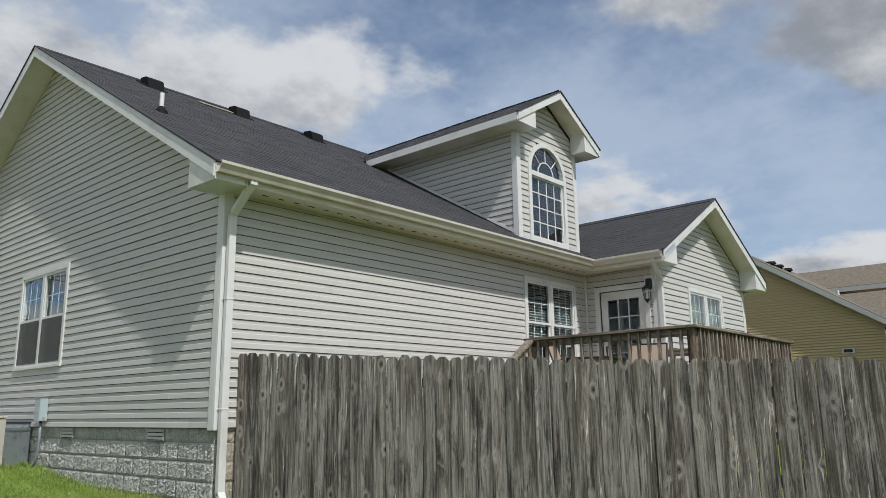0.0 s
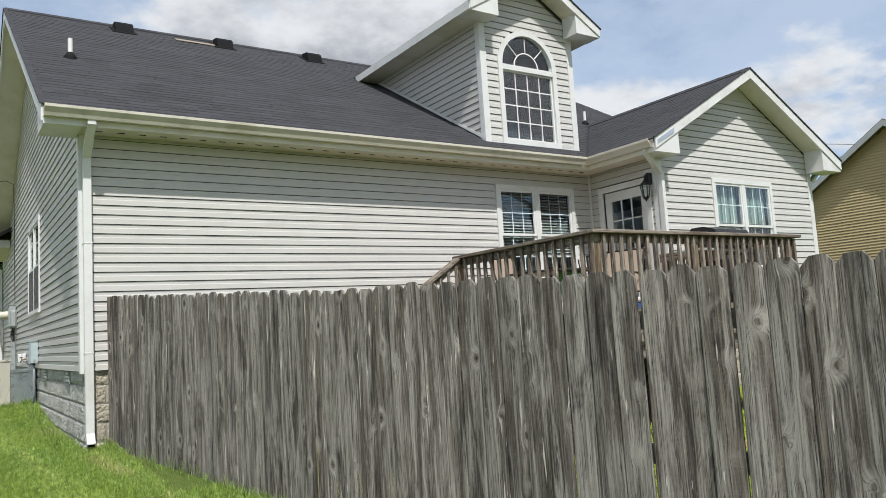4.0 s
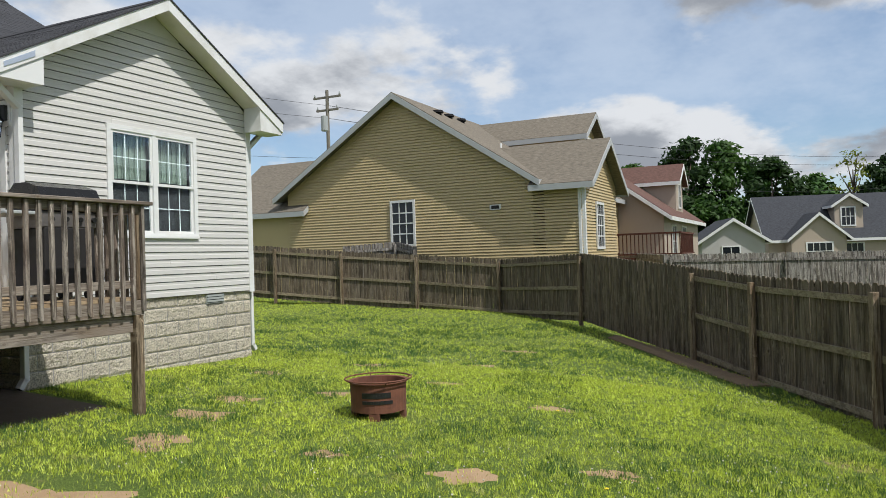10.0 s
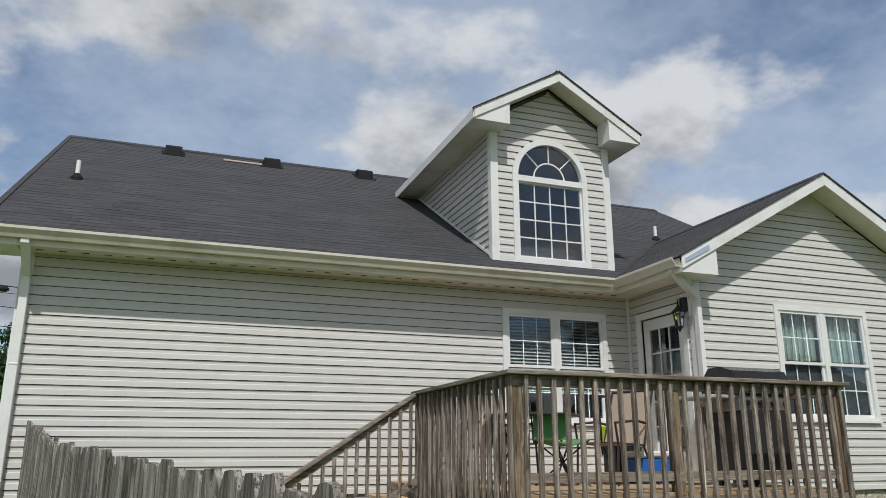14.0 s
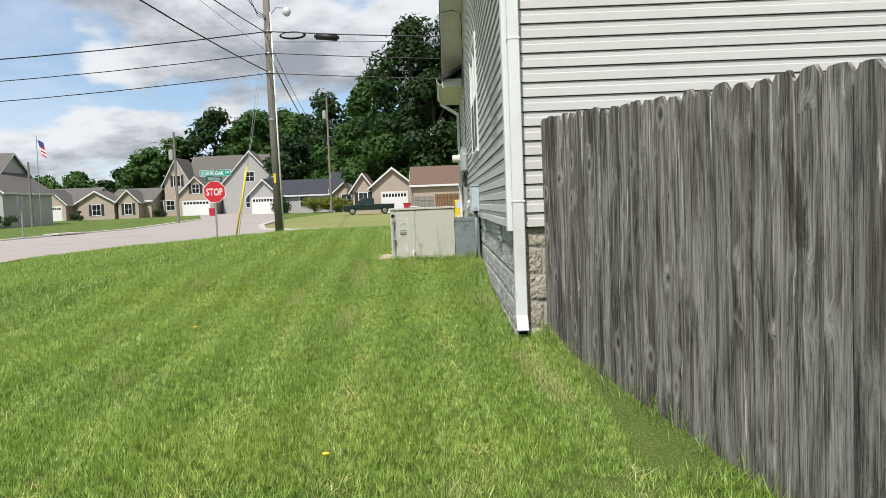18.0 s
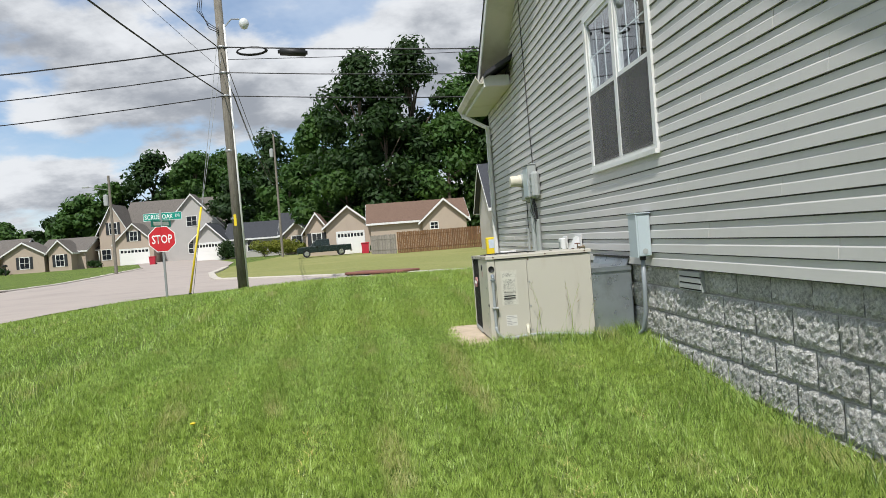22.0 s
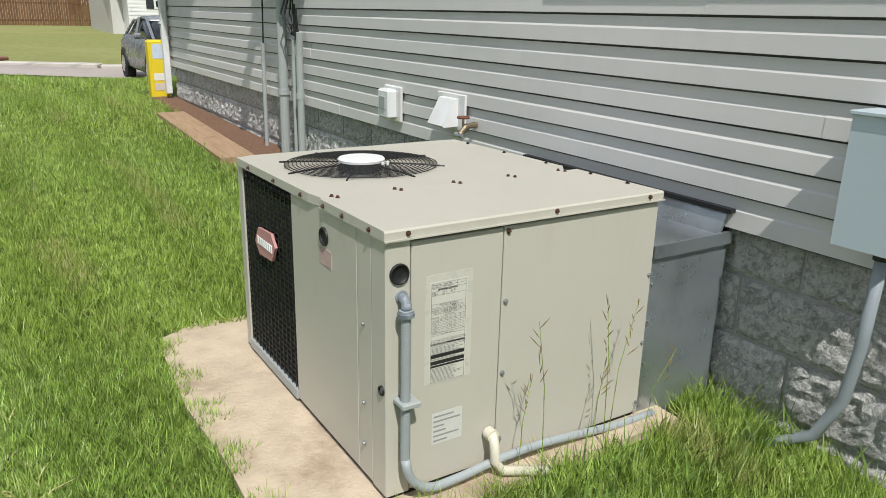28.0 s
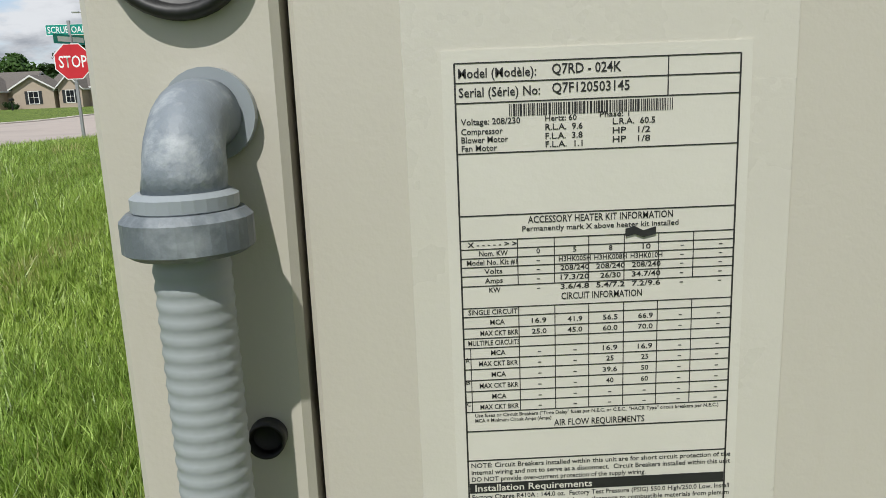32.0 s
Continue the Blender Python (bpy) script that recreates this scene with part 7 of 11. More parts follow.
part("motor_cap", lathe_bm([(0.076, 0.0), (0.078, 0.008), (0.073, 0.013), (0.0, 0.014)], (FCX, FCY, LZ1 + 0.012), 28), PIPE_WHITE, guard, "pale round motor cap")
for s in (-1, 1):
    part("clip", box_bm((FCX + 0.045 + s * 0.008 - 0.004, FCY - 0.086, LZ1 + 0.002), (FCX + 0.045 + s * 0.008 + 0.004, FCY - 0.076, LZ1 + 0.018)), PIPE_WHITE, guard)


def screw(x, y, z, n, mat=RUST_SCREW, r=0.0046):
    bm = bmesh.new()
    c, d = Vector((x, y, z)), Vector(n)
    tube(bm, [c, c + d * 0.0015], r * 1.5, 12)
    tube(bm, [c + d * 0.001, c + d * 0.006], r, 6)
    return part("screw", bm, mat, ac)


for x in (AX0 + 0.055, -0.74, -0.40):
    screw(x, AY0 - 0.008, LZ0 + 0.013, (0, -1, 0))
for y in (4.93, 5.08, 5.20, 5.36, 5.58, 5.82):
    screw(AX0 - 0.007, y, LZ0 + 0.012, (-1, 0, 0))
for x in (-1.205, -1.012, -0.815, -0.615, -0.415):
    screw(x, 5.237, LZ1, (0, 0, 1), RUST_SCREW, 0.0045)
    screw(x + 0.007, 5.212, LZ1 + 0.001, (0, 0, 1), RUST_SCREW, 0.0045)
for y in (4.98, 5.14, 5.36, 5.60, 5.84):
    screw(AX1 - 0.012, y, LZ1, (0, 0, 1), BLACK, 0.005)
for z in (0.925, 0.735, 0.53, 0.33):
    screw(SEAM2 + 0.012, AY0, z, (0, -1, 0), RUST_SCREW if z > 0.9 else STEEL, 0.005)
for z in (0.72, 0.50, 0.30):
    screw(AX1 - 0.010, AY0, z, (0, -1, 0), STEEL, 0.004)
for z in (0.70, 0.48, 0.36):
    screw(AX0, AY0 + 0.12, z, (-1, 0, 0), STEEL, 0.0045)


def grommet(c, n, r, name="grommet"):
    """A rubber plug: a rolled rim round a sunk black cup."""
    bm = bmesh.new()
    d = Vector(n)
    a = d.orthogonal().normalized()
    b = d.cross(a)
    rings = []
    for rr, h in ((r * 1.0, 0.0), (r * 1.0, 0.004), (r * 0.95, 0.0065), (r * 0.84, 0.006), (r * 0.80, 0.0015), (r * 0.78, 0.0008), (r * 0.2, 0.0004)):
        rings.append([bm.verts.new(Vector(c) + d * h + (a * math.cos(2 * math.pi * k / 40) + b * math.sin(2 * math.pi * k / 40)) * rr) for k in range(40)])
    for p, q in zip(rings, rings[1:]):
        for k in range(40):
            bm.faces.new((p[k], p[(k + 1) % 40], q[(k + 1) % 40], q[k]))
    bm.faces.new(rings[-1])
    bmesh.ops.recalc_face_normals(bm, faces=bm.faces)
    return part(name, bm, BLACK, ac, smooth=True)


grommet((-1.2026, AY0 - 0.0005, 0.863), (0, -1, 0), 0.0258)
grommet((-1.187, AY0 - 0.0005, 0.686), (0, -1, 0), 0.0072)
grommet((AX0 + 0.0008, AY0 + 0.355, 0.866), (-1, 0, 0), 0.026)
grommet((AX0 + 0.0008, AY0 + 0.02, 0.56), (-1, 0, 0), 0.013)
PINK = surface("pink_tag", (0.50, 0.36, 0.33), 0.35, 40)
part("tag", box_bm((AX0 - 0.0006, AY0 + 0.31, 0.785), (AX0 + 0.0008, AY0 + 0.39, 0.832)), PINK, ac, "small pink label")

# The top falls a little towards the back.
for ob in ac.children_recursive:
    for v in ob.data.vertices:
        if v.co.z > 0.9:
            v.co.z -= max(0.0, v.co.y - AY0) * 0.015

# Conduit: elbow fitting, nut, ribbed hose.
CHALK = surface("chalky_grey_plastic", (0.20, 0.23, 0.26), 0.35, 70, 0.55, 260, 0.25, 0.002, dirt=(0.50, 0.53, 0.55), dirt_scale=60)
CX, CZ = -1.1965, 0.806
wp = thing("power_conduit", "grey plastic flexible conduit with an elbow fitting", "conduit", (CX, AY0 - 0.03, 0.27))
bm = bmesh.new()
tube(bm, [(CX, AY0 - 0.0004, CZ), (CX, AY0 - 0.005, CZ)], 0.0160, 28)
part("flange", bm, PVC_GREY, wp)
elbow = [(CX, AY0 - 0.004, CZ)] + [(CX - 0.002, AY0 - 0.012 - 0.017 * math.sin(a), CZ - 0.017 * (1 - math.cos(a))) for a in [radians(q) for q in range(0, 91, 15)]] + [(CX - 0.003, AY0 - 0.029, CZ - 0.024)]
part("elbow", tube_bm(elbow, [0.0120] * 5 + [0.0124, 0.0127, 0.0129, 0.0132], 24), CHALK, wp, smooth=True)
for s in (-1, 1):
    part("seam_rib", tube_bm([(p[0] + 0.0108 * s * 0.75, p[1] - 0.004, p[2] + 0.004) for p in elbow[2:]], 0.0012, 6), PVC_GREY, wp)
part("collar", lathe_bm([(0.0150, -0.004), (0.0166, -0.0025), (0.0166, 0.0015), (0.0145, 0.003)], (CX - 0.003, AY0 - 0.029, CZ - 0.0255), 28), PVC_GREY, wp)
part("nut", lathe_bm([(0.0175, -0.0135), (0.0205, -0.0115), (0.0205, -0.002), (0.018, 0.0005)], (CX - 0.003, AY0 - 0.029, CZ - 0.029), 26), surface("dark_grey_plastic", (0.12, 0.14, 0.155), 0.3, 60, 0.5, 200, 0.2, 0.002, dirt=(0.34, 0.37, 0.39), dirt_scale=45), wp)
hose_pts = [(CX - 0.003, AY0 - 0.029, CZ - 0.041 - 0.00135 * i) for i in range(285)]
bend = [(CX - 0.003 + 0.10 * (1 - math.cos(a)), AY0 - 0.036, 0.375 - 0.10 * math.sin(a)) for a in [radians(q) for q in range(6, 91, 8)]]
tail = [(lerp(-1.09, -0.30, t), AY0 - 0.038 + 0.02 * t, 0.272 + 0.02 * math.sin(t * 5)) for t in [i / 12 for i in range(1, 13)]]
rr = [0.0121 + 0.00028 * math.sin(i * math.pi / 2) for i in range(len(hose_pts))]
part("hose", tube_bm(hose_pts, rr, 28), surface("pale_grey_hose", (0.30, 0.325, 0.33), 0.1, 14, 0.5), wp, smooth=True)
part("hose", tube_bm([hose_pts[-1]] + bend + tail, 0.0122, 14), surface("pale_grey_tail", (0.34, 0.37, 0.38), 0.1, 14, 0.5), wp, smooth=True)
part("clamp", box_bm((CX - 0.022, AY0 - 0.052, 0.53), (CX + 0.030, AY0 - 0.0005, 0.545), 0.003), METAL_GREY, wp)
cd_ = thing("drain_pipe", "cream plastic drain pipe out of the unit", "pipe", (-0.93, AY0 - 0.05, 0.27))
part("stub", tube_bm([(-0.93, AY0 - 0.0005, 0.365), (-0.93, AY0 - 0.03, 0.365), (-0.935, AY0 - 0.045, 0.345), (-0.935, AY0 - 0.048, 0.30), (-0.915, AY0 - 0.06, 0.272), (-0.80, AY0 - 0.11, 0.262)], 0.0135, 14), PVC_CREAM, cd_, smooth=True)
part("collar", tube_bm([(-0.93, AY0 - 0.006, 0.365), (-0.93, AY0 - 0.032, 0.365)], 0.018, 14), PVC_CREAM, cd_)

# ---- the rating plate ----
LU, LV, PX = -1.112, 0.8198, 0.0002094
plate = thing("rating_plate", "printed paper rating plate on the cabinet", "label", (-1.06, AY0, 0.69))


def lp(u, v, off=0.0):
    return Vector((LU + (u - 800) * PX * 0.972, AY0 + 0.002 - off, LV - (v - 107) * PX))


PAPER = surface("rating_paper", (0.585, 0.57, 0.50), 0.05, 20, 0.45, 300, 0.05)
INK = surface("black_print", (0.02, 0.02, 0.02), 0.1, 20, 0.5)
CLEAR = surface("plate_film", (0.555, 0.535, 0.465), 0.04, 20, 0.3, 300, 0.05)
a, b = lp(712, -8, 0.0002), lp(1392, 1390, 0.0006)
part("film", box_bm(a, b, 0.0002), CLEAR, plate)
a, b = lp(778, 86, 0.0006), lp(1312, 1380, 0.0011)
part("paper", box_bm(a, b), PAPER, plate)
INK_D0, INK_D1 = 0.00112, 0.0013


def rule(u0, v0, u1, v1, w=2.0):
    if abs(u1 - u0) > abs(v1 - v0):
        return lp(u0, v0 - w / 2, INK_D0), lp(u1, v0 + w / 2, INK_D1)
    return lp(u0 - w / 2, v0, INK_D0 + 0.00002), lp(u0 + w / 2, v1, INK_D1 + 0.00002)


def ruled_line(p, q):
    part("ruled_line", box_bm(p, q), INK, plate)


COLS = (808, 902, 968, 1030, 1094, 1156, 1219, 1292)
for v in (107, 139, 172, 256, 363, 762, 820, 1372):
    ruled_line(*rule(800, v, 1292, v))
ruled_line(*rule(1167, 107, 1167, 172))
for u in (800, 1292):
    ruled_line(*rule(u, 107, u, 1372, 3))
ROWS1, ROWS2 = (406, 422, 438, 454, 470, 488), (528, 544, 565, 584, 602, 622, 642, 663, 684, 704, 724)
for v in ROWS1:
    ruled_line(*rule(800, v, 1292, v, 1.6))
for v in ROWS2:
    ruled_line(*rule(800, v, 1292, v, 1.6))
for u in COLS[1:-1]:
    ruled_line(*rule(u, 406, u, 488, 1.6))
    ruled_line(*rule(u, 528, u, 724, 1.6))
ruled_line(*rule(812, 602, 812, 724, 1.4))
bm = bmesh.new()
u, r2 = 892.0, random.Random(4)
while u < 1178:
    w = r2.choice((1.4, 1.4, 2.6, 4.0))
    bx(bm, lp(u, 176, INK_D0), lp(u + w, 196, INK_D1))
    u += w + r2.choice((1.4, 1.6, 2.6))
tagged(part("barcode", bm, INK, plate), kind="stuff")
T = [("Model (Modèle):", 806, 936, 131, 15), ("Q7RD - 024K", 962, 1078, 129, 16), ("Serial (Série) No:", 806, 942, 162, 15), ("Q7F120503145", 962, 1092, 160, 16),
     ("Voltage: 208/230", 808, 908, 208, 10), ("Hertz: 60", 950, 1003, 206, 9), ("Phase: 1", 1042, 1092, 203, 9), ("Compressor", 808, 878, 224, 10), ("R.L.A.  9.6", 950, 1013, 221, 10), ("L.R.A.  60.5", 1064, 1136, 216, 10),
     ("Blower Motor", 808, 887, 238, 10), ("F.L.A.  3.8", 950, 1013, 236, 10), ("HP   1/2", 1064, 1128, 231, 10), ("Fan Motor", 808, 868, 252, 10), ("F.L.A.  1.1", 950, 1013, 250, 10), ("HP   1/8", 1064, 1128, 246, 10),
     ("ACCESSORY HEATER KIT INFORMATION", 918, 1170, 379, 12), ("Permanently mark X above heater kit installed", 908, 1180, 393, 9), ("X - - - - - > >", 812, 898, 418, 9),
     ("Nom. KW", 832, 882, 434, 9), ("Model No. Kit #1", 810, 898, 450, 9), ("Volts", 840, 872, 466, 9), ("Amps", 841, 872, 483, 9), ("KW", 848, 868, 500, 9),
     ("CIRCUIT INFORMATION", 975, 1118, 518, 12), ("SINGLE CIRCUIT", 810, 897, 540, 9), ("MCA", 848, 874, 559, 9), ("MAX CKT BKR", 830, 898, 579, 9), ("MULTIPLE CIRCUITS", 808, 900, 597, 9)]
for r_, (nm, cells) in enumerate((("", ("0", "5", "8", "10")), ("", ("", "H3HK005H", "H3HK008H", "H3HK010H")), ("", ("", "208/240", "208/240", "208/240")), ("", ("", "17.3/20", "26/30", "34.7/40")), ("", ("", "3.6/4.8", "5.4/7.2", "7.2/9.6")))):
    base = (434, 450, 466, 483, 500)[r_]
    for c_ in range(6):
        s = cells[c_] if c_ < 4 else "-"
        s = s or "-"
        u0, u1 = COLS[1 + c_], COLS[2 + c_]
        w = min(u1 - u0 - 6, 7.2 * len(s)) if len(s) > 1 else 6
        T.append((s, (u0 + u1 - w) / 2, (u0 + u1 + w) / 2, base - 1, 9 if s != "-" else 9))
rows = ((559, ("16.9", "41.9", "56.5", "66.9")), (579, ("25.0", "45.0", "60.0", "70.0")), (616, ("-", "-", "16.9", "16.9")), (636, ("-", "-", "25", "25")), (657, ("-", "-", "39.6", "50")), (678, ("-", "-", "40", "60")), (699, ("-", "-", "-", "-")), (719, ("-", "-", "-", "-")))
for i, (base, cells) in enumerate(rows):
    if i > 1:
        T.append(("MCA", 848, 874, base, 9) if i % 2 == 0 else ("MAX CKT BKR", 826, 896, base, 9))
    for c_ in range(6):
        s = cells[c_] if c_ < 4 else "-"
        u0, u1 = COLS[1 + c_], COLS[2 + c_]
        w = 6.6 * len(s) if s != "-" else 6
        T.append((s, (u0 + u1 - w) / 2, (u0 + u1 + w) / 2, base, 9))
T += [("A", 802, 809, 628, 8), ("B", 802, 809, 670, 8), ("C", 802, 809, 712, 8), ("Use fuses or Circuit Breakers (\"Time Delay\" fuses per N.E.C. or C.E.C., \"HACR Type\" circuit breakers per N.E.C.)", 816, 1262, 734, 6.5), ("MCA = Minimum Circuit Amps (Amps)", 816, 955, 744, 6.5), ("AIR FLOW REQUIREMENTS", 960, 1126, 757, 12),
      ("NOTE: Circuit Breakers installed within this unit are for short circuit protection of the", 806, 1288, 834, 9), ("internal wiring and not to serve as a disconnect.  Circuit Breakers installed within this unit", 806, 1288, 848, 9), ("DO NOT provide over-current protection of the supply wiring.", 806, 1130, 862, 9),
      ("Factory Charge R410A : 144.0 oz.  Factory Test Pressure (PSIG) 550.0 High/250.0 Low. Install", 806, 1288, 898, 9), ("units with electric heat at 0 in. minimum clearance to combustible materials from plenum", 806, 1288, 912, 9)]
items = [(s, u0, u1, -(v - 107), h) for s, u0, u1, v, h in T]
write_on(plate, items, lambda u, v: Vector((LU + (u - 800) * PX, AY0 + 0.002 - INK_D1, LV + v * PX)), INK)
bm = bmesh.new()
bx(bm, lp(802, 866, INK_D0), lp(1290, 886, INK_D1))
for v in (1005, 1090, 1150):
    bx(bm, lp(802, v, INK_D0), lp(1290, v + (50 if v < 1100 else 26), INK_D1))
part("black_band", bm, INK, plate)
write_on(plate, [("Installation Requirements", 812, 1030, -(882 - 107), 13)], lambda u, v: Vector((LU + (u - 800) * PX, AY0 + 0.002 - INK_D1 - 0.0001, LV + v * PX)), PAPER)
bm = bmesh.new()
for v in list(range(925, 1000, 14)) + list(range(1064, 1086, 12)) + [1146, 1188] + list(range(1205, 1365, 15)):
    bx(bm, lp(808, v, INK_D0), lp(808 + r2.uniform(300, 470), v + 5, INK_D1))
part("fine_print", bm, surface("grey_print", (0.16, 0.16, 0.15), 0.1), plate)
# The pen stroke over the installed heater kit.
bm = bmesh.new()
for i in range(5):
    tube(bm, [lp(1096, 398 + i * 2.6, 0.0014), lp(1112, 394 + i * 2.6, 0.0014), lp(1128, 402 + i * 2.2, 0.0014), lp(1150, 396 + i * 2.4, 0.0014)], 0.0005, 4)
part("pen_mark", bm, INK, plate)
old = thing("worn_sticker", "worn pale sticker on the cabinet front", "label", (-1.05, AY0, 0.42))
part("paper", box_bm((-1.105, AY0 + 0.0012, 0.375), (-1.012, AY0 + 0.0018, 0.465)), surface("worn_paper", (0.60, 0.59, 0.55), 0.1, 90), old)
bm = bmesh.new()
for i in range(6):
    bx(bm, (-1.10, AY0 + 0.0008, 0.382 + i * 0.014), (-1.10 + r2.uniform(0.03, 0.085), AY0 + 0.0013, 0.387 + i * 0.014))
part("fine_print", bm, surface("faded_print", (0.30, 0.30, 0.29), 0.1), old)

# ---- duct to the house ----
du = thing("duct", "galvanised steel duct between the unit and the wall", "duct", (-0.18, 5.2, 0.25))
part("body", box_bm((AX1 + 0.004, 4.875, 0.20), (-0.002, 5.75, 0.785), 0.003), GALV, du)
part("flange", box_bm((AX1 + 0.004, 4.860, 0.765), (-0.002, 4.873, 0.805)), GALV, du)
part("cover", prism_bm([(AX1 + 0.01, 0.793), (-0.05, 0.798), (-0.018, 0.875), (-0.012, 0.875), (-0.042, 0.79), (AX1 + 0.01, 0.7865)], "y", 4.875, 5.9), GALV, du)
part("edge_strip", box_bm((-0.040, 4.85, 0.868), (-0.016, 5.9, 0.882)), BLACK, du)
for z in (0.30, 0.42, 0.56, 0.68):
    bm = bmesh.new()
    disc(bm, (AX1 + 0.02, 4.874, z), (0, -1, 0), 0.004, 0.004, 8)
    part("screw", bm, STEEL, du)

# ---- on the gable wall ----
db = thing("disconnect_box", "pale grey electrical disconnect box on the siding", "electrical box", (-0.06, 4.35, 0.89))
part("box", box_bm((-0.122, 4.286, 0.897), (-0.018, 4.462, 1.222), 0.006), BOX_BLUE, db)
part("cover", prism_bm([(4.281, 0.890), (4.468, 0.890), (4.468, 1.226), (4.281, 1.226)], "x", -0.133, -0.123), BOX_BLUE, db)
part("hood", box_bm((-0.142, 4.274, 1.2265), (-0.018, 4.474, 1.237), 0.002), BOX_BLUE, db)
bm = bmesh.new()
disc(bm, (-0.07, 4.2855, 0.935), (0, -1, 0), 0.022, 0.004, 16)
part("knockout", bm, METAL_GREY, db)
cp = thing("conduit", "grey plastic conduit from the disconnect box", "conduit", (-0.05, 4.40, 0.2))
part("fitting", tube_bm([(-0.07, 4.36, 0.894), (-0.07, 4.36, 0.865)], 0.024, 12), BLACK, cp)
part("pipe", tube_bm([(-0.07, 4.36, 0.89), (-0.068, 4.37, 0.62), (-0.066, 4.39, 0.45), (-0.07, 4.45, 0.31), (-0.10, 4.56, 0.235), (-0.16, 4.70, 0.20)], 0.017, 12), PVC_GREY, cp, smooth=True)
wb = thing("wall_outlet", "white weatherproof outlet box on the siding", "outlet", (-0.03, 7.08, 0.87))
part("flange", box_bm((-0.032, 6.985, 0.87), (-0.017, 7.185, 1.065), 0.008), WHITE, wb)
part("cover", box_bm((-0.09, 7.02, 0.89), (-0.0325, 7.155, 1.048), 0.012), WHITE, wb)
part("flap", box_bm((-0.097, 7.055, 0.94), (-0.091, 7.12, 1.01), 0.003), METAL_GREY, wb)
dv = thing("dryer_vent", "white plastic dryer vent hood on the siding", "vent", (-0.05, 6.49, 0.92))
part("flange", box_bm((-0.03, 6.37, 0.91), (-0.017, 6.62, 1.08), 0.004), WHITE, dv)
part("hood", prism_bm([(-0.031, 1.06), (-0.052, 1.057), (-0.118, 0.935), (-0.110, 0.927), (-0.031, 0.93)], "y", 6.425, 6.565), WHITE, dv)
hb = thing("hose_bib", "brass garden hose tap on the wall", "tap", (-0.06, 6.29, 0.93))
part("body", tube_bm([(-0.018, 6.29, 0.955), (-0.075, 6.29, 0.95), (-0.105, 6.29, 0.915)], 0.014, 10), BRASS, hb)
part("wheel", tube_bm([(-0.09 + 0.025 * math.cos(q), 6.29 + 0.025 * math.sin(q), 0.992) for q in [2 * math.pi * i / 12 for i in range(13)]], 0.006, 6), RUST, hb)
part("stem", tube_bm([(-0.09, 6.29, 0.95), (-0.09, 6.29, 0.995)], 0.006, 6), BRASS, hb)
part("splitter", tube_bm([(-0.105, 6.26, 0.91), (-0.105, 6.33, 0.91)], 0.012, 8), CHROME, hb)

mt = thing("electric_meter", "grey electric meter box with conduits", "meter", (-0.06, 8.85, 0.4))
part("base_box", box_bm((-0.135, 8.46, 1.60), (-0.018, 8.80, 2.03), 0.008), METAL_GREY, mt)
part("cover", box_bm((-0.142, 8.475, 1.62), (-0.1355, 8.785, 1.985), 0.003), BOX_BLUE, mt)
part("rain_hood", box_bm((-0.150, 8.45, 2.031), (-0.018, 8.81, 2.045), 0.003), METAL_GREY, mt)
part("service_box", box_bm((-0.125, 8.255, 1.58), (-0.018, 8.452, 1.93), 0.035), METAL_GREY, mt)
for z in (1.66, 1.75, 1.84):
    part("cover_rib", box_bm((-0.132, 8.285, z), (-0.1255, 8.42, z + 0.012), 0.002), METAL_GREY, mt)
part("socket_box", box_bm((-0.105, 8.83, 1.58), (-0.018, 9.16, 1.98), 0.012), METAL_GREY, mt)
bm = bmesh.new()
tube(bm, [(-0.105, 9.0, 1.86), (-0.135, 9.0, 1.86)], 0.094, 28)
part("meter_ring", bm, METAL_GREY, mt)
bm = bmesh.new()
tube(bm, [(-0.135, 9.0, 1.86), (-0.17, 9.0, 1.86), (-0.172, 9.0, 1.86), (-0.26, 9.0, 1.86), (-0.285, 9.0, 1.86)], [0.086, 0.086, 0.078, 0.076, 0.064], 28)
part("meter_glass", bm, PVC_CREAM, mt, "cream round meter head")
for y, r, z1, z0 in ((8.68, 0.034, 1.60, 0.30), (8.36, 0.024, 1.30, 0.30), (8.47, 0.014, 1.25, 0.30), (9.10, 0.016, 1.20, 0.30)):
    part("riser", tube_bm([(-0.06, y - 0.02, z1), (-0.058, y, lerp(z1, z0, 0.15)), (-0.055, y + 0.02, z0)], r, 12), METAL_GREY, mt)
for y, r in ((8.69, 0.042), (8.37, 0.031)):
    part("coupling", tube_bm([(-0.057, y, 0.86), (-0.057, y, 0.90)], r, 12), METAL_GREY, mt)
for i in range(3):
    q0 = 8.42 + 0.03 * i
    part("cable", tube_bm([(-0.07, q0, 1.60), (-0.08 - 0.02 * i, q0 + 0.04, 1.42), (-0.07, q0 - 0.02, 1.28), (-0.06, q0 - 0.03, 1.45 + 0.03 * i), (-0.055, q0 - 0.05, 1.25)], 0.006, 6), WIRE, mt)
part("riser_cable", tube_bm([(-0.06, 9.08, 1.20), (-0.058, 9.07, 1.4), (-0.06, 9.05, 1.585)], 0.006, 6), WIRE, mt)
dc = thing("drop_cable", "thin black cable down the gable siding", "cable", (-0.025, 8.9, 2.02))
part("cable", tube_bm([(-0.40, 8.6, 4.55), (-0.18, 8.66, 4.60), (-0.035, 8.75, 4.55), (-0.024, 8.80, 4.2), (-0.024, 8.72, 3.0), (-0.024, 8.63, 2.03)], 0.006, 6), WIRE, dc)

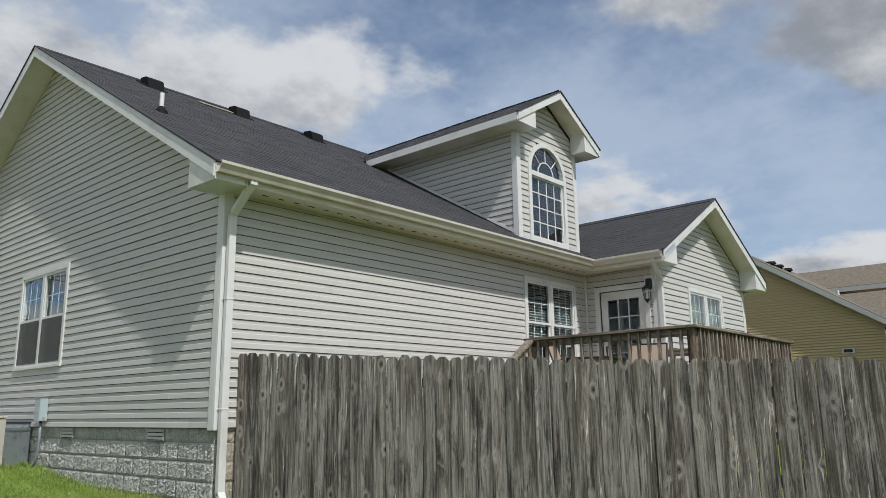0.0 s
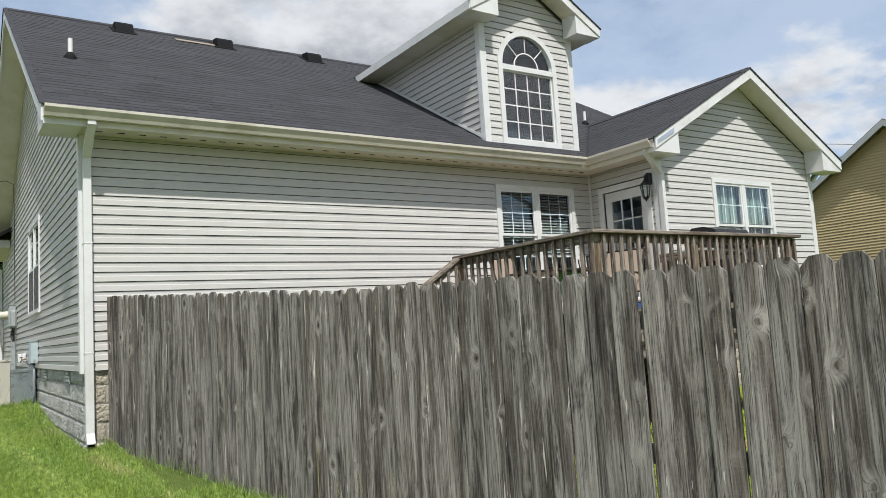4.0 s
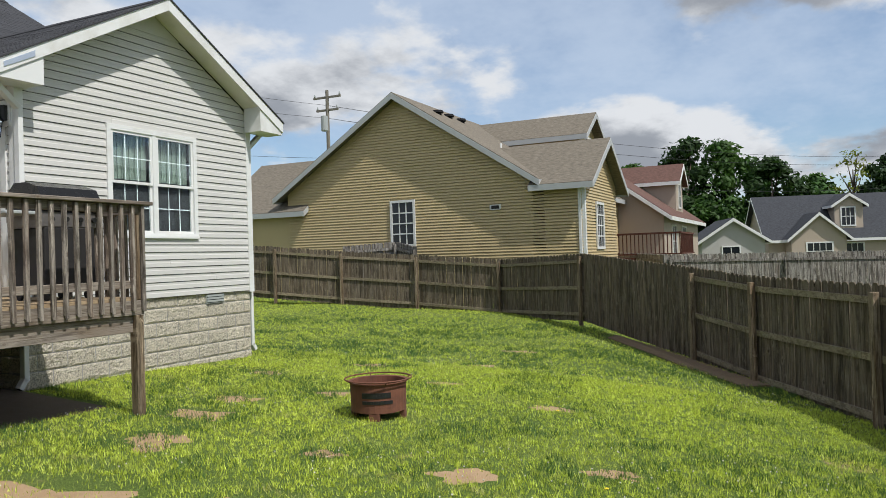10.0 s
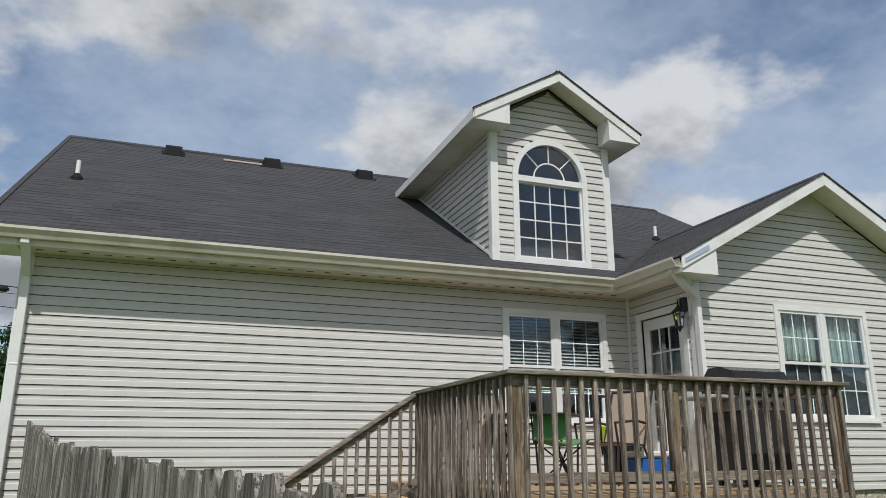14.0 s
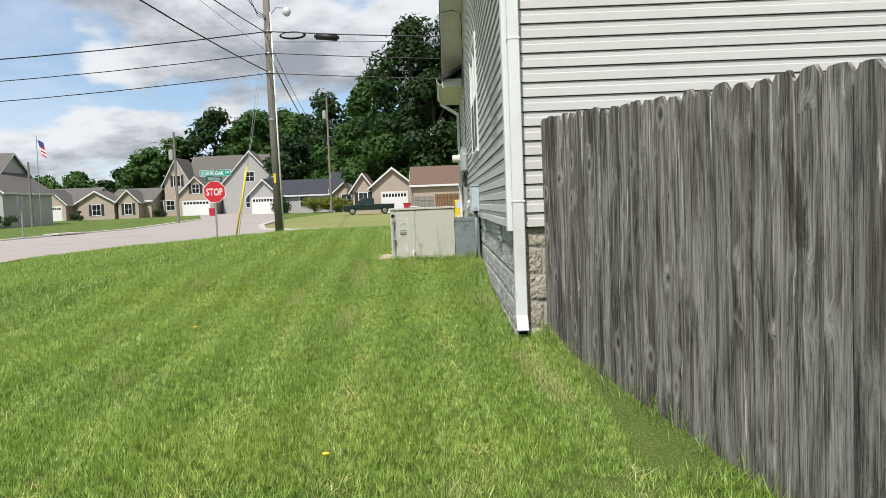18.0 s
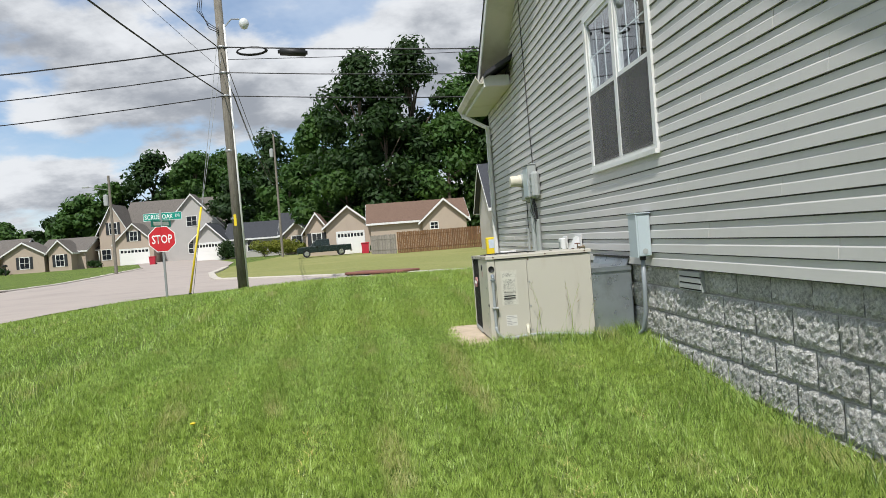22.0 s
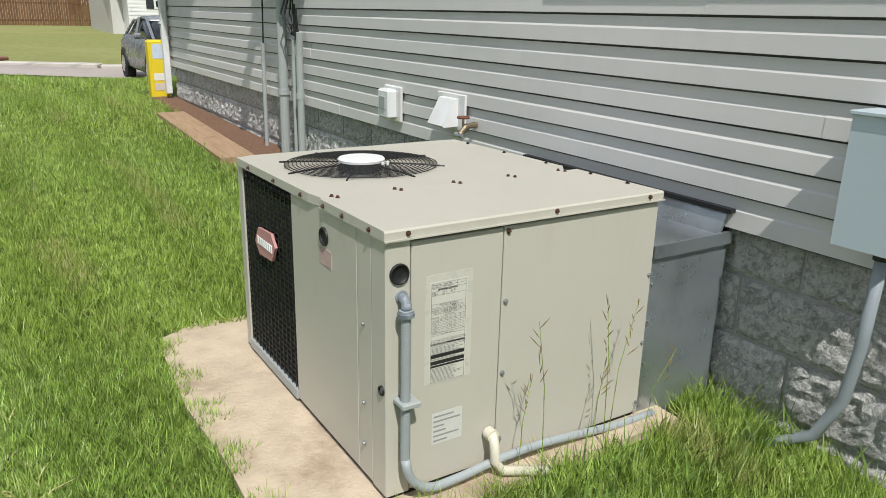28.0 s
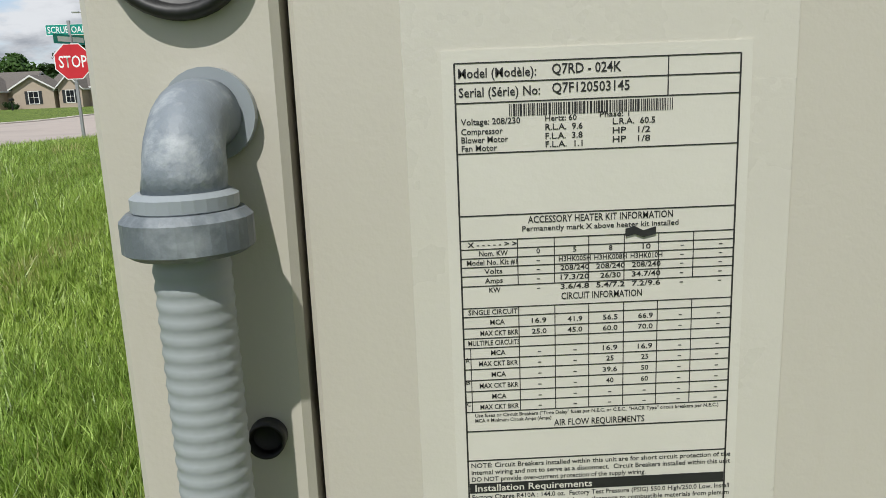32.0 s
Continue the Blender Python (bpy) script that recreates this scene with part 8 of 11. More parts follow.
# The plank, mulch and the yellow caddy at the front corner.
bm = bmesh.new()
prism(bm, [(-0.28, 8.7), (0.02, 8.7), (0.02, 12.4), (-0.28, 12.6)], "z", 0.30, 0.31)
for v in bm.verts:
    v.co.z = ground_at(v.co.x, v.co.y) + (0.02 if v.co.z > 0.305 else -0.1)
solo("mulch_bed", bm, MULCH, "strip of red mulch along the foundation", "mulch", kind="structure")
bm = bmesh.new()
prism(bm, [(8.66, ground_at(-0.4, 8.66) + 0.045), (10.9, ground_at(-0.4, 10.9) + 0.05), (10.9, ground_at(-0.4, 10.9)), (8.66, ground_at(-0.4, 8.66) - 0.005)], "x", -0.53, -0.28)
for v in bm.verts:
    v.co.x += (v.co.y - 9.7) * 0.02
solo("plank", bm, PLANK, "reddish wooden plank lying on the lawn edge", "plank")
YX, YY, YZ = -0.10, 12.55, ground_at(-0.10, 12.55)
yc = thing("yellow_caddy", "tall yellow plastic caddy with faded stickers", "caddy", (YX, YY, YZ))
part("body", box_bm((YX - 0.12, YY - 0.07, YZ), (YX + 0.10, YY + 0.10, YZ + 0.64), 0.02), YELLOW, yc)
for z, c in ((0.44, (0.55, 0.62, 0.72)), (0.20, (0.75, 0.72, 0.62)), (0.09, (0.60, 0.52, 0.45))):
    part("sticker", box_bm((YX - 0.08, YY - 0.0725, YZ + z), (YX + 0.06, YY - 0.0705, YZ + z + (0.16 if z > 0.3 else 0.08))), surface("faded_sticker", c, 0.2, 25), yc)

# ---- streets ----
def road_strip(name, rows, lift, material, label, category, thick=0.0):
    """A ribbon between left and right edge points, laid on the ground."""
    bm = bmesh.new()
    prev = None
    for (ax, ay), (bx_, by) in rows:
        line = []
        for k in range(9):
            x, y = lerp(ax, bx_, k / 8), lerp(ay, by, k / 8)
            line.append(bm.verts.new((x, y, ground_at(x, y) + lift + 0.03 * (1 - (k / 4 - 1) ** 2))))
        if prev:
            for k in range(8):
                bm.faces.new((prev[k], prev[k + 1], line[k + 1], line[k]))
        prev = line
    bmesh.ops.recalc_face_normals(bm, faces=bm.faces)
    return solo(name, bm, material, label, category, kind="structure", smooth=True)


def fine(rows, n=6):
    out = []
    for (a, b), (c, d) in zip(rows, rows[1:]):
        out += [((lerp(a[0], c[0], k / n), lerp(a[1], c[1], k / n)), (lerp(b[0], d[0], k / n), lerp(b[1], d[1], k / n))) for k in range(n)]
    return out + [rows[-1]]


road_strip("road", fine([((-30, -60), (-19, -60)), ((-23, -20), (-12.5, -20)), ((-21.8, 8), (-9.9, 8)), ((-22.6, 13), (-10.3, 13)), ((-23.4, 18), (-10.6, 18)), ((-24.2, 24), (-9.7, 23.0)), ((-24.8, 30), (-7.4, 25.2)), ((-24.8, 37), (-10.4, 36.5)), ((-23.9, 50), (-13.5, 48)), ((-25.4, 62), (-15.2, 61)), ((-28, 80), (-18, 78)), ((-36, 104), (-26, 102)), ((-52, 140), (-42, 140))]), 0.06, ROAD, "pale worn asphalt street past the houses", "road")
road_strip("road_2", fine([((-10.0, 23.6), (-10.4, 36.4)), ((-8.0, 24.85), (-8.2, 34.3)), ((-6.2, 25.0), (-5.4, 31.5)), ((-3.4, 24.5), (-2.2, 28.4)), ((0.9, 23.1), (1.2, 26.1)), ((6, 22.2), (6.2, 25.4)), ((30, 20.5), (30, 27)), ((90, 18), (90, 26))]), 0.052, ROAD, "pale asphalt side street in front of the house", "road")

FAR_LAWN = surface("dry_mown_lawn", (0.235, 0.245, 0.085), 0.42, 4.0, 0.95, 30, 0.6, 0.03, spec=0.15, dirt=(0.33, 0.31, 0.13), dirt_scale=0.12)
road_strip("lawn_2", fine([((1.2, 26.4), (70, 28.0)), ((-3.6, 29.9), (70, 31)), ((-8.8, 35), (70, 36)), ((-11.3, 40), (70, 41)), ((-13.4, 48.2), (70, 49)), ((-15.1, 61), (70, 62)), ((-15.4, 72), (70, 74)), ((-14.5, 90), (70, 92))], 4), 0.02, FAR_LAWN, "pale dry mown corner lawn across the street", "lawn")


def kerb_line(pts, label, cut=None):
    """Pale concrete kerb blocks set end to end."""
    kerb = thing("kerb", label, "kerb", (pts[0][0], pts[0][1], ground_at(*pts[0])), kind="structure")
    for (a, b) in zip(pts, pts[1:]):
        d = Vector((b[0] - a[0], b[1] - a[1], 0))
        n = max(1, round(d.length / 3.0))
        for k in range(n):
            p, q = Vector((*a, 0)) + d * (k / n), Vector((*a, 0)) + d * ((k + 1) / n)
            c = (p + q) / 2
            if cut and (c - Vector((*cut, 0))).length < 1.7:
                continue
            m = Matrix.Translation((c.x, c.y, ground_at(c.x, c.y))) @ Matrix.Rotation(math.atan2(d.y, d.x), 4, "Z")
            part("kerb_stone", box_bm((-(q - p).length / 2 + 0.01, -0.2, -0.1), ((q - p).length / 2 - 0.01, 0.2, 0.14), 0.03, m), KERB, kerb)
    return kerb


kerb_line([(30, 27.2), (6.2, 25.55), (1.2, 26.25), (-1.3, 27.75), (-3.7, 29.85), (-6.2, 32.45), (-9.0, 35.1), (-10.6, 36.9), (-11.5, 40), (-13.5, 48.2), (-15.2, 61)], "pale concrete kerb round the corner lawn", (-2.5, 28.8))
kerb_line([(-21.7, 8), (-23.3, 18), (-24.1, 24), (-24.7, 30), (-24.8, 37), (-23.9, 50), (-25.4, 62), (-28, 80)], "pale concrete kerb beside the far lawn", (-23.2, 41.4))
for cx, cy, turn, mat, label, ln in ((-2.5, 28.8, -41, surface("rusty_inlet", (0.20, 0.085, 0.06), 0.3, 8, 0.8), "rusty red storm drain inlet in the kerb", 3.1), (-24.3, 42.0, 80, KERB, "concrete storm drain inlet with a dark slot", 2.6)):
    z = ground_at(cx, cy)
    m = Matrix.Translation((cx, cy, z)) @ Matrix.Rotation(radians(turn), 4, "Z")
    g = thing("storm_drain", label, "storm drain", (cx, cy, z))
    part("lid", box_bm((-ln / 2, -0.35, 0.10), (ln / 2, 0.75, 0.20), 0.03, m), mat, g)
    part("slot", box_bm((-ln / 2 + 0.1, -0.28, -0.05), (ln / 2 - 0.1, 0.6, 0.098), 0, m), BLACK, g, "dark open throat")
    for k in (-1, 0, 1):
        part("rib", box_bm((k * ln * 0.33 - 0.05, -0.34, -0.05), (k * ln * 0.33 + 0.05, -0.285, 0.099), 0, m), mat, g)

# ---- houses round about ----
DULL = surface("dull_trim", (0.42, 0.43, 0.43), 0.08, 3, 0.5)
SHUTTER = surface("dark_shutter", (0.025, 0.027, 0.03), 0.1, 8, 0.5)
DOOR_WHITE = surface("garage_door_white", (0.78, 0.77, 0.74), 0.03, 3, 0.45)


class Lot:
    """One house; its pieces are drawn in a frame whose front looks to -y."""

    def __init__(self, label, x, y, z, turn=0.0, name="house"):
        self.m = Matrix.Translation((x, y, z)) @ Matrix.Rotation(radians(turn), 4, "Z")
        self.h = thing(name, label, "house", (x, y, z))

    def add(self, name, bm, material, parent=None, label=""):
        bm.transform(self.m)
        return part(name, bm, material, parent or self.h, label)

    def block(self, x0, x1, y0, y1, z0, ze, ridge, axis, wall, roof, over=0.4, trim=WHITE, t=0.14):
        """Walls with gables, a two-slope roof, its rake and eave boards."""
        a0, a1, b0, b1 = (y0, y1, x0, x1) if axis == "x" else (x0, x1, y0, y1)
        mid = (a0 + a1) / 2
        s = (ridge - ze) / (mid - a0)
        self.add("wall", prism_bm([(a0, z0), (a0, ze), (mid, ridge - 0.02), (a1, ze), (a1, z0)], axis, b0, b1), wall)
        lo = ze - over * s
        rf = self.add("roof", prism_bm([(a0 - over, lo), (a0 - over, lo + t), (mid, ridge + t), (a1 + over, lo + t), (a1 + over, lo), (mid, ridge)], axis, b0 - over, b1 + over), roof)
        for c, d in ((b0 - over - 0.025, b0 - over), (b1 + over, b1 + over + 0.025)):
            for e, k in ((a0 - over, mid), (a1 + over, mid)):
                self.add("rake_board", prism_bm([(e, lo - 0.1), (e, lo + t - 0.03), (k, ridge + t - 0.03), (k, ridge - 0.12)], axis, c, d), trim, rf)
        for e in (a0 - over - 0.025, a1 + over):
            p, q = ((b0 - over, e, lo - 0.08), (b1 + over, e + 0.025, lo + t - 0.02)) if axis == "x" else ((e, b0 - over, lo - 0.08), (e + 0.025, b1 + over, lo + t - 0.02))
            self.add("fascia", box_bm(p, q), trim, rf)
        return rf

    def win(self, x0, x1, z0, z1, y, shutters=False, side=None, cols=2, rows=2, arch=False):
        """A sash window in a wall facing -y at y, or, with side, facing -x at that x (x0, x1 then run along y)."""
        put = (lambda u, d, z: (u, y - d, z)) if side is None else (lambda u, d, z: (side - d, u, z))
        w = self.add("window", box_bm(put(x0, -0.03, z0), put(x1, 0.012, z1)), DARK_GLASS, None, "white sash window")
        fr = bmesh.new()
        for a, b, c, d in ((x0 - 0.09, x1 + 0.09, z0 - 0.09, z0), (x0 - 0.09, x1 + 0.09, z1, z1 + 0.09), (x0 - 0.09, x0, z0, z1), (x1, x1 + 0.09, z0, z1)):
            bx(fr, put(a, 0.0, c), put(b, 0.05, d))
        self.add("frame", fr, WHITE, w)
        for k in range(1, cols):
            u = lerp(x0, x1, k / cols)
            self.add("muntin", box_bm(put(u - 0.02, 0.013, z0), put(u + 0.02, 0.025, z1)), WHITE, w)
        for k in range(1, rows):
            v = lerp(z0, z1, k / rows)
            self.add("muntin", box_bm(put(x0, 0.026, v - 0.022), put(x1, 0.034, v + 0.022)), WHITE, w)
        if shutters:
            for a, b in ((x0 - 0.5, x0 - 0.11), (x1 + 0.11, x1 + 0.5)):
                sh = self.add("shutter", box_bm(put(a, 0.0, z0 - 0.08), put(b, 0.045, z1 + 0.08)), SHUTTER)
                for k in range(2):
                    c, d = lerp(z0, z1, k / 2) + 0.03, lerp(z0, z1, (k + 1) / 2) - 0.03
                    self.add("louvre", box_bm(put(a + 0.06, 0.046, c), put(b - 0.06, 0.054, d)), SHUTTER, sh)
        return w

    def garage(self, x0, x1, z0, z1, y):
        g = self.add("garage_door", box_bm((x0, y - 0.03, z0), (x1, y + 0.03, z1)), DOOR_WHITE, None, "white panelled garage door")
        for a, b, c, d in ((x0 - 0.14, x0, z0, z1), (x1, x1 + 0.14, z0, z1), (x0 - 0.14, x1 + 0.14, z1, z1 + 0.16)):
            self.add("door_trim", box_bm((a, y - 0.05, c), (b, y + 0.02, d)), WHITE, g)
        hgt = (z1 - z0) / 4
        for r in range(4):
            for c in range(8):
                u0, u1 = lerp(x0, x1, (c + 0.14) / 8), lerp(x0, x1, (c + 0.86) / 8)
                v0, v1 = z0 + (r + 0.18) * hgt, z0 + (r + 0.82) * hgt
                if r == 3:
                    self.add("pane", box_bm((u0, y - 0.036, v0), (u1, y - 0.029, v1)), DARK_GLASS, g)
                else:
                    self.add("panel", box_bm((u0, y - 0.042, v0), (u1, y - 0.029, v1)), DOOR_WHITE, g)
        return g

    def door(self, x, z0, y, mat=SHUTTER):
        d = self.add("door", box_bm((x, y - 0.03, z0), (x + 0.92, y + 0.03, z0 + 2.05)), mat)
        for a, b in ((x - 0.12, x), (x + 0.92, x + 1.04)):
            self.add("door_trim", box_bm((a, y - 0.05, z0), (b, y + 0.02, z0 + 2.15)), WHITE, d)

    def posts(self, places, z0, z1, r=0.08):
        for x, y in places:
            self.add("porch_post", box_bm((x - r, y - r, z0), (x + r, y + r, z1)), WHITE)

    def vents(self, places):
        for x, y, z in places:
            self.add("roof_vent", lathe_bm([(0.16, -0.25), (0.16, 0.05), (0.24, 0.06), (0.2, 0.16), (0.02, 0.18)], (x, y, z), 10), BLACK_VENT)


def gz(x, y):
    return ground_at(x, y) - 0.1


# The brown-roofed ranch house across the side street, with its garage gable.
L = Lot("beige ranch house with a brown shingle roof and white garage", 0, 0, 0)
L.block(-8.1, -3.6, 75.5, 82, gz(-6, 76), 3.15, 5.0, "y", SIDING_PINK, ROOF_BROWN)
L.block(-3.6, 6.0, 74.2, 82.6, gz(0, 75), 3.1, 5.05, "x", SIDING_PINK, ROOF_BROWN)
L.block(1.6, 6.0, 73.6, 76, gz(3, 75), 3.0, 4.95, "y", SIDING_PINK, ROOF_BROWN)
L.block(-10.4, -8.1, 77.4, 83, gz(-9, 78), 3.0, 4.6, "y", SIDING_PINK, ROOF_BROWN)
L.garage(-7.0, -4.4, 0.2, 2.35, 75.5)
L.win(-9.7, -8.8, 1.0, 2.5, 77.4, True)
L.win(2.4, 3.1, 2.1, 2.7, 73.6, False)
L.vents([(-0.5, 79.4, 4.9), (2.5, 79.4, 4.9)])
# The dark-roofed house further down the street.
L = Lot("grey ranch house with a long dark shingle roof", 0, 0, 0)
L.block(-26.4, -22.6, 95.6, 102, gz(-24, 96), 3.2, 5.1, "y", SIDING_GREY, ROOF_DARK)
L.block(-22.6, -15.0, 97.6, 105, gz(-18, 97), 3.0, 5.0, "x", SIDING_GREY, ROOF_DARK)
L.block(-15.6, -8.6, 97.0, 106, gz(-12, 97), 3.1, 5.9, "x", SIDING_GREY, ROOF_DARK)
L.block(-15.0, -11.8, 95.4, 98, gz(-14, 96), 3.1, 4.5, "y", SIDING_PINK, ROOF_DARK)
L.garage(-26.0, -23.0, 0.45, 2.6, 95.6)
L.win(-14.0, -12.8, 1.3, 2.7, 95.4)
L.win(-20.0, -18.8, 1.3, 2.7, 97.6)
# The two-storey house at the bend.
L = Lot("two-storey grey house with steep gables and white trim", 0, 0, 0)
L.block(-40.5, -26.0, 113, 123, gz(-33, 114), 5.6, 10.0, "x", SIDING_GREY, ROOF_GREY)
L.block(-34.5, -25.8, 111.5, 114, gz(-30, 112), 5.4, 10.2, "y", SIDING_GREY, ROOF_GREY)
L.block(-43.2, -39.2, 110.5, 116, gz(-41, 111), 5.8, 9.4, "y", SIDING_PINK, ROOF_GREY)
L.block(-40.4, -35.2, 108.6, 113, gz(-38, 109), 3.9, 6.4, "y", SIDING_PINK, ROOF_GREY)
L.garage(-39.8, -35.9, 0.6, 2.75, 108.6)
L.win(-41.7, -40.7, 5.2, 6.8, 110.5, True)
L.win(-38.3, -37.3, 4.0, 5.3, 108.6, True)
L.win(-31.0, -29.6, 5.6, 7.0, 111.5)
L.win(-31.0, -29.6, 1.6, 3.0, 111.5)
L.win(-43.0, -41.8, 1.6, 3.0, 110.5)
L.block(-45.8, -43.2, 111.5, 116, 2.9, 3.2, 4.0, "x", SIDING_PINK, ROOF_GREY)
L.posts([(-45.5, 111.7), (-44.4, 111.7), (-43.4, 110.4)], gz(-44, 111), 2.95)
# The row of tan ranch houses on the far side of the street.
for x0, x1, gx, gw, zt, wall, label in ((-50.4, -44.2, -51.4, 2.6, 5.0, SIDING_PINK, "beige ranch house with paired porch gables"), (-62.5, -53.5, -57.9, 2.0, 5.4, SIDING_PINK, "beige ranch house with a small garage gable"), (-72.5, -64.5, -66.0, 1.8, 5.4, SIDING_TAN, "tan ranch house with a grey-brown roof")):
    L = Lot(label, 0, 0, 0)
    g = gz(gx, 106)
    L.block(x0, x1, 107.5, 116, g, 3.2, zt, "x", wall, ROOF_GREY)
    L.block(gx - gw, gx + gw, 105.2, 109, g, 3.2, zt - 0.3, "y", wall, ROOF_GREY)
    if gx == -57.9:
        L.garage(gx - 1.3, gx + 1.3, 0.5, 2.6, 105.2)
        L.win(-61.4, -60.4, 1.4, 2.8, 107.5)
    elif gx == -51.4:
        L.block(-48.3, -45.3, 105.4, 109, g, 3.2, 4.7, "y", wall, ROOF_GREY)
        L.win(gx - 0.6, gx + 0.6, 1.2, 2.7, 105.2, True)
        L.win(-47.3, -46.3, 1.2, 2.7, 105.4, True)
        L.door(-49.4, 0.5, 107.5)
    else:
        L.win(gx - 0.6, gx + 0.6, 1.2, 2.7, 105.2, True)
L = Lot("grey two-storey house at the street's far end", 0, 0, 0)
L.block(-53.4, -46.9, 74, 84, gz(-50, 75), 4.1, 6.3, "y", SIDING_GREY, ROOF_GREY)
L.block(-62, -50.2, 76, 88, gz(-56, 77), 4.1, 8.6, "x", SIDING_GREY, ROOF_GREY)
L.win(-50.7, -49.4, 1.5, 3.1, 74, True)
L = Lot("pale blue-white house behind the ranch houses", 0, 0, 0)
L.block(-66, -61, 101, 108, gz(-63, 101), 3.4, 5.6, "x", WHITE, ROOF_GREY)
L.win(-64.6, -63.6, 1.4, 2.8, 101)
# The white house across the side street.
L = Lot("white sided house with a dark roof and black shutters", 0, 0, 0)
L.block(5.4, 16, 50.0, 58, gz(8, 50), 3.1, 6.2, "x", SIDING, ROOF_DARK)
L.block(6.0, 10.6, 48.4, 52, gz(8, 49), 3.0, 4.75, "y", WHITE, ROOF_DARK)
L.win(7.45, 8.45, 1.4, 2.85, 48.4, True, cols=3, rows=4)
siding(L.h, (0, 48.4, 0), (1, 0, 0), (0, -1, 0), gz(8, 49) + 0.35, 4.55, lambda z: (6.02 + max(0.0, (z - 3.0) / 0.76), 10.58 - max(0.0, (z - 3.0) / 0.76)), [(6.94, 8.96, 1.30, 2.95)], WHITE, h=0.2, joint=9.0, groove=0.02)
L.block(11.2, 13.6, 49.6, 53, 3.4, 5.0, 6.0, "y", WHITE, ROOF_DARK, 0.25)
L.win(12.0, 12.8, 4.0, 4.9, 49.6)

# The tan neighbour, the same model house turned about, with courses of siding near the camera.
L = Lot("tan vinyl-sided neighbour house with a weathered roof", 26.8, -1.15, -0.5)
TX, TY0, TY1, TRY, TZ, TR = 26.8, -1.15, 9.2, 4.02, 3.95, 7.30
ts = (TR - TZ) / (TRY - TY0)


def tan_span(z):
    d = max(0.0, (z - TZ) / ts)
    return TY0 + d + 0.04 - (1.85 if z < 3.70 else 0.0), TY1 - d - 0.04


L.m = Matrix.Identity(4)
L.block(TX + 0.004, 42.0, TY0, TY1, -0.6, TZ, TR, "x", SIDING_TAN, ROOF_TAN, 0.42, DULL)
siding(L.h, (TX - 0.022, 0, 0), (0, 1, 0), (-1, 0, 0), 0.6, 7.2, tan_span, [(3.36, 4.42, 1.68, 3.42)], SIDING_TAN, 0.1066, groove=0.034)
L.block(TX + 0.03, 31.5, -3.0, -1.62, -0.6, 3.75, 5.25, "y", SIDING_TAN, ROOF_TAN, 0.42, DULL)
L.block(TX + 0.05, 31.45, -1.2, 2.0, 1.0, 3.765, 5.25, "y", SIDING_TAN, ROOF_TAN, 0.0, DULL)
siding(L.h, (0, -3.022, 0), (1, 0, 0), (0, -1, 0), 0.6, 5.05, lambda z: (TX + 0.12 + max(0, (z - 3.75) / 0.66), 31.45 - max(0, (z - 3.75) / 0.66)), [(28.2, 29.3, 1.35, 3.05)], SIDING_TAN, 0.1066, groove=0.034)
L.add("corner_post", box_bm((TX - 0.03, -3.05, 0.3), (TX + 0.12, -2.93, 3.7)), WHITE)
L.add("downspout", box_bm((TX - 0.07, -2.92, 0.1), (TX - 0.005, -2.82, 3.6), 0.01), WHITE)
L.win(3.45, 4.33, 1.77, 3.33, 0, False, TX - 0.036, 3, 4)
L.win(28.3, 29.2, 1.45, 2.95, -3.036, False, None, 3, 4)
L.block(32.6, 35.2, -1.35, 4.4, 3.6, 6.25, 7.1, "y", SIDING_TAN, ROOF_TAN, 0.42, DULL)
L.win(33.5, 34.3, 5.0, 6.1, -1.35)
vent = L.add("wall_vent", box_bm((TX - 0.09, -0.05, 2.86), (TX - 0.03, 0.36, 3.04)), WHITE)
L.add("grille", box_bm((TX - 0.094, 0.0, 2.89), (TX - 0.0905, 0.31, 3.01)), BLACK, vent)
L.vents([(28.6, 3.2, 6.85), (29.6, 3.2, 6.85), (30.8, 3.2, 6.85)])
L.add("vent_pipe", tube_bm([(29.4, 0.9, 5.0), (29.4, 0.9, 5.6)], 0.045), PIPE_WHITE)
# Its front wing, lower, past the gable.
L.block(TX + 0.04, 33, 8.6, 12.6, -0.4, 3.4, 5.6, "y", SIDING_TAN, ROOF_TAN, 0.4, DULL)
BROWN_STAIN = wood_mat("stained_deck", (0.13, 0.05, 0.032), (0.05, 0.02, 0.015), (0.09, 0.035, 0.024), 0.3, 0.1)
dk = thing("neighbour_deck", "brown stained deck with upright balusters", "deck", (36.5, -3, -0.6))
part("deck_floor", box_bm((34.6, -5.0, 0.78), (38.6, -1.2, 0.95)), BROWN_STAIN, dk)
part("skirt", box_bm((34.62, -4.98, -0.6), (34.68, -1.2, 0.776)), BROWN_STAIN, dk)
part("skirt", box_bm((34.69, -4.98, -0.6), (38.6, -4.93, 0.776)), BROWN_STAIN, dk)
for a, b in (((34.6, -5.0), (34.7, -1.2)), ((34.72, -5.0), (38.6, -4.92))):
    part("top_rail", box_bm((*a, 1.93), (*b, 2.01)), BROWN_STAIN, dk)
    part("low_rail", box_bm((*a, 1.06), (*b, 1.12)), BROWN_STAIN, dk)
for k in range(22):
    part("baluster", box_bm((34.63, -4.95 + k * 0.17, 1.121), (34.67, -4.91 + k * 0.17, 1.929)), BROWN_STAIN, dk)
    part("baluster", box_bm((34.78 + k * 0.17, -4.98, 1.121), (34.82 + k * 0.17, -4.94, 1.929)), BROWN_STAIN, dk)
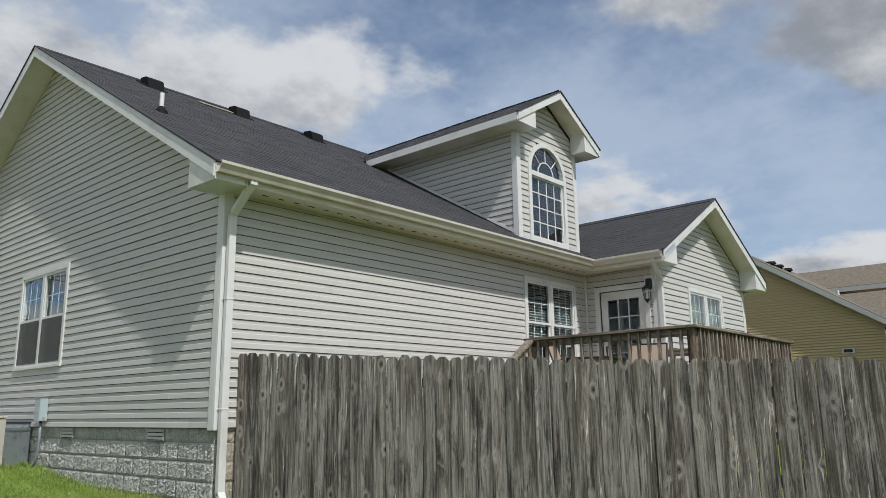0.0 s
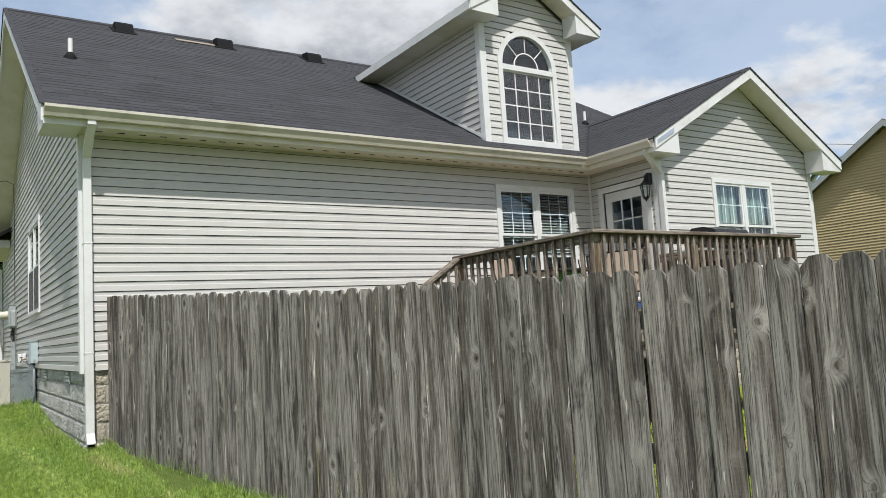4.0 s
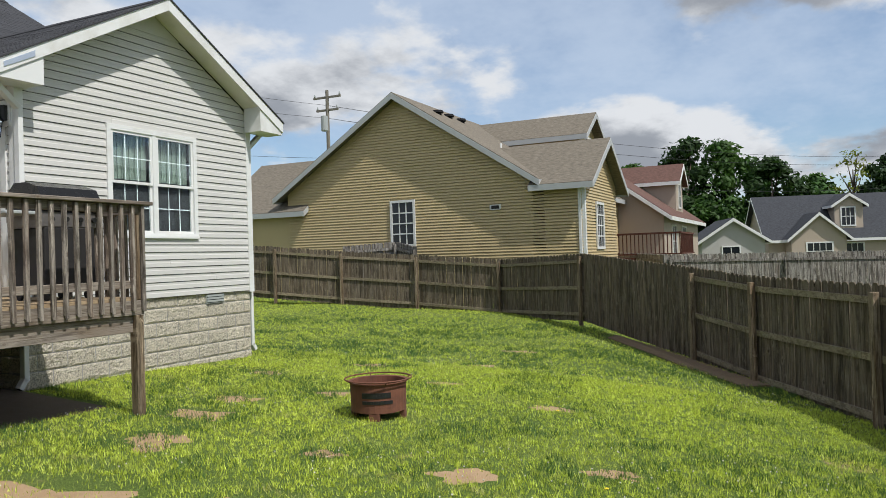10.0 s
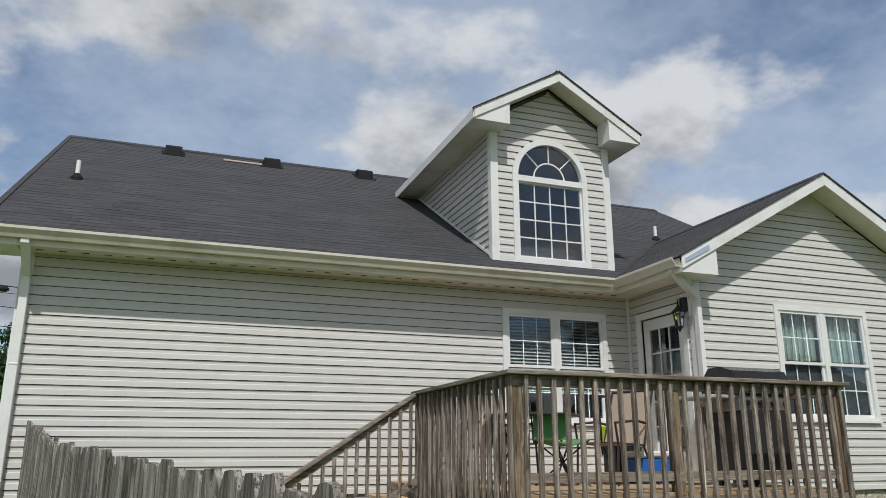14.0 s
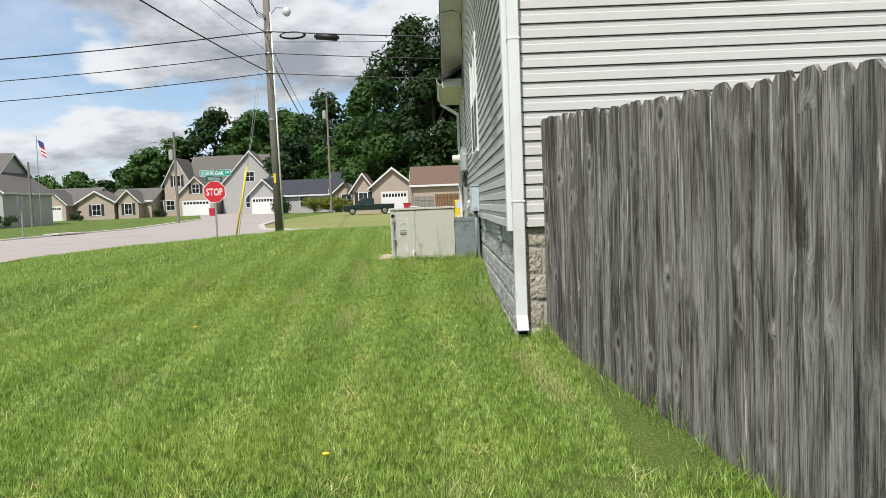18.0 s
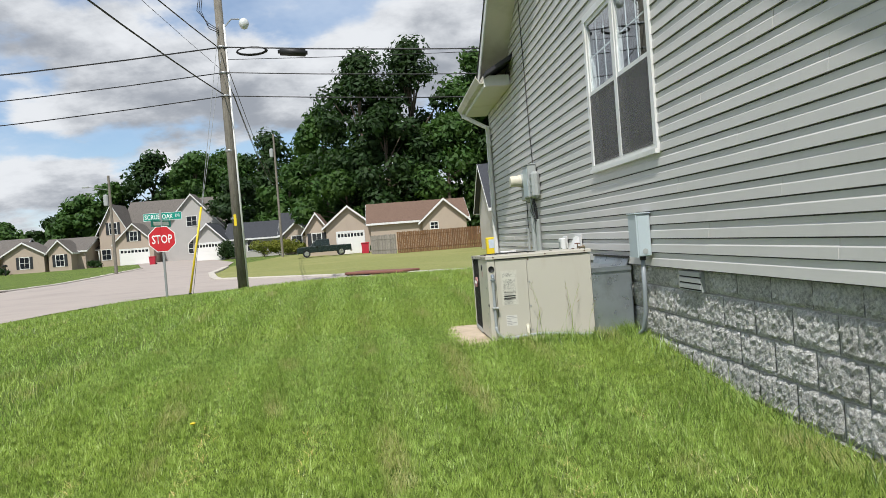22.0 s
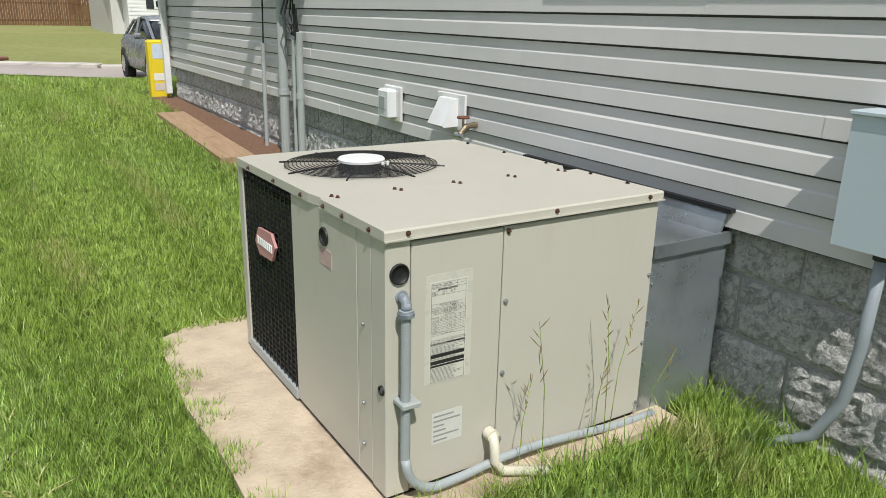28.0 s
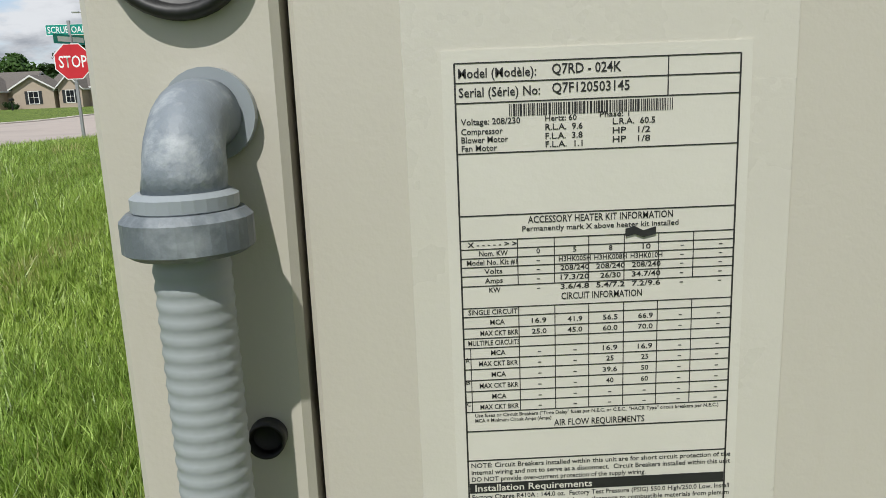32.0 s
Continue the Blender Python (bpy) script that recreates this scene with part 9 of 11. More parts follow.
# The red-roofed house beyond it.
L = Lot("tan house with a red-brown roof and arched dormer", 0, 0, 0)
L.block(40.2, 53.0, -3.4, 5.4, -1.0, 3.1, 6.3, "x", SIDING_PINK, ROOF_RED, 0.45)
L.block(46.3, 48.9, -3.1, 1.4, 3.2, 5.2, 6.1, "y", SIDING_PINK, ROOF_RED, 0.3)
L.win(47.2, 48.0, 3.7, 5.0, -3.1)
L.win(42.6, 43.9, 0.9, 2.5, -3.4)
L.win(46.0, 47.6, 0.9, 2.5, -3.4)
# The grey-roofed house across the back yards.
L = Lot("pink-grey sided house with a dark roof and arched dormer", 63.4, -7.2, -0.2, -73.5)
L.block(0.2, 10.2, 1.0, 7.6, -1.0, 2.15, 5.3, "x", SIDING_PINK, ROOF_DARK)
L.block(1.4, 5.2, -0.6, 3, -1.0, 2.1, 3.75, "y", SIDING_PINK, ROOF_DARK, 0.35)
L.block(5.1, 7.1, 1.4, 4.2, 1.8, 4.5, 5.2, "y", SIDING_PINK, ROOF_DARK, 0.3)
L.win(2.5, 4.2, 0.4, 1.6, -0.6, cols=4)
L.win(5.3, 6.9, 0.2, 1.5, 1.0, cols=4)
L.win(5.6, 6.5, 2.9, 4.2, 1.4, cols=3)
L.vents([(2, 4.6, 5.15), (4, 4.6, 5.15), (8.5, 4.6, 5.15)])
L = Lot("small pale green house with a grey roof", 57.4, -3.1, -0.4, -74)
L.block(0, 4.2, 0, 6, -0.8, 2.2, 3.6, "y", SIDING_GREY, ROOF_DARK, 0.35)
L.win(1.4, 2.5, 0.6, 1.7, 0)
L = Lot("beige house with a brown roof behind the fences", 62.7, -21.2, -0.3, -74)
L.block(0, 6, 0, 8, -1.0, 2.2, 4.9, "y", SIDING_TAN, ROOF_TAN, 0.35)
L.win(2.4, 3.6, 0.3, 1.5, 0)
L = Lot("slate grey house with white corner posts beside the yard", 22.4, -14.9, -0.6, -14)
L.block(0, 9, -9, 0, -0.6, 3.4, 6.2, "x", SIDING_SLATE, ROOF_DARK, 0.6, SHUTTER)
L.add("corner_post", box_bm((-0.05, -0.1, -0.5), (0.12, 0.06, 3.3)), WHITE)

# Fences of the yards beyond, boards too far to tell apart kept as one run each.
PALE_FENCE = wood_mat("pale_fence", (0.36, 0.33, 0.29), (0.17, 0.155, 0.135), (0.27, 0.24, 0.2), 0.3, 0.15)
RED_FENCE = wood_mat("reddish_fence", (0.22, 0.125, 0.06), (0.10, 0.055, 0.03), (0.17, 0.09, 0.045), 0.3, 0.15)


def far_fence(a, b, hgt, mat, label):
    d = Vector((b[0] - a[0], b[1] - a[1], 0))
    n = int(d.length / 0.15)
    f = thing("board_fence", label, "fence", (*a, ground_at(*a)))
    turn = math.atan2(d.y, d.x)
    boards = []
    bm = bmesh.new()
    for k in range(n):
        p = Vector((*a, 0)) + d * ((k + 0.5) / n)
        m = Matrix.Translation((p.x, p.y, ground_at(p.x, p.y))) @ Matrix.Rotation(turn, 4, "Z")
        t = hgt + rng.uniform(-0.025, 0.025)
        prism_pts = [(-0.068, -0.05), (0.068, -0.05), (0.068, t - 0.04), (0.035, t), (-0.035, t), (-0.068, t - 0.04)]
        one = prism_bm(prism_pts, "y", -0.01, 0.01)
        one.transform(m)
        part("board", one, mat, f)
    for z in (0.4, hgt - 0.35):
        part("rail", tube_bm([(a[0], a[1], ground_at(*a) + z), (b[0], b[1], ground_at(*b) + z)], 0.045, 4), mat, f)
    bm.free()


far_fence((-1.2, 62.8), (6.8, 62.8), 1.85, RED_FENCE, "reddish brown board fence beside the far lawn")
far_fence((-3.5, 66.0), (-1.3, 62.9), 1.7, PALE_FENCE, "pale bleached board fence by the garage")
far_fence((40, -9.5), (40, -24), 1.75, PALE_FENCE, "bleached picket fence of a yard beyond")
far_fence((31, -9.0), (39.9, -9.4), 1.75, PALE_FENCE, "bleached picket fence dividing the yards")

# ---- poles and wires ----
def wire(a, b, sag, r=0.012, n=14, label="black overhead wire from pole to pole"):
    pts = [Vector(a).lerp(Vector(b), k / n) - Vector((0, 0, sag * (1 - (2 * k / n - 1) ** 2))) for k in range(n + 1)]
    return solo("overhead_wire", tube_bm(pts, r, 5), WIRE, label, "wire", "overhead wires")


PX, PY = -6.6, 22.4
pole = thing("utility_pole", "weathered wooden utility pole with transformer and street lamp", "pole", (PX, PY, ground_at(PX, PY)))
part("pole_shaft", tube_bm([(PX, PY, -0.3), (PX - 0.06, PY, 5.5), (PX - 0.1, PY, 11.9)], [0.165, 0.14, 0.105], 14), POLE_WOOD, pole, smooth=True)
part("conduit", tube_bm([(PX + 0.16, PY - 0.1, -0.1), (PX + 0.07, PY - 0.1, 8.2)], 0.03, 8), PIPE_WHITE, pole, "white cable conduit", smooth=True)
for z, w in ((11.2, 1.2), (10.6, 0.9)):
    arm = part("crossarm", box_bm((PX - w, PY - 0.18, z), (PX + w, PY - 0.1, z + 0.11)), POLE_WOOD, pole)
    for x in (-w + 0.1, 0.35, w - 0.1):
        part("insulator", lathe_bm([(0.02, 0), (0.05, 0.02), (0.035, 0.06), (0.05, 0.09), (0.02, 0.14)], (PX + x, PY - 0.14, z + 0.11), 10), METAL_GREY, arm)
tr = part("transformer", lathe_bm([(0.16, 0), (0.19, 0.04), (0.19, 0.72), (0.20, 0.74), (0.14, 0.84), (0.03, 0.86)], (PX - 0.42, PY - 0.15, 9.15), 18), surface("transformer_grey", (0.52, 0.53, 0.52), 0.05), pole, "grey transformer can", smooth=True)
for dx in (-0.08, 0.08):
    part("bushing", lathe_bm([(0.03, 0), (0.045, 0.05), (0.03, 0.1), (0.045, 0.15), (0.02, 0.24)], (PX - 0.42 + dx, PY - 0.15, 9.99), 8), METAL_GREY, tr)
part("bracket", box_bm((PX - 0.25, PY - 0.2, 9.3), (PX - 0.06, PY - 0.1, 9.75)), STEEL, pole)
for k in range(3):
    part("drip_loop", tube_bm([(PX - 0.45 - 0.05 * k, PY - 0.3, 9.2), (PX - 0.55 - 0.06 * k, PY - 0.3, 8.6), (PX - 0.35, PY - 0.3, 8.05 + 0.08 * k), (PX - 0.1, PY - 0.15, 7.95 + 0.05 * k)], 0.012, 5), WIRE, pole)
la = part("lamp_arm", tube_bm([(PX + 0.05, PY - 0.1, 8.1), (PX + 0.3, PY - 0.12, 8.35), (PX + 0.55, PY - 0.14, 8.33)], 0.022, 7), STEEL, pole)
part("lamp_head", lathe_bm([(0.06, 0.1), (0.13, 0.04), (0.16, -0.08), (0.1, -0.2), (0.02, -0.24)], (PX + 0.68, PY - 0.14, 8.25), 14), surface("lamp_glass", (0.62, 0.64, 0.63), 0.05, 3, 0.25), la, "pale street lamp bowl", smooth=True)
for z in (7.5, 6.7, 6.0, 2.2, 4.3):
    part("band", lathe_bm([(0.15, 0), (0.155, 0.01), (0.155, 0.05), (0.15, 0.06)], (PX - 0.07, PY, z), 14), STEEL, pole)
part("pole_tag", box_bm((PX - 0.1, PY - 0.16, 2.0), (PX - 0.02, PY - 0.152, 2.35)), YELLOW, pole)
for z, r, sag in ((7.5, 0.022, 0.35), (6.72, 0.016, 0.3), (6.0, 0.016, 0.3)):
    wire((PX - 0.1, PY - 0.14, z), (-46, 21, z - 0.1), 0.9, r)
    wire((PX, PY - 0.14, z), (34, 20.5, z - 0.1), 0.9, r)
sc = solo("splice_case", tube_bm([(-4.95, PY - 0.17, 7.26), (-4.9, PY - 0.17, 7.26), (-4.88, PY - 0.17, 7.26), (-4.12, PY - 0.17, 7.18), (-4.1, PY - 0.17, 7.18), (-4.05, PY - 0.17, 7.18)], [0.06, 0.06, 0.12, 0.12, 0.06, 0.06], 12), BLACK, "black cable splice case slung under the wire", "splice case", smooth=True)
bm = bmesh.new()
for k in range(4):
    tube(bm, [(-5.75 + (0.42 + 0.02 * k) * math.cos(j * math.pi / 8), PY - 0.16 + 0.02 * k, 7.34 + (0.10 + 0.012 * k) * math.sin(j * math.pi / 8)) for j in range(17)], 0.013, 5, False)
solo("cable_coil", bm, WIRE, "coil of spare black cable on the wire", "cable")
wire((PX, PY - 0.1, 9.0), (36, 20.3, 9.0), 0.7, 0.008)
wire((PX - 0.1, PY - 0.2, 7.45), (-7.8, -20, 7.4), 0.73, 0.017, label="thick black service cable over the lawn")
wire((PX - 0.1, PY - 0.2, 6.05), (-6.6, -20, 6.0), 0.66, 0.019, label="thick black service cable over the lawn")
wire((PX - 0.1, PY - 0.2, 6.8), (-9.0, -20, 9.6), 0.6, 0.006, label="thin grey overhead wire")
for i, (ax, ay, z) in enumerate(((-7.95, 21.6, 7.4), (-8.0, 21.5, 6.4))):
    solo("guy_wire", tube_bm([(PX - 0.06, PY - 0.1, z + 1), (ax, ay, ground_at(ax, ay))], 0.008, 5), STEEL, "steel guy wire from the pole to the ground", "guy wire", "guy wires")
gd = thing("guy_guard", "yellow plastic guard round the guy wire", "guy guard", (-8.0, 21.5, ground_at(-8, 21.5)))
gdir = (Vector((PX - 0.06, PY - 0.1, 7.4)) - Vector((-8.0, 21.5, 0.0))).normalized()
g0 = Vector((-8.0, 21.5, ground_at(-8, 21.5) + 0.12))
part("sleeve", tube_bm([g0, g0 + gdir * 2.6], 0.032, 8), YELLOW, gd, smooth=True)
part("anchor", tube_bm([g0 - gdir * 0.3, g0], 0.045, 8), BLACK, gd)
for (ax, ay), (bx2, by2), zz in (((PX, PY), (-14.2, 85.6), 6.4), ((PX, PY), (-14.0, 85.7), 6.9), ((PX + 0.1, PY), (-13.9, 85.6), 6.1)):
    wire((ax + 0.05, ay + 0.1, zz), (bx2, by2, zz + 2.2), 0.9, 0.013)


def far_pole(x, y, h, label, lamp=None, cross=False, can=False):
    z = ground_at(x, y)
    p = thing("utility_pole", label, "pole", (x, y, z))
    part("pole_shaft", tube_bm([(x, y, z - 0.2), (x, y, z + h)], [0.15, 0.1], 10), POLE_WOOD, p)
    if lamp:
        part("lamp_arm", tube_bm([(x, y, lamp), (x - 1.6, y - 0.4, lamp + 0.35)], 0.03, 6), STEEL, p)
        part("lamp_head", box_bm((x - 2.1, y - 0.55, lamp + 0.28), (x - 1.55, y - 0.3, lamp + 0.42), 0.04), METAL_GREY, p)
    if can:
        part("transformer", lathe_bm([(0.2, 0), (0.22, 0.05), (0.22, 0.9), (0.05, 1.0)], (x - 0.35, y, z + h - 2.6), 12), METAL_GREY, p)
    if cross:
        for k, w in ((0.5, 1.0), (1.3, 0.8)):
            arm = part("crossarm", box_bm((x - 0.06, y - w, z + h - k), (x + 0.06, y + w, z + h - k + 0.12)), POLE_WOOD, p)
            for q in (-w + 0.08, 0, w - 0.08):
                part("insulator", lathe_bm([(0.03, 0), (0.06, 0.06), (0.03, 0.2)], (x, y + q, z + h - k + 0.12), 8), METAL_GREY, arm)


far_pole(-25.6, 65.8, 8.6, "wooden pole with a street lamp arm", 7.4, can=True)
far_pole(-14.0, 85.6, 14.0, "tall wooden pole before the far houses", can=True)
far_pole(41.2, 16.9, 11.6, "wooden pole with two crossarms and a transformer", cross=True, can=True)
far_pole(96, -20, 10.5, "wooden pole among the far trees", cross=True)
far_pole(-43.4, 73.0, 6.8, "wooden pole at the street's end")
for z in (10.9, 10.1, 7.6):
    wire((41.2, 16.9, z), (-6.6, 22.6, z - 0.4), 0.9, 0.010)
    wire((41.2, 16.9, z), (96, -20, z - 0.4), 1.2, 0.016)
    wire((96, -20, z - 0.4), (110, -80, z - 0.4), 1.2, 0.016)

# ---- signs ----
sx, sy = -8.8, 21.9
sz0 = ground_at(sx, sy)
st = thing("stop_sign", "red octagonal stop sign on a grey steel post", "road sign", (sx, sy, sz0))
part("post", box_bm((sx - 0.03, sy, sz0 - 0.2), (sx + 0.03, sy + 0.05, 2.62)), STEEL, st)
face = Matrix.Translation((sx, sy - 0.01, 1.75)) @ Matrix.Rotation(radians(8), 4, "Z")
oct_ = [(0.385 / math.cos(math.pi / 8) * math.cos(math.pi / 8 + k * math.pi / 4), 0.385 / math.cos(math.pi / 8) * math.sin(math.pi / 8 + k * math.pi / 4)) for k in range(8)]
for nm, k, a, b, mat in (("border", 1.0, 0.0, -0.004, SIGN_WHITE), ("plate", 0.945, -0.0045, -0.008, STOP_RED)):
    bm = prism_bm([(u * k, v * k) for u, v in oct_], "y", a, b)
    bm.transform(face)
    part(nm, bm, mat, st)
write_on(st, [("STOP", -0.29, 0.29, -0.125, 0.25)], lambda u, v: face @ Vector((u, -0.0095, v)), SIGN_WHITE)
nm1 = Matrix.Translation((sx + 0.06, sy + 0.02, 2.43)) @ Matrix.Rotation(radians(3), 4, "Z")
bm = box_bm((-0.56, -0.004, -0.115), (0.56, 0.0, 0.115), 0, nm1)
blade = part("street_blade", bm, SIGN_GREEN, st, "green street name blade")
bd = bmesh.new()
for a, b, c, d in ((-0.56, 0.56, 0.105, 0.115), (-0.56, 0.56, -0.115, -0.105), (-0.56, -0.55, -0.105, 0.105), (0.55, 0.56, -0.105, 0.105)):
    bx(bd, (a, -0.006, c), (b, -0.0041, d), nm1)
part("blade_border", bd, SIGN_WHITE, blade)
write_on(blade, [("SCRUB OAK", -0.52, 0.31, -0.068, 0.136), ("DR", 0.37, 0.51, -0.03, 0.085)], lambda u, v: nm1 @ Vector((u, -0.0065, v)), SIGN_WHITE)
nm2 = Matrix.Translation((sx, sy + 0.02, 2.22)) @ Matrix.Rotation(radians(72), 4, "Z")
bl2 = part("cross_blade", box_bm((-0.5, -0.004, -0.1), (0.5, 0.0, 0.1), 0, nm2), SIGN_GREEN, st, "green cross street blade")
part("worn_letters", box_bm((-0.38, -0.006, -0.055), (0.38, -0.0045, 0.055), 0, nm2), SIGN_WHITE, bl2)
bk = thing("road_sign", "bare back of a grey road sign", "road sign", (-24.6, 37.5, ground_at(-24.6, 37.5)))
part("post", box_bm((-24.63, 37.47, ground_at(-24.6, 37.5) - 0.1), (-24.57, 37.53, 2.35)), STEEL, bk)
part("plate", box_bm((-24.62, 37.2, 1.55), (-24.6, 37.8, 2.35)), STEEL, bk)
FLAG_BLUE = surface("flag_blue", (0.03, 0.05, 0.2), 0.1)
fp = thing("flag_pole", "thin pole with a drooping striped flag", "flag", (-41.4, 71.0, ground_at(-41.4, 71)))
part("staff", tube_bm([(-41.4, 71, ground_at(-41.4, 71) - 0.1), (-41.3, 71, 9.4)], 0.035, 7), STEEL, fp)
for k in range(8):
    z0, z1 = 7.4 + k * 0.2, 7.6 + k * 0.2
    part("stripe", prism_bm([(-41.2 + 0.05 * (8 - k), z0), (-40.6 + 0.03 * (8 - k), z0 - 0.35), (-40.6 + 0.03 * (7 - k), z1 - 0.35), (-41.2 + 0.05 * (7 - k), z1)], "y", 70.98, 71.0), (SIGN_WHITE if k % 2 else STOP_RED) if k < 5 else FLAG_BLUE, fp)

# ---- vehicles, bins ----
def wheel(car, m, x, y, r, w=0.2):
    bm = bmesh.new()
    tube(bm, [m @ Vector((x, y - w / 2, r)), m @ Vector((x, y + w / 2, r))], r, 20)
    t = part("wheel", bm, TYRE, car, "black tyre")
    s = 1 if y > 0 else -1
    bm = bmesh.new()
    tube(bm, [m @ Vector((x, y + s * (w / 2 - 0.02), r)), m @ Vector((x, y + s * (w / 2 + 0.012), r))], r * 0.62, 14)
    part("rim", bm, CHROME, t)


def vehicle(name, label, category, x, y, turn, body, cabin, glass, paint, ln, wid, wheels, wr, bed=None):
    """Nose towards +x of its own frame; body and cabin are side outlines (x, z)."""
    m = Matrix.Translation((x, y, ground_at(x, y) + 0.05)) @ Matrix.Rotation(radians(turn), 4, "Z")
    car = thing(name, label, category, (x, y, ground_at(x, y)))

    def side(nm, pts, w, mat, parent=car, lab="", taper=0.0, ztop=1.0):
        bm = prism_bm(pts, "y", -w / 2, w / 2)
        for v in bm.verts:
            if taper and v.co.z > ztop:
                v.co.y *= 1 - taper
        es = [e for e in bm.edges if len(e.link_faces) == 2 and abs(e.link_faces[0].normal.y) + abs(e.link_faces[1].normal.y) > 0.4 and e.calc_length() > 0.1]
        bmesh.ops.bevel(bm, geom=es, offset=0.05, segments=2, affect="EDGES", profile=0.5)
        bm.transform(m)
        return part(nm, bm, mat, parent, lab, False)

    side("body", body, wid, paint)
    side("cabin", cabin, wid - 0.12, paint, taper=0.16, ztop=1.1)
    for pts, kind in glass:
        if kind == "side":
            for s in (-1, 1):
                bm = prism_bm(pts, "y", s * (wid / 2 - 0.115), s * (wid / 2 - 0.085))
                for v in bm.verts:
                    if v.co.z > 1.1:
                        v.co.y *= 0.90
                bm.transform(m)
                part("side_window", bm, DARK_GLASS, car)
        else:
            (a, za), (b, zb) = pts
            nrm = Vector((zb - za, 0, a - b)).normalized() * (0.012 if kind == "front" else -0.012)
            q = [Vector((a, -wid * 0.40, za)), Vector((a, wid * 0.40, za)), Vector((b, wid * 0.33, zb)), Vector((b, -wid * 0.33, zb))]
            bm = bmesh.new()
            lo = [bm.verts.new(m @ (p - nrm)) for p in q]
            hi = [bm.verts.new(m @ (p + nrm)) for p in q]
            bm.faces.new(lo), bm.faces.new(hi[::-1])
            for k in range(4):
                bm.faces.new((lo[k], hi[k], hi[(k + 1) % 4], lo[(k + 1) % 4]))
            bmesh.ops.recalc_face_normals(bm, faces=bm.faces)
            part("windscreen" if kind == "front" else "rear_window", bm, DARK_GLASS, car)
    for wx in wheels:
        for s in (-1, 1):
            wheel(car, m, wx, s * (wid / 2 - 0.1), wr)
    for s in (-1, 1):
        part("headlight", box_bm((ln / 2 - 0.16, s * wid * 0.27, 0.62), (ln / 2 + 0.012, s * wid * 0.43, 0.78), 0.02, m), SIGN_WHITE, car)
        part("tail_light", box_bm((-ln / 2 - 0.012, s * wid * 0.32, 0.66), (-ln / 2 + 0.1, s * wid * 0.44, 0.9), 0.02, m), STOP_RED, car)
        part("mirror", box_bm((0.62, s * (wid / 2 + 0.02), 0.95), (0.76, s * (wid / 2 + 0.17), 1.1), 0.03, m), paint, car)
    part("bumper", box_bm((ln / 2 - 0.1, -wid * 0.46, 0.32), (ln / 2 + 0.06, wid * 0.46, 0.5), 0.03, m), CHROME if bed else paint, car)
    part("bumper", box_bm((-ln / 2 - 0.06, -wid * 0.46, 0.34), (-ln / 2 + 0.1, wid * 0.46, 0.52), 0.03, m), CHROME if bed else paint, car)
    part("grille", box_bm((ln / 2 - 0.05, -wid * 0.24, 0.55), (ln / 2 + 0.02, wid * 0.24, 0.76), 0.0, m), BLACK, car)
    if bed:
        part("cargo_bed", box_bm((bed[0], -wid / 2 + 0.1, 0.9), (bed[1], wid / 2 - 0.1, 1.006), 0, m), BLACK, car)
    return car


def loft(rows, outline, m):
    """A skin over cross-sections: outline(row) gives (y, z) points at row's x."""
    bm = bmesh.new()
    rings = [[bm.verts.new(m @ Vector((row[0], y, z))) for y, z in outline(row)] for row in rows]
    n = len(rings[0])
    for p, q in zip(rings, rings[1:]):
        for k in range(n):
            bm.faces.new((p[k], p[(k + 1) % n], q[(k + 1) % n], q[k]))
    bm.faces.new(rings[0]), bm.faces.new(rings[-1][::-1])
    bmesh.ops.recalc_face_normals(bm, faces=bm.faces)
    return bm


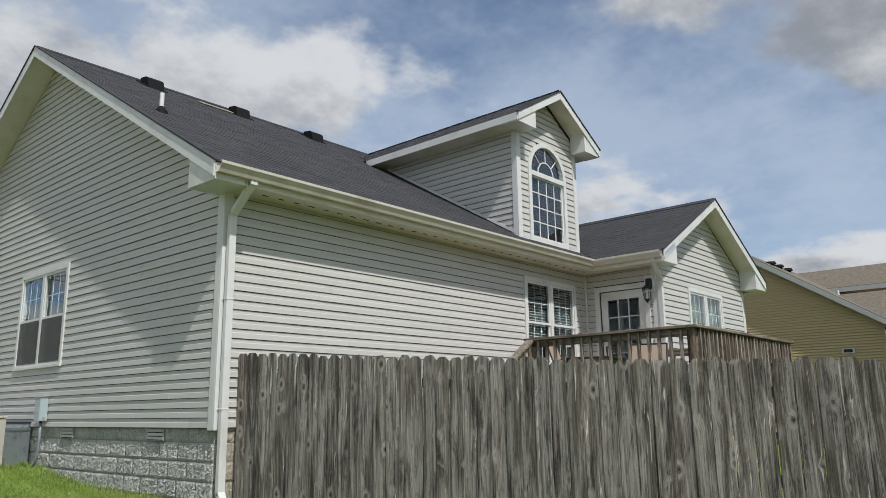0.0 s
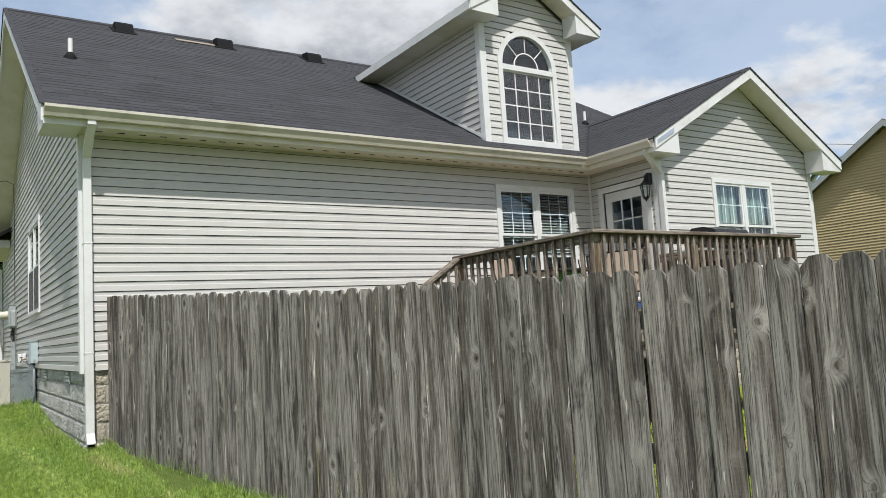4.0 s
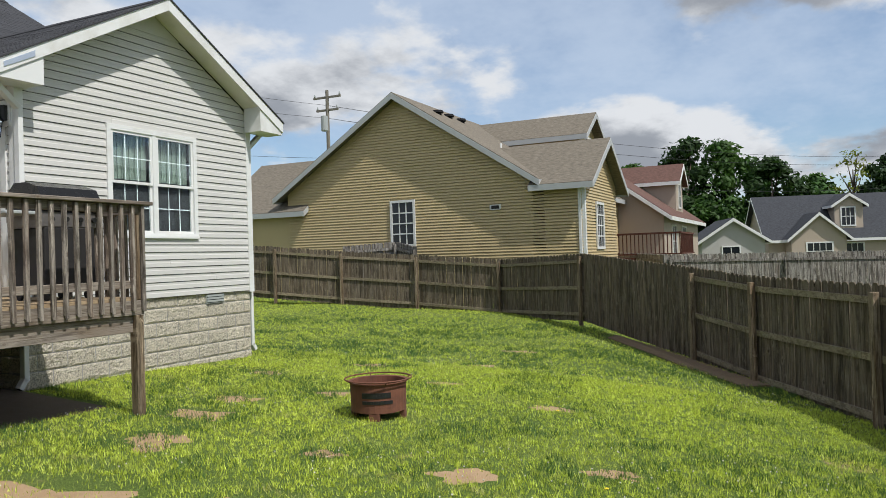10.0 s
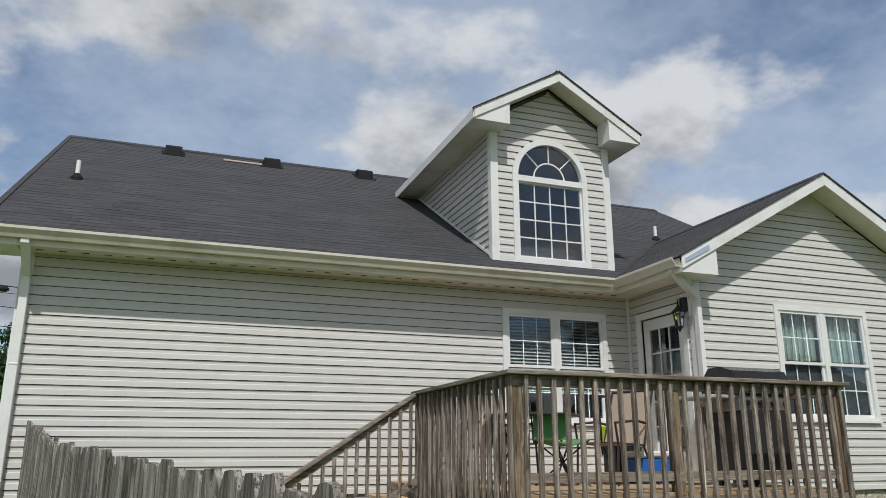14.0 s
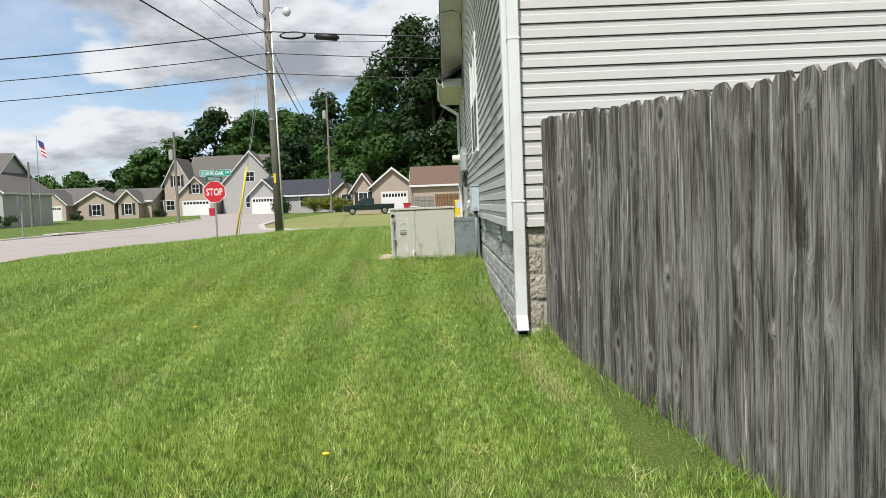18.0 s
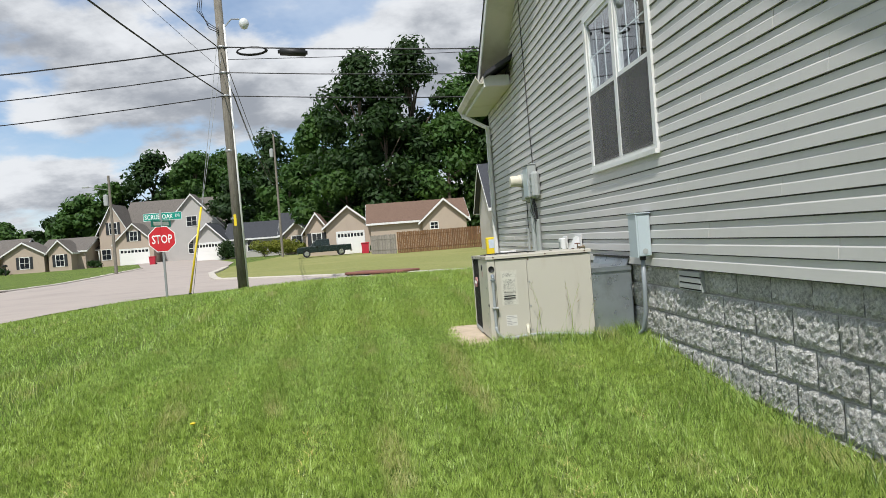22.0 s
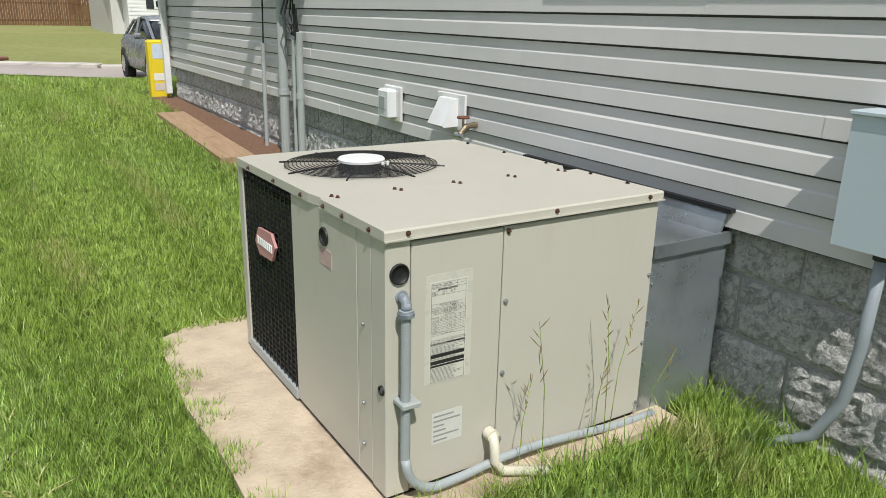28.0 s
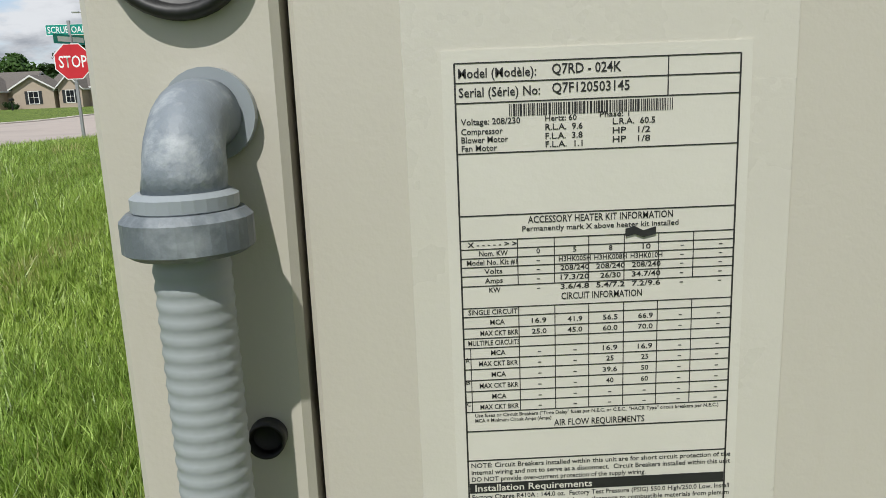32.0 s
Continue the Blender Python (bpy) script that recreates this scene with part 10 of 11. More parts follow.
def sedan(label, x, y, turn):
    z = ground_at(x, y) + 0.05
    m = Matrix.Translation((x, y, z)) @ Matrix.Rotation(radians(turn), 4, "Z")
    car = thing("sedan", label, "car", (x, y, z))

    def hull(r):
        _, w, lo, hi, crown = r
        side = [(w * 0.86, lo), (w * 0.98, lo + 0.08), (w, lerp(lo, hi, 0.45)), (w * 0.985, lerp(lo, hi, 0.78)), (w * 0.90, hi - 0.02), (w * 0.72, hi + crown * 0.6), (w * 0.3, hi + crown)]
        return side + [(-a, b) for a, b in side[::-1]]

    def cab(r):
        _, w, lo, hi = r
        side = [(w, lo), (lerp(w, w * 0.80, 0.5), lerp(lo, hi, 0.5)), (w * 0.80, hi - 0.05), (w * 0.66, hi - 0.01), (w * 0.3, hi + 0.008)]
        return side + [(-a, b) for a, b in side[::-1]]
    part("body", loft([(-2.38, 0.66, 0.42, 0.80, 0.01), (-2.25, 0.80, 0.30, 0.94, 0.02), (-1.7, 0.88, 0.24, 1.00, 0.03), (-0.8, 0.90, 0.22, 0.98, 0.02), (0.6, 0.90, 0.22, 0.95, 0.02), (1.15, 0.89, 0.22, 0.92, 0.05), (1.75, 0.86, 0.24, 0.83, 0.06), (2.12, 0.78, 0.27, 0.72, 0.05), (2.30, 0.68, 0.32, 0.62, 0.03), (2.38, 0.56, 0.38, 0.55, 0.01)], hull, m), CAR_GREY, car, smooth=True)
    part("window_band", loft([(-1.85, 0.74, 0.94, 1.0), (-1.2, 0.76, 0.94, 1.33), (-0.4, 0.77, 0.93, 1.42), (0.2, 0.77, 0.93, 1.40), (0.6, 0.76, 0.92, 1.24), (1.25, 0.72, 0.90, 0.96)], cab, m), DARK_GLASS, car, "dark tinted glass", smooth=True)
    part("roof", loft([(-1.25, 0.775, 1.30, 1.335), (-0.4, 0.785, 1.38, 1.435), (0.2, 0.785, 1.36, 1.415), (0.36, 0.77, 1.33, 1.36)], lambda r: [(a, b) for a, b in ((r[1] * 0.82, r[2]), (r[1] * 0.80, r[3] - 0.02), (r[1] * 0.4, r[3] + 0.012), (-r[1] * 0.4, r[3] + 0.012), (-r[1] * 0.80, r[3] - 0.02), (-r[1] * 0.82, r[2]))], m), CAR_GREY, car, smooth=True)
    for s in (-1, 1):
        for pts in (((1.22, 0.70, 0.95), (0.30, 0.63, 1.385)), ((-0.35, 0.775, 0.95), (-0.38, 0.645, 1.40)), ((-1.80, 0.72, 0.99), (-1.15, 0.625, 1.33))):
            part("pillar", tube_bm([m @ Vector((a, s * b, c)) for a, b, c in pts], 0.035, 6), CAR_GREY, car)
        part("headlight", loft([(1.80, 0.5, 0, 0), (2.28, 0.42, 0, 0)], lambda r, s=s: [(s * (0.66 if r[0] > 2 else 0.84), 0.60), (s * (0.66 if r[0] > 2 else 0.845), 0.73 + (0.06 if r[0] < 2 else 0)), (s * 0.44, 0.70 if r[0] > 2 else 0.80), (s * 0.42, 0.58)], m), CHROME, car, "clear headlight")
        part("tail_light", box_bm((-2.38, s * 0.50, 0.70), (-2.2, s * 0.74, 0.88), 0.03, m), STOP_RED, car)
        part("mirror", box_bm((0.72, s * 0.86, 0.96), (0.86, s * 1.04, 1.09), 0.04, m), CAR_GREY, car)
        for wx in (-1.4, 1.42):
            wheel(car, m, wx, s * 0.81, 0.32)
            bm = bmesh.new()
            tube(bm, [m @ Vector((wx, s * 0.70, 0.33)), m @ Vector((wx, s * 0.905, 0.33))], 0.37, 20)
            part("wheel_arch", bm, BLACK, car)
    part("grille", box_bm((2.24, -0.30, 0.56), (2.395, 0.30, 0.66), 0.02, m), BLACK, car)
    part("bumper", loft([(2.0, 0.84, 0, 0), (2.42, 0.60, 0, 0)], lambda r: [(r[1], 0.28), (r[1], 0.50), (-r[1], 0.50), (-r[1], 0.28)], m), CAR_GREY, car)
    part("air_intake", box_bm((2.30, -0.45, 0.32), (2.432, 0.45, 0.41), 0.01, m), BLACK, car)
    part("number_plate", box_bm((2.40, -0.16, 0.43), (2.44, 0.16, 0.53), 0.004, m), SIGN_WHITE, car)


sedan("silver-grey sedan parked on the side street", 2.25, 22.0, -90)
vehicle("pickup_truck", "dark green pickup parked on a driveway", "car", -8.2, 72.6, 186, [(-2.6, 0.45), (-2.6, 1.02), (0.2, 1.05), (1.2, 1.05), (2.5, 0.98), (2.62, 0.8), (2.6, 0.42)], [(-0.55, 1.03), (-0.5, 1.66), (0.7, 1.68), (1.35, 1.03)], [([(-0.4, 1.1), (-0.36, 1.55), (0.6, 1.57), (1.05, 1.1)], "side"), (((1.33, 1.08), (0.72, 1.67)), "front"), (((-0.55, 1.08), (-0.5, 1.64)), "back")], CAR_GREEN, 5.2, 1.8, (-1.6, 1.7), 0.37, (-2.5, -0.65))


def wheelie_bin(x, y):
    z = ground_at(x, y)
    b = thing("wheelie_bin", "red plastic wheeled bin on the kerbside", "bin", (x, y, z), "wheeled bins")
    bm = prism_bm([(-0.3, 0), (0.3, 0), (0.36, 1.0), (-0.36, 1.0)], "y", -0.32, 0.32)
    bm.transform(Matrix.Translation((x, y, z)))
    part("bin_body", bm, BIN_RED, b)
    part("lid", box_bm((x - 0.4, y - 0.38, z + 1.0), (x + 0.4, y + 0.36, z + 1.09), 0.03), BIN_RED, b)
    for s in (-1, 1):
        part("wheel", tube_bm([(x + s * 0.3, y + 0.34, z + 0.12), (x + s * 0.38, y + 0.34, z + 0.12)], 0.12, 12), TYRE, b)
    part("handle", tube_bm([(x - 0.3, y + 0.4, z + 0.98), (x + 0.3, y + 0.4, z + 0.98)], 0.025, 6), BIN_RED, b)


wheelie_bin(-4.2, 72.2)
wheelie_bin(-31.3, 95)
mb = thing("mailbox", "dark mailbox on a short post", "mailbox", (-50.5, 98, ground_at(-50.5, 98)))
part("post", box_bm((-50.56, 97.95, ground_at(-50.5, 98) - 0.1), (-50.44, 98.05, ground_at(-50.5, 98) + 1.1)), BLACK, mb)
part("box", box_bm((-50.7, 97.7, ground_at(-50.5, 98) + 1.1), (-50.3, 98.3, ground_at(-50.5, 98) + 1.4), 0.05), BLACK, mb)

# ---- trees and bushes ----
def leaf_cloud(centres, radii, count, size, seed):
    """Loose leaf sprays round many clump centres: small folded quads, no shell."""
    g = np.random.default_rng(seed)
    n = len(centres)
    idx = g.integers(0, n, count)
    d = g.normal(size=(count, 3))
    d /= np.linalg.norm(d, axis=1)[:, None]
    r = g.random(count) ** 0.45
    pos = centres[idx] + d * (r * radii[idx])[:, None] * np.array([1.0, 1.0, 0.72])
    nrm = d + g.normal(size=(count, 3)) * 0.55 + np.array([0, 0, 0.45])
    nrm /= np.linalg.norm(nrm, axis=1)[:, None]
    a = np.cross(nrm, g.normal(size=(count, 3)))
    a /= np.linalg.norm(a, axis=1)[:, None]
    b = np.cross(nrm, a)
    s = (size * (0.6 + 0.8 * g.random(count)))[:, None]
    v = np.stack([pos - a * s, pos - b * s * 0.55 - nrm * s * 0.1, pos + a * s, pos + b * s * 0.55 - nrm * s * 0.1], 1).reshape(-1, 3)
    f = np.arange(count * 4).reshape(-1, 4)
    return v, f


def leaves_mesh(name, v, f, mat):
    me = bpy.data.meshes.new(name)
    me.from_pydata(v.tolist(), [], f.tolist())
    me.materials.append(mat)
    return me


def tree(label, x, y, h, spread, seed, mat, count, size, low=0.22, narrow=1.0, z=None):
    g = np.random.default_rng(seed)
    z = ground_at(x, y) if z is None else z
    tr = thing("tree", label, "tree", (x, y, z), "trees behind the houses")
    bm = bmesh.new()
    lean = g.normal(size=2) * 0.03 * h
    top = (x + lean[0], y + lean[1], z + h * 0.8)
    tube(bm, [(x, y, z - 0.2), (x + lean[0] * 0.3, y, z + h * 0.3), top], [h * 0.024, h * 0.017, h * 0.004], 8)
    cs, rs = [], []
    for k in range(int(16 + h)):
        u = low + (0.95 - low) * ((k + g.random()) / (16 + h))
        ang = g.random() * 6.283
        env = math.sin(math.pi * min(1, max(0, (u - low + 0.12) / (1.12 - low))) ** 0.8)
        q = spread * env * (0.35 + 0.65 * g.random() ** 0.6)
        c = (x + lean[0] * u + math.cos(ang) * q, y + lean[1] * u + math.sin(ang) * q, z + h * u)
        cs.append(c)
        rs.append(spread * (0.22 + 0.20 * g.random()) * narrow)
        if k % 2 == 0:
            s = (x + lean[0] * u * 0.6, y + lean[1] * u * 0.6, z + h * u * 0.72)
            tube(bm, [s, ((s[0] + c[0]) / 2, (s[1] + c[1]) / 2, (s[2] + c[2]) / 2 + 0.1), c], [h * 0.008, h * 0.005, h * 0.0015], 5)
    cs.append((x + lean[0], y + lean[1], z + h * 0.94))
    rs.append(spread * 0.25)
    part("trunk", bm, BARK, tr, smooth=True)
    v, f = leaf_cloud(np.array(cs), np.array(rs), count, size, seed + 1)
    part("crown", leaves_mesh("crown", v, f, mat), mat, tr)
    return tr


GREEN_T = "tall leafy green tree in the woods behind the houses"
DARK_T = "very tall dark leafy tree behind the houses"
# The great trees behind the brown-roofed and white houses.
for x, y, h, s, sd in ((-4.5, 99, 26.5, 7.0, 1), (2.5, 101, 28, 7.5, 2), (9.5, 100, 25.5, 7.5, 3), (16, 98, 26, 7.0, 4), (-1, 94, 18, 6.5, 5), (6, 93, 16, 6.5, 6), (14, 92, 15, 6, 7), (24, 100, 22, 7.5, 8), (-9.5, 104, 20, 5.5, 9), (31, 98, 19, 6.5, 10), (-6.5, 96, 12, 6, 36)):
    tree(DARK_T, x, y, h, s, sd, LEAF_DARK if sd % 3 else LEAF, 9000, 0.36, 0.10)
for x, y, h, s, sd in ((-14.5, 126, 19.5, 6.5, 11), (-20.5, 124, 20, 6.5, 12), (-26, 127, 16.5, 6, 13), (-33, 126, 17.5, 7, 14), (-39.5, 128, 18, 6.5, 15), (-46.5, 128, 13.5, 6, 16), (-51.5, 126, 11.5, 5.5, 17), (-23.5, 112, 12, 5, 18), (-16, 113, 13, 5.5, 19), (-11, 112, 15, 5.5, 20), (-57, 128, 8.2, 4.5, 21), (-64, 128, 7.8, 5, 22), (-29, 130, 18, 7, 23), (-36, 133, 18, 7, 24), (40, 100, 17, 7, 34), (-71, 128, 7, 5, 35)):
    tree(GREEN_T, x, y, h, s, sd, LEAF if sd % 3 else LEAF_DARK, 5200, 0.40, 0.10)
# Woods past the back yards.
for x, y, h, s, sd in ((94, 9, 12, 4.5, 25), (95, 3.5, 15, 5.5, 26), (96, -1.5, 15, 5, 27), (95, -6.5, 12.5, 5, 28), (96, -11, 10.5, 4.5, 29), (95, -18.5, 12.6, 4.2, 30), (96, -22, 12.2, 4.5, 31), (95, -26.5, 12.2, 5, 32), (96, -32, 11.6, 5.5, 33), (95, -39, 12, 6, 37), (97, -47, 12, 6, 38), (92, 0.5, 8, 5, 39), (92, -8, 7, 5, 40), (93, -24, 8, 5, 41), (94, 16, 9, 5, 42)):
    tree(GREEN_T, x, y, h, s, sd, LEAF if sd % 2 else LEAF_DARK, 4600, 0.34, 0.08)
tree("nearly bare thin tree with a few pale leaves", 95, -14.6, 13.6, 3.4, 44, LEAF_YELLOW, 500, 0.22, 0.25)
tree("distant green tree over the roofs", 52, 24, 9.5, 3.5, 45, LEAF, 3500, 0.3, 0.2)


def bush(label, x, y, w, h, mat, seed, count=2600, size=0.11):
    g = np.random.default_rng(seed)
    z = ground_at(x, y)
    n = 14
    cs = np.stack([x + (g.random(n) - 0.5) * w, y + (g.random(n) - 0.5) * w * 0.6, z + h * (0.25 + 0.5 * g.random(n))], 1)
    v, f = leaf_cloud(cs, np.full(n, h * 0.33), count, size, seed + 3)
    b = thing("bush", label, "bush", (x, y, z), "garden bushes")
    part("foliage", leaves_mesh("foliage", v, f, mat), mat, b)
    bm = bmesh.new()
    for k in range(5):
        tube(bm, [(x + (k - 2) * 0.06, y, z - 0.05), tuple(cs[k])], [0.03, 0.01], 5)
    part("stems", bm, BARK, b)


for x, y, w, h, sd in ((-17.4, 94, 2.6, 2.3, 50), (-15.4, 93.6, 2.6, 2.5, 51), (-13.6, 94, 2.0, 2.0, 52)):
    bush("yellow-green rounded bush before the grey house", x, y, w, h, LEAF_YELLOW, sd)
bush("dark red-leaved bush behind the fences", 60.2, -18.6, 2.6, 2.2, LEAF_RED, 53)
bush("dark bush by the white garage", -22.0, 94.6, 1.4, 2.6, LEAF_DARK, 54)
for x, y, w, h, sd in ((-46.6, 73.2, 2.4, 1.6, 55), (-3.0, 71.8, 1.0, 0.9, 56), (-43, 107, 1.8, 1.2, 57), (-54, 104.5, 1.6, 1.1, 58)):
    bush("low dark green shrub by a house", x, y, w, h, LEAF_DARK, sd, 900)

# ---- bare soil in the yard ----
SAND = surface("sandy_soil", (0.36, 0.245, 0.135), 0.22, 9, 0.95, 60, 0.8, 0.01, dirt=(0.30, 0.19, 0.10), dirt_scale=5)
BARE = ((6.4, -7.4, 0.75, 0.42), (7.3, -7.25, 0.40, 0.25), (6.9, -4.4, 0.55, 0.45), (7.9, -3.95, 0.6, 0.3), (7.2, -5.95, 0.28, 0.18), (8.7, -3.75, 0.45, 0.25), (5.9, -6.3, 0.5, 0.3), (10.4, -2.8, 0.4, 0.25), (13.5, -4.8, 0.4, 0.25), (16.1, -4.5, 0.5, 0.3), (11.0, -5.25, 0.35, 0.2), (5.4, -4.9, 0.9, 0.5), (4.4, -4.4, 0.6, 0.4), (9.6, -4.6, 0.5, 0.22), (8.0, -8.2, 0.35, 0.2), (10.2, -7.0, 0.35, 0.2), (12.0, -3.6, 0.5, 0.25), (6.3, -8.7, 0.5, 0.3))
for i, (bx0, by0, ra, rb) in enumerate(BARE):
    bm = bmesh.new()
    rim = []
    mid_v = bm.verts.new((bx0, by0, ground_at(bx0, by0) + 0.012))
    for k in range(30):
        a = 2 * math.pi * k / 30
        q = 0.8 + 0.75 * noise.noise((math.cos(a) * 1.6 + i * 7.1, math.sin(a) * 1.6, i)) + 0.22 * noise.noise((math.cos(a) * 6 + i, math.sin(a) * 6, 3.0))
        u, v = ra * q * math.cos(a), rb * q * math.sin(a)
        px_, py_ = bx0 + u * 0.28 + v * 0.96, by0 - u * 0.96 + v * 0.28
        rim.append(bm.verts.new((px_, py_, ground_at(px_, py_) - 0.004 + 0.012 * noise.noise((px_ * 1.3, py_ * 1.3, 0)))))
    for k in range(30):
        bm.faces.new((mid_v, rim[k], rim[(k + 1) % 30]))
    solo("bare_patch", bm, SAND, "patch of bare sandy soil in the yard grass", "soil", kind="structure", smooth=True)

# ---- grass ----
def blade_mesh(name, x, y, h, w, lean, turn, z, material, seg=2):
    """Bent tapering blades from arrays, all in one mesh."""
    n = len(x)
    cx, sy_ = np.cos(turn), np.sin(turn)
    lx, ly = lean[:, 0], lean[:, 1]
    base = np.stack([x, y, z - 0.01], 1)
    side = np.stack([cx, sy_, np.zeros(n)], 1) * (w / 2)[:, None]
    mid = base + np.stack([lx * 0.35, ly * 0.35, h * 0.60], 1)
    tip = base + np.stack([lx, ly, h], 1)
    if seg == 2:
        v = np.stack([base - side, base + side, mid + side * 0.8, mid - side * 0.8, tip], 1).reshape(-1, 3)
        k = np.arange(n)[:, None] * 5
        loops = np.concatenate([k + np.array([[0, 1, 2, 3]]), k + np.array([[3, 2, 4]])], 1).ravel()
        starts = (np.arange(n)[:, None] * 7 + np.array([[0, 4]])).ravel()
        tot = np.tile([4, 3], n)
    else:
        v = np.stack([base - side, base + side, tip], 1).reshape(-1, 3)
        loops = np.arange(n * 3)
        starts, tot = np.arange(n) * 3, np.full(n, 3)
    me = bpy.data.meshes.new(name)
    me.vertices.add(len(v))
    me.vertices.foreach_set("co", v.astype(np.float32).ravel())
    me.loops.add(len(loops))
    me.loops.foreach_set("vertex_index", loops.astype(np.int32))
    me.polygons.add(len(starts))
    me.polygons.foreach_set("loop_start", starts.astype(np.int32))
    me.polygons.foreach_set("loop_total", tot.astype(np.int32))
    me.update()
    me.validate()
    me.materials.append(material)
    return me


GX, GY = np.arange(-40, 40.01, 0.5), np.arange(-30, 70.01, 0.5)
GZ = np.array([[ground_at(float(a), float(b)) + 0.012 * noise.noise((a * 1.3, b * 1.3, 0)) for a in GX] for b in GY])


def heights(x, y):
    i, j = np.clip(((x + 40) / 0.5).astype(int), 0, len(GX) - 2), np.clip(((y + 30) / 0.5).astype(int), 0, len(GY) - 2)
    u, v = (x - GX[i]) / 0.5, (y - GY[j]) / 0.5
    return GZ[j, i] * (1 - u) * (1 - v) + GZ[j, i + 1] * u * (1 - v) + GZ[j + 1, i] * (1 - u) * v + GZ[j + 1, i + 1] * u * v


def fence_x(y):
    ys, xs = [b for a, b in BEND][::-1], [a for a, b in BEND][::-1]
    return np.interp(y, ys, xs)


def patchy(x, y, s, seed):
    """Smooth value noise in 0..1 over the plan."""
    g = np.random.default_rng(seed)
    t = g.random((64, 64))
    out = 0
    for f, a in ((s, 0.6), (s * 2.3, 0.4)):
        u, v = x * f + 500, y * f + 500
        i, j = np.floor(u).astype(int), np.floor(v).astype(int)
        p, q = u - i, v - j
        p, q = p * p * (3 - 2 * p), q * q * (3 - 2 * q)
        c = lambda a_, b_: t[a_ % 64, b_ % 64]
        out = out + a * (c(i, j) * (1 - p) * (1 - q) + c(i + 1, j) * p * (1 - q) + c(i, j + 1) * (1 - p) * q + c(i + 1, j + 1) * p * q)
    return out


def open_lawn(x, y):
    """True where grass can stand."""
    house = (x > -0.03) & (x < 11.85) & (y > -0.03) & (y < 12.4)
    house |= (x > 7.7) & (x < 11.85) & (y > -1.46) & (y < 1)
    pad_ = (x > -1.50 + 0.04 * np.sin(y * 23.0) + 0.03 * np.sin(y * 61.0)) & (x < -0.2) & (y > 4.75 + 0.03 * np.sin(x * 31.0)) & (y < 6.2)
    mul = (x > np.where(y < 11.0, -0.52, -0.28)) & (y > 8.5) & (y < 13.4)
    dirt = np.abs((y + 8.9) - (x - 14.4) * 0.665) < 0.28
    dirt &= (x > 14.3) & (x < 19.6)
    under = (x > 4.35) & (x < 7.75) & (y > -2.9) & (y < 0)
    pit = np.hypot(x - FPX, y - FPY) < 0.22
    stre = (y > 23.2 - 0.35 * np.minimum(0, x + 10)) | (x < -10.35)
    return ~(house | pad_ | under | mul | dirt | pit | stre)


def mow_band(x, y):
    """Rows left by the mower, running along the house."""
    return np.sin((x + 0.05 * y + 0.16 * patchy(x, y, 0.9, 5)) * 2 * np.pi / 0.62)


def in_streak(x, y, g):
    return (x < fence_x(y) - 0.03) & (mow_band(x, y) > 0.90) & (patchy(x, y, 0.9, 61) > 0.40) & (g.random(len(x)) < 0.85)


def sow(name, label, x0, x1, y0, y1, count, hgt, wid, material, seed, seg=2, keep=None, tall=None, stripe=False, fade=None, lay=0.36):
    g = np.random.default_rng(seed)
    # Blades grow in small clumps.
    m = count // 5
    cx, cy = g.uniform(x0, x1, m), g.uniform(y0, y1, m)
    x = (cx[:, None] + g.normal(0, 0.016, (m, 5))).ravel()
    y = (cy[:, None] + g.normal(0, 0.016, (m, 5))).ravel()
    ok = open_lawn(x, y)
    if keep is not None:
        ok &= keep(x, y, g)
    if fade is not None:
        ok &= g.random(len(x)) < np.clip((y - fade) / 3.0, 0, 1)
    x, y = x[ok], y[ok]
    n = len(x)
    h = hgt * (0.55 + 0.75 * g.random(n)) * (0.7 + 0.6 * patchy(x, y, 1.9, seed + 1))
    if tall is not None:
        h = h * tall(x, y)
    h = h * (0.62 + 0.76 * patchy(x, y, 13.0, seed + 2))
    ln = g.normal(0, lay, (n, 2)) * h[:, None]
    if stripe:
        band = mow_band(x, y)
        ln[:, 1] += band * h * 0.13
        h = h * (1 - 0.22 * np.clip(band - 0.5, 0, 1))
    me = blade_mesh(name, x, y, h, wid * (0.7 + 0.6 * g.random(n)), ln, g.uniform(0, np.pi, n), heights(x, y), material, seg)
    return tagged(new(name, me), label, "grass", kind="stuff")


def left_of_fence(x, y, g):
    return (x < fence_x(y) - 0.03) | (y > 0)


def tall_side(x, y):
    """Uncut fringes along the fence, the foundation and the unit."""
    k = 1 + 1.3 * np.exp(-np.maximum(0, fence_x(y) - x) / 0.07) * (y < 0)
    k += 0.9 * np.exp(-np.abs(x) / 0.10) * (y > 0)
    d = np.maximum(np.maximum(-1.55 - x, x + 0.15), np.maximum(4.66 - y, y - 6.4))
    return k + 0.9 * np.exp(-np.maximum(0, d) / 0.12) * (x > -1.7) * (y < 4.95)


G_SIDE = "bright green mown lawn grass with dry streaks"
sow("lawn_grass", G_SIDE, -4.6, 2.4, -9.6, -2.6, 290000, 0.052, 0.0066, BLADE, 11, 1, left_of_fence, tall_side, True, -9.6)
sow("lawn_grass", G_SIDE, -4.6, 0.3, -2.6, 6.2, 640000, 0.052, 0.0060, BLADE, 15, 1, None, tall_side, True)
sow("lawn_grass", G_SIDE, -3.5, 0.0, 3.6, 9.6, 330000, 0.046, 0.0056, BLADE, 16, 1, None, None, True)
sow("grass_clippings", "pale dry clippings lying in the mower rows", -4.4, 0.6, -8.0, 6.0, 130000, 0.034, 0.0058, CLIPPINGS, 71, 2, in_streak, lay=1.3)
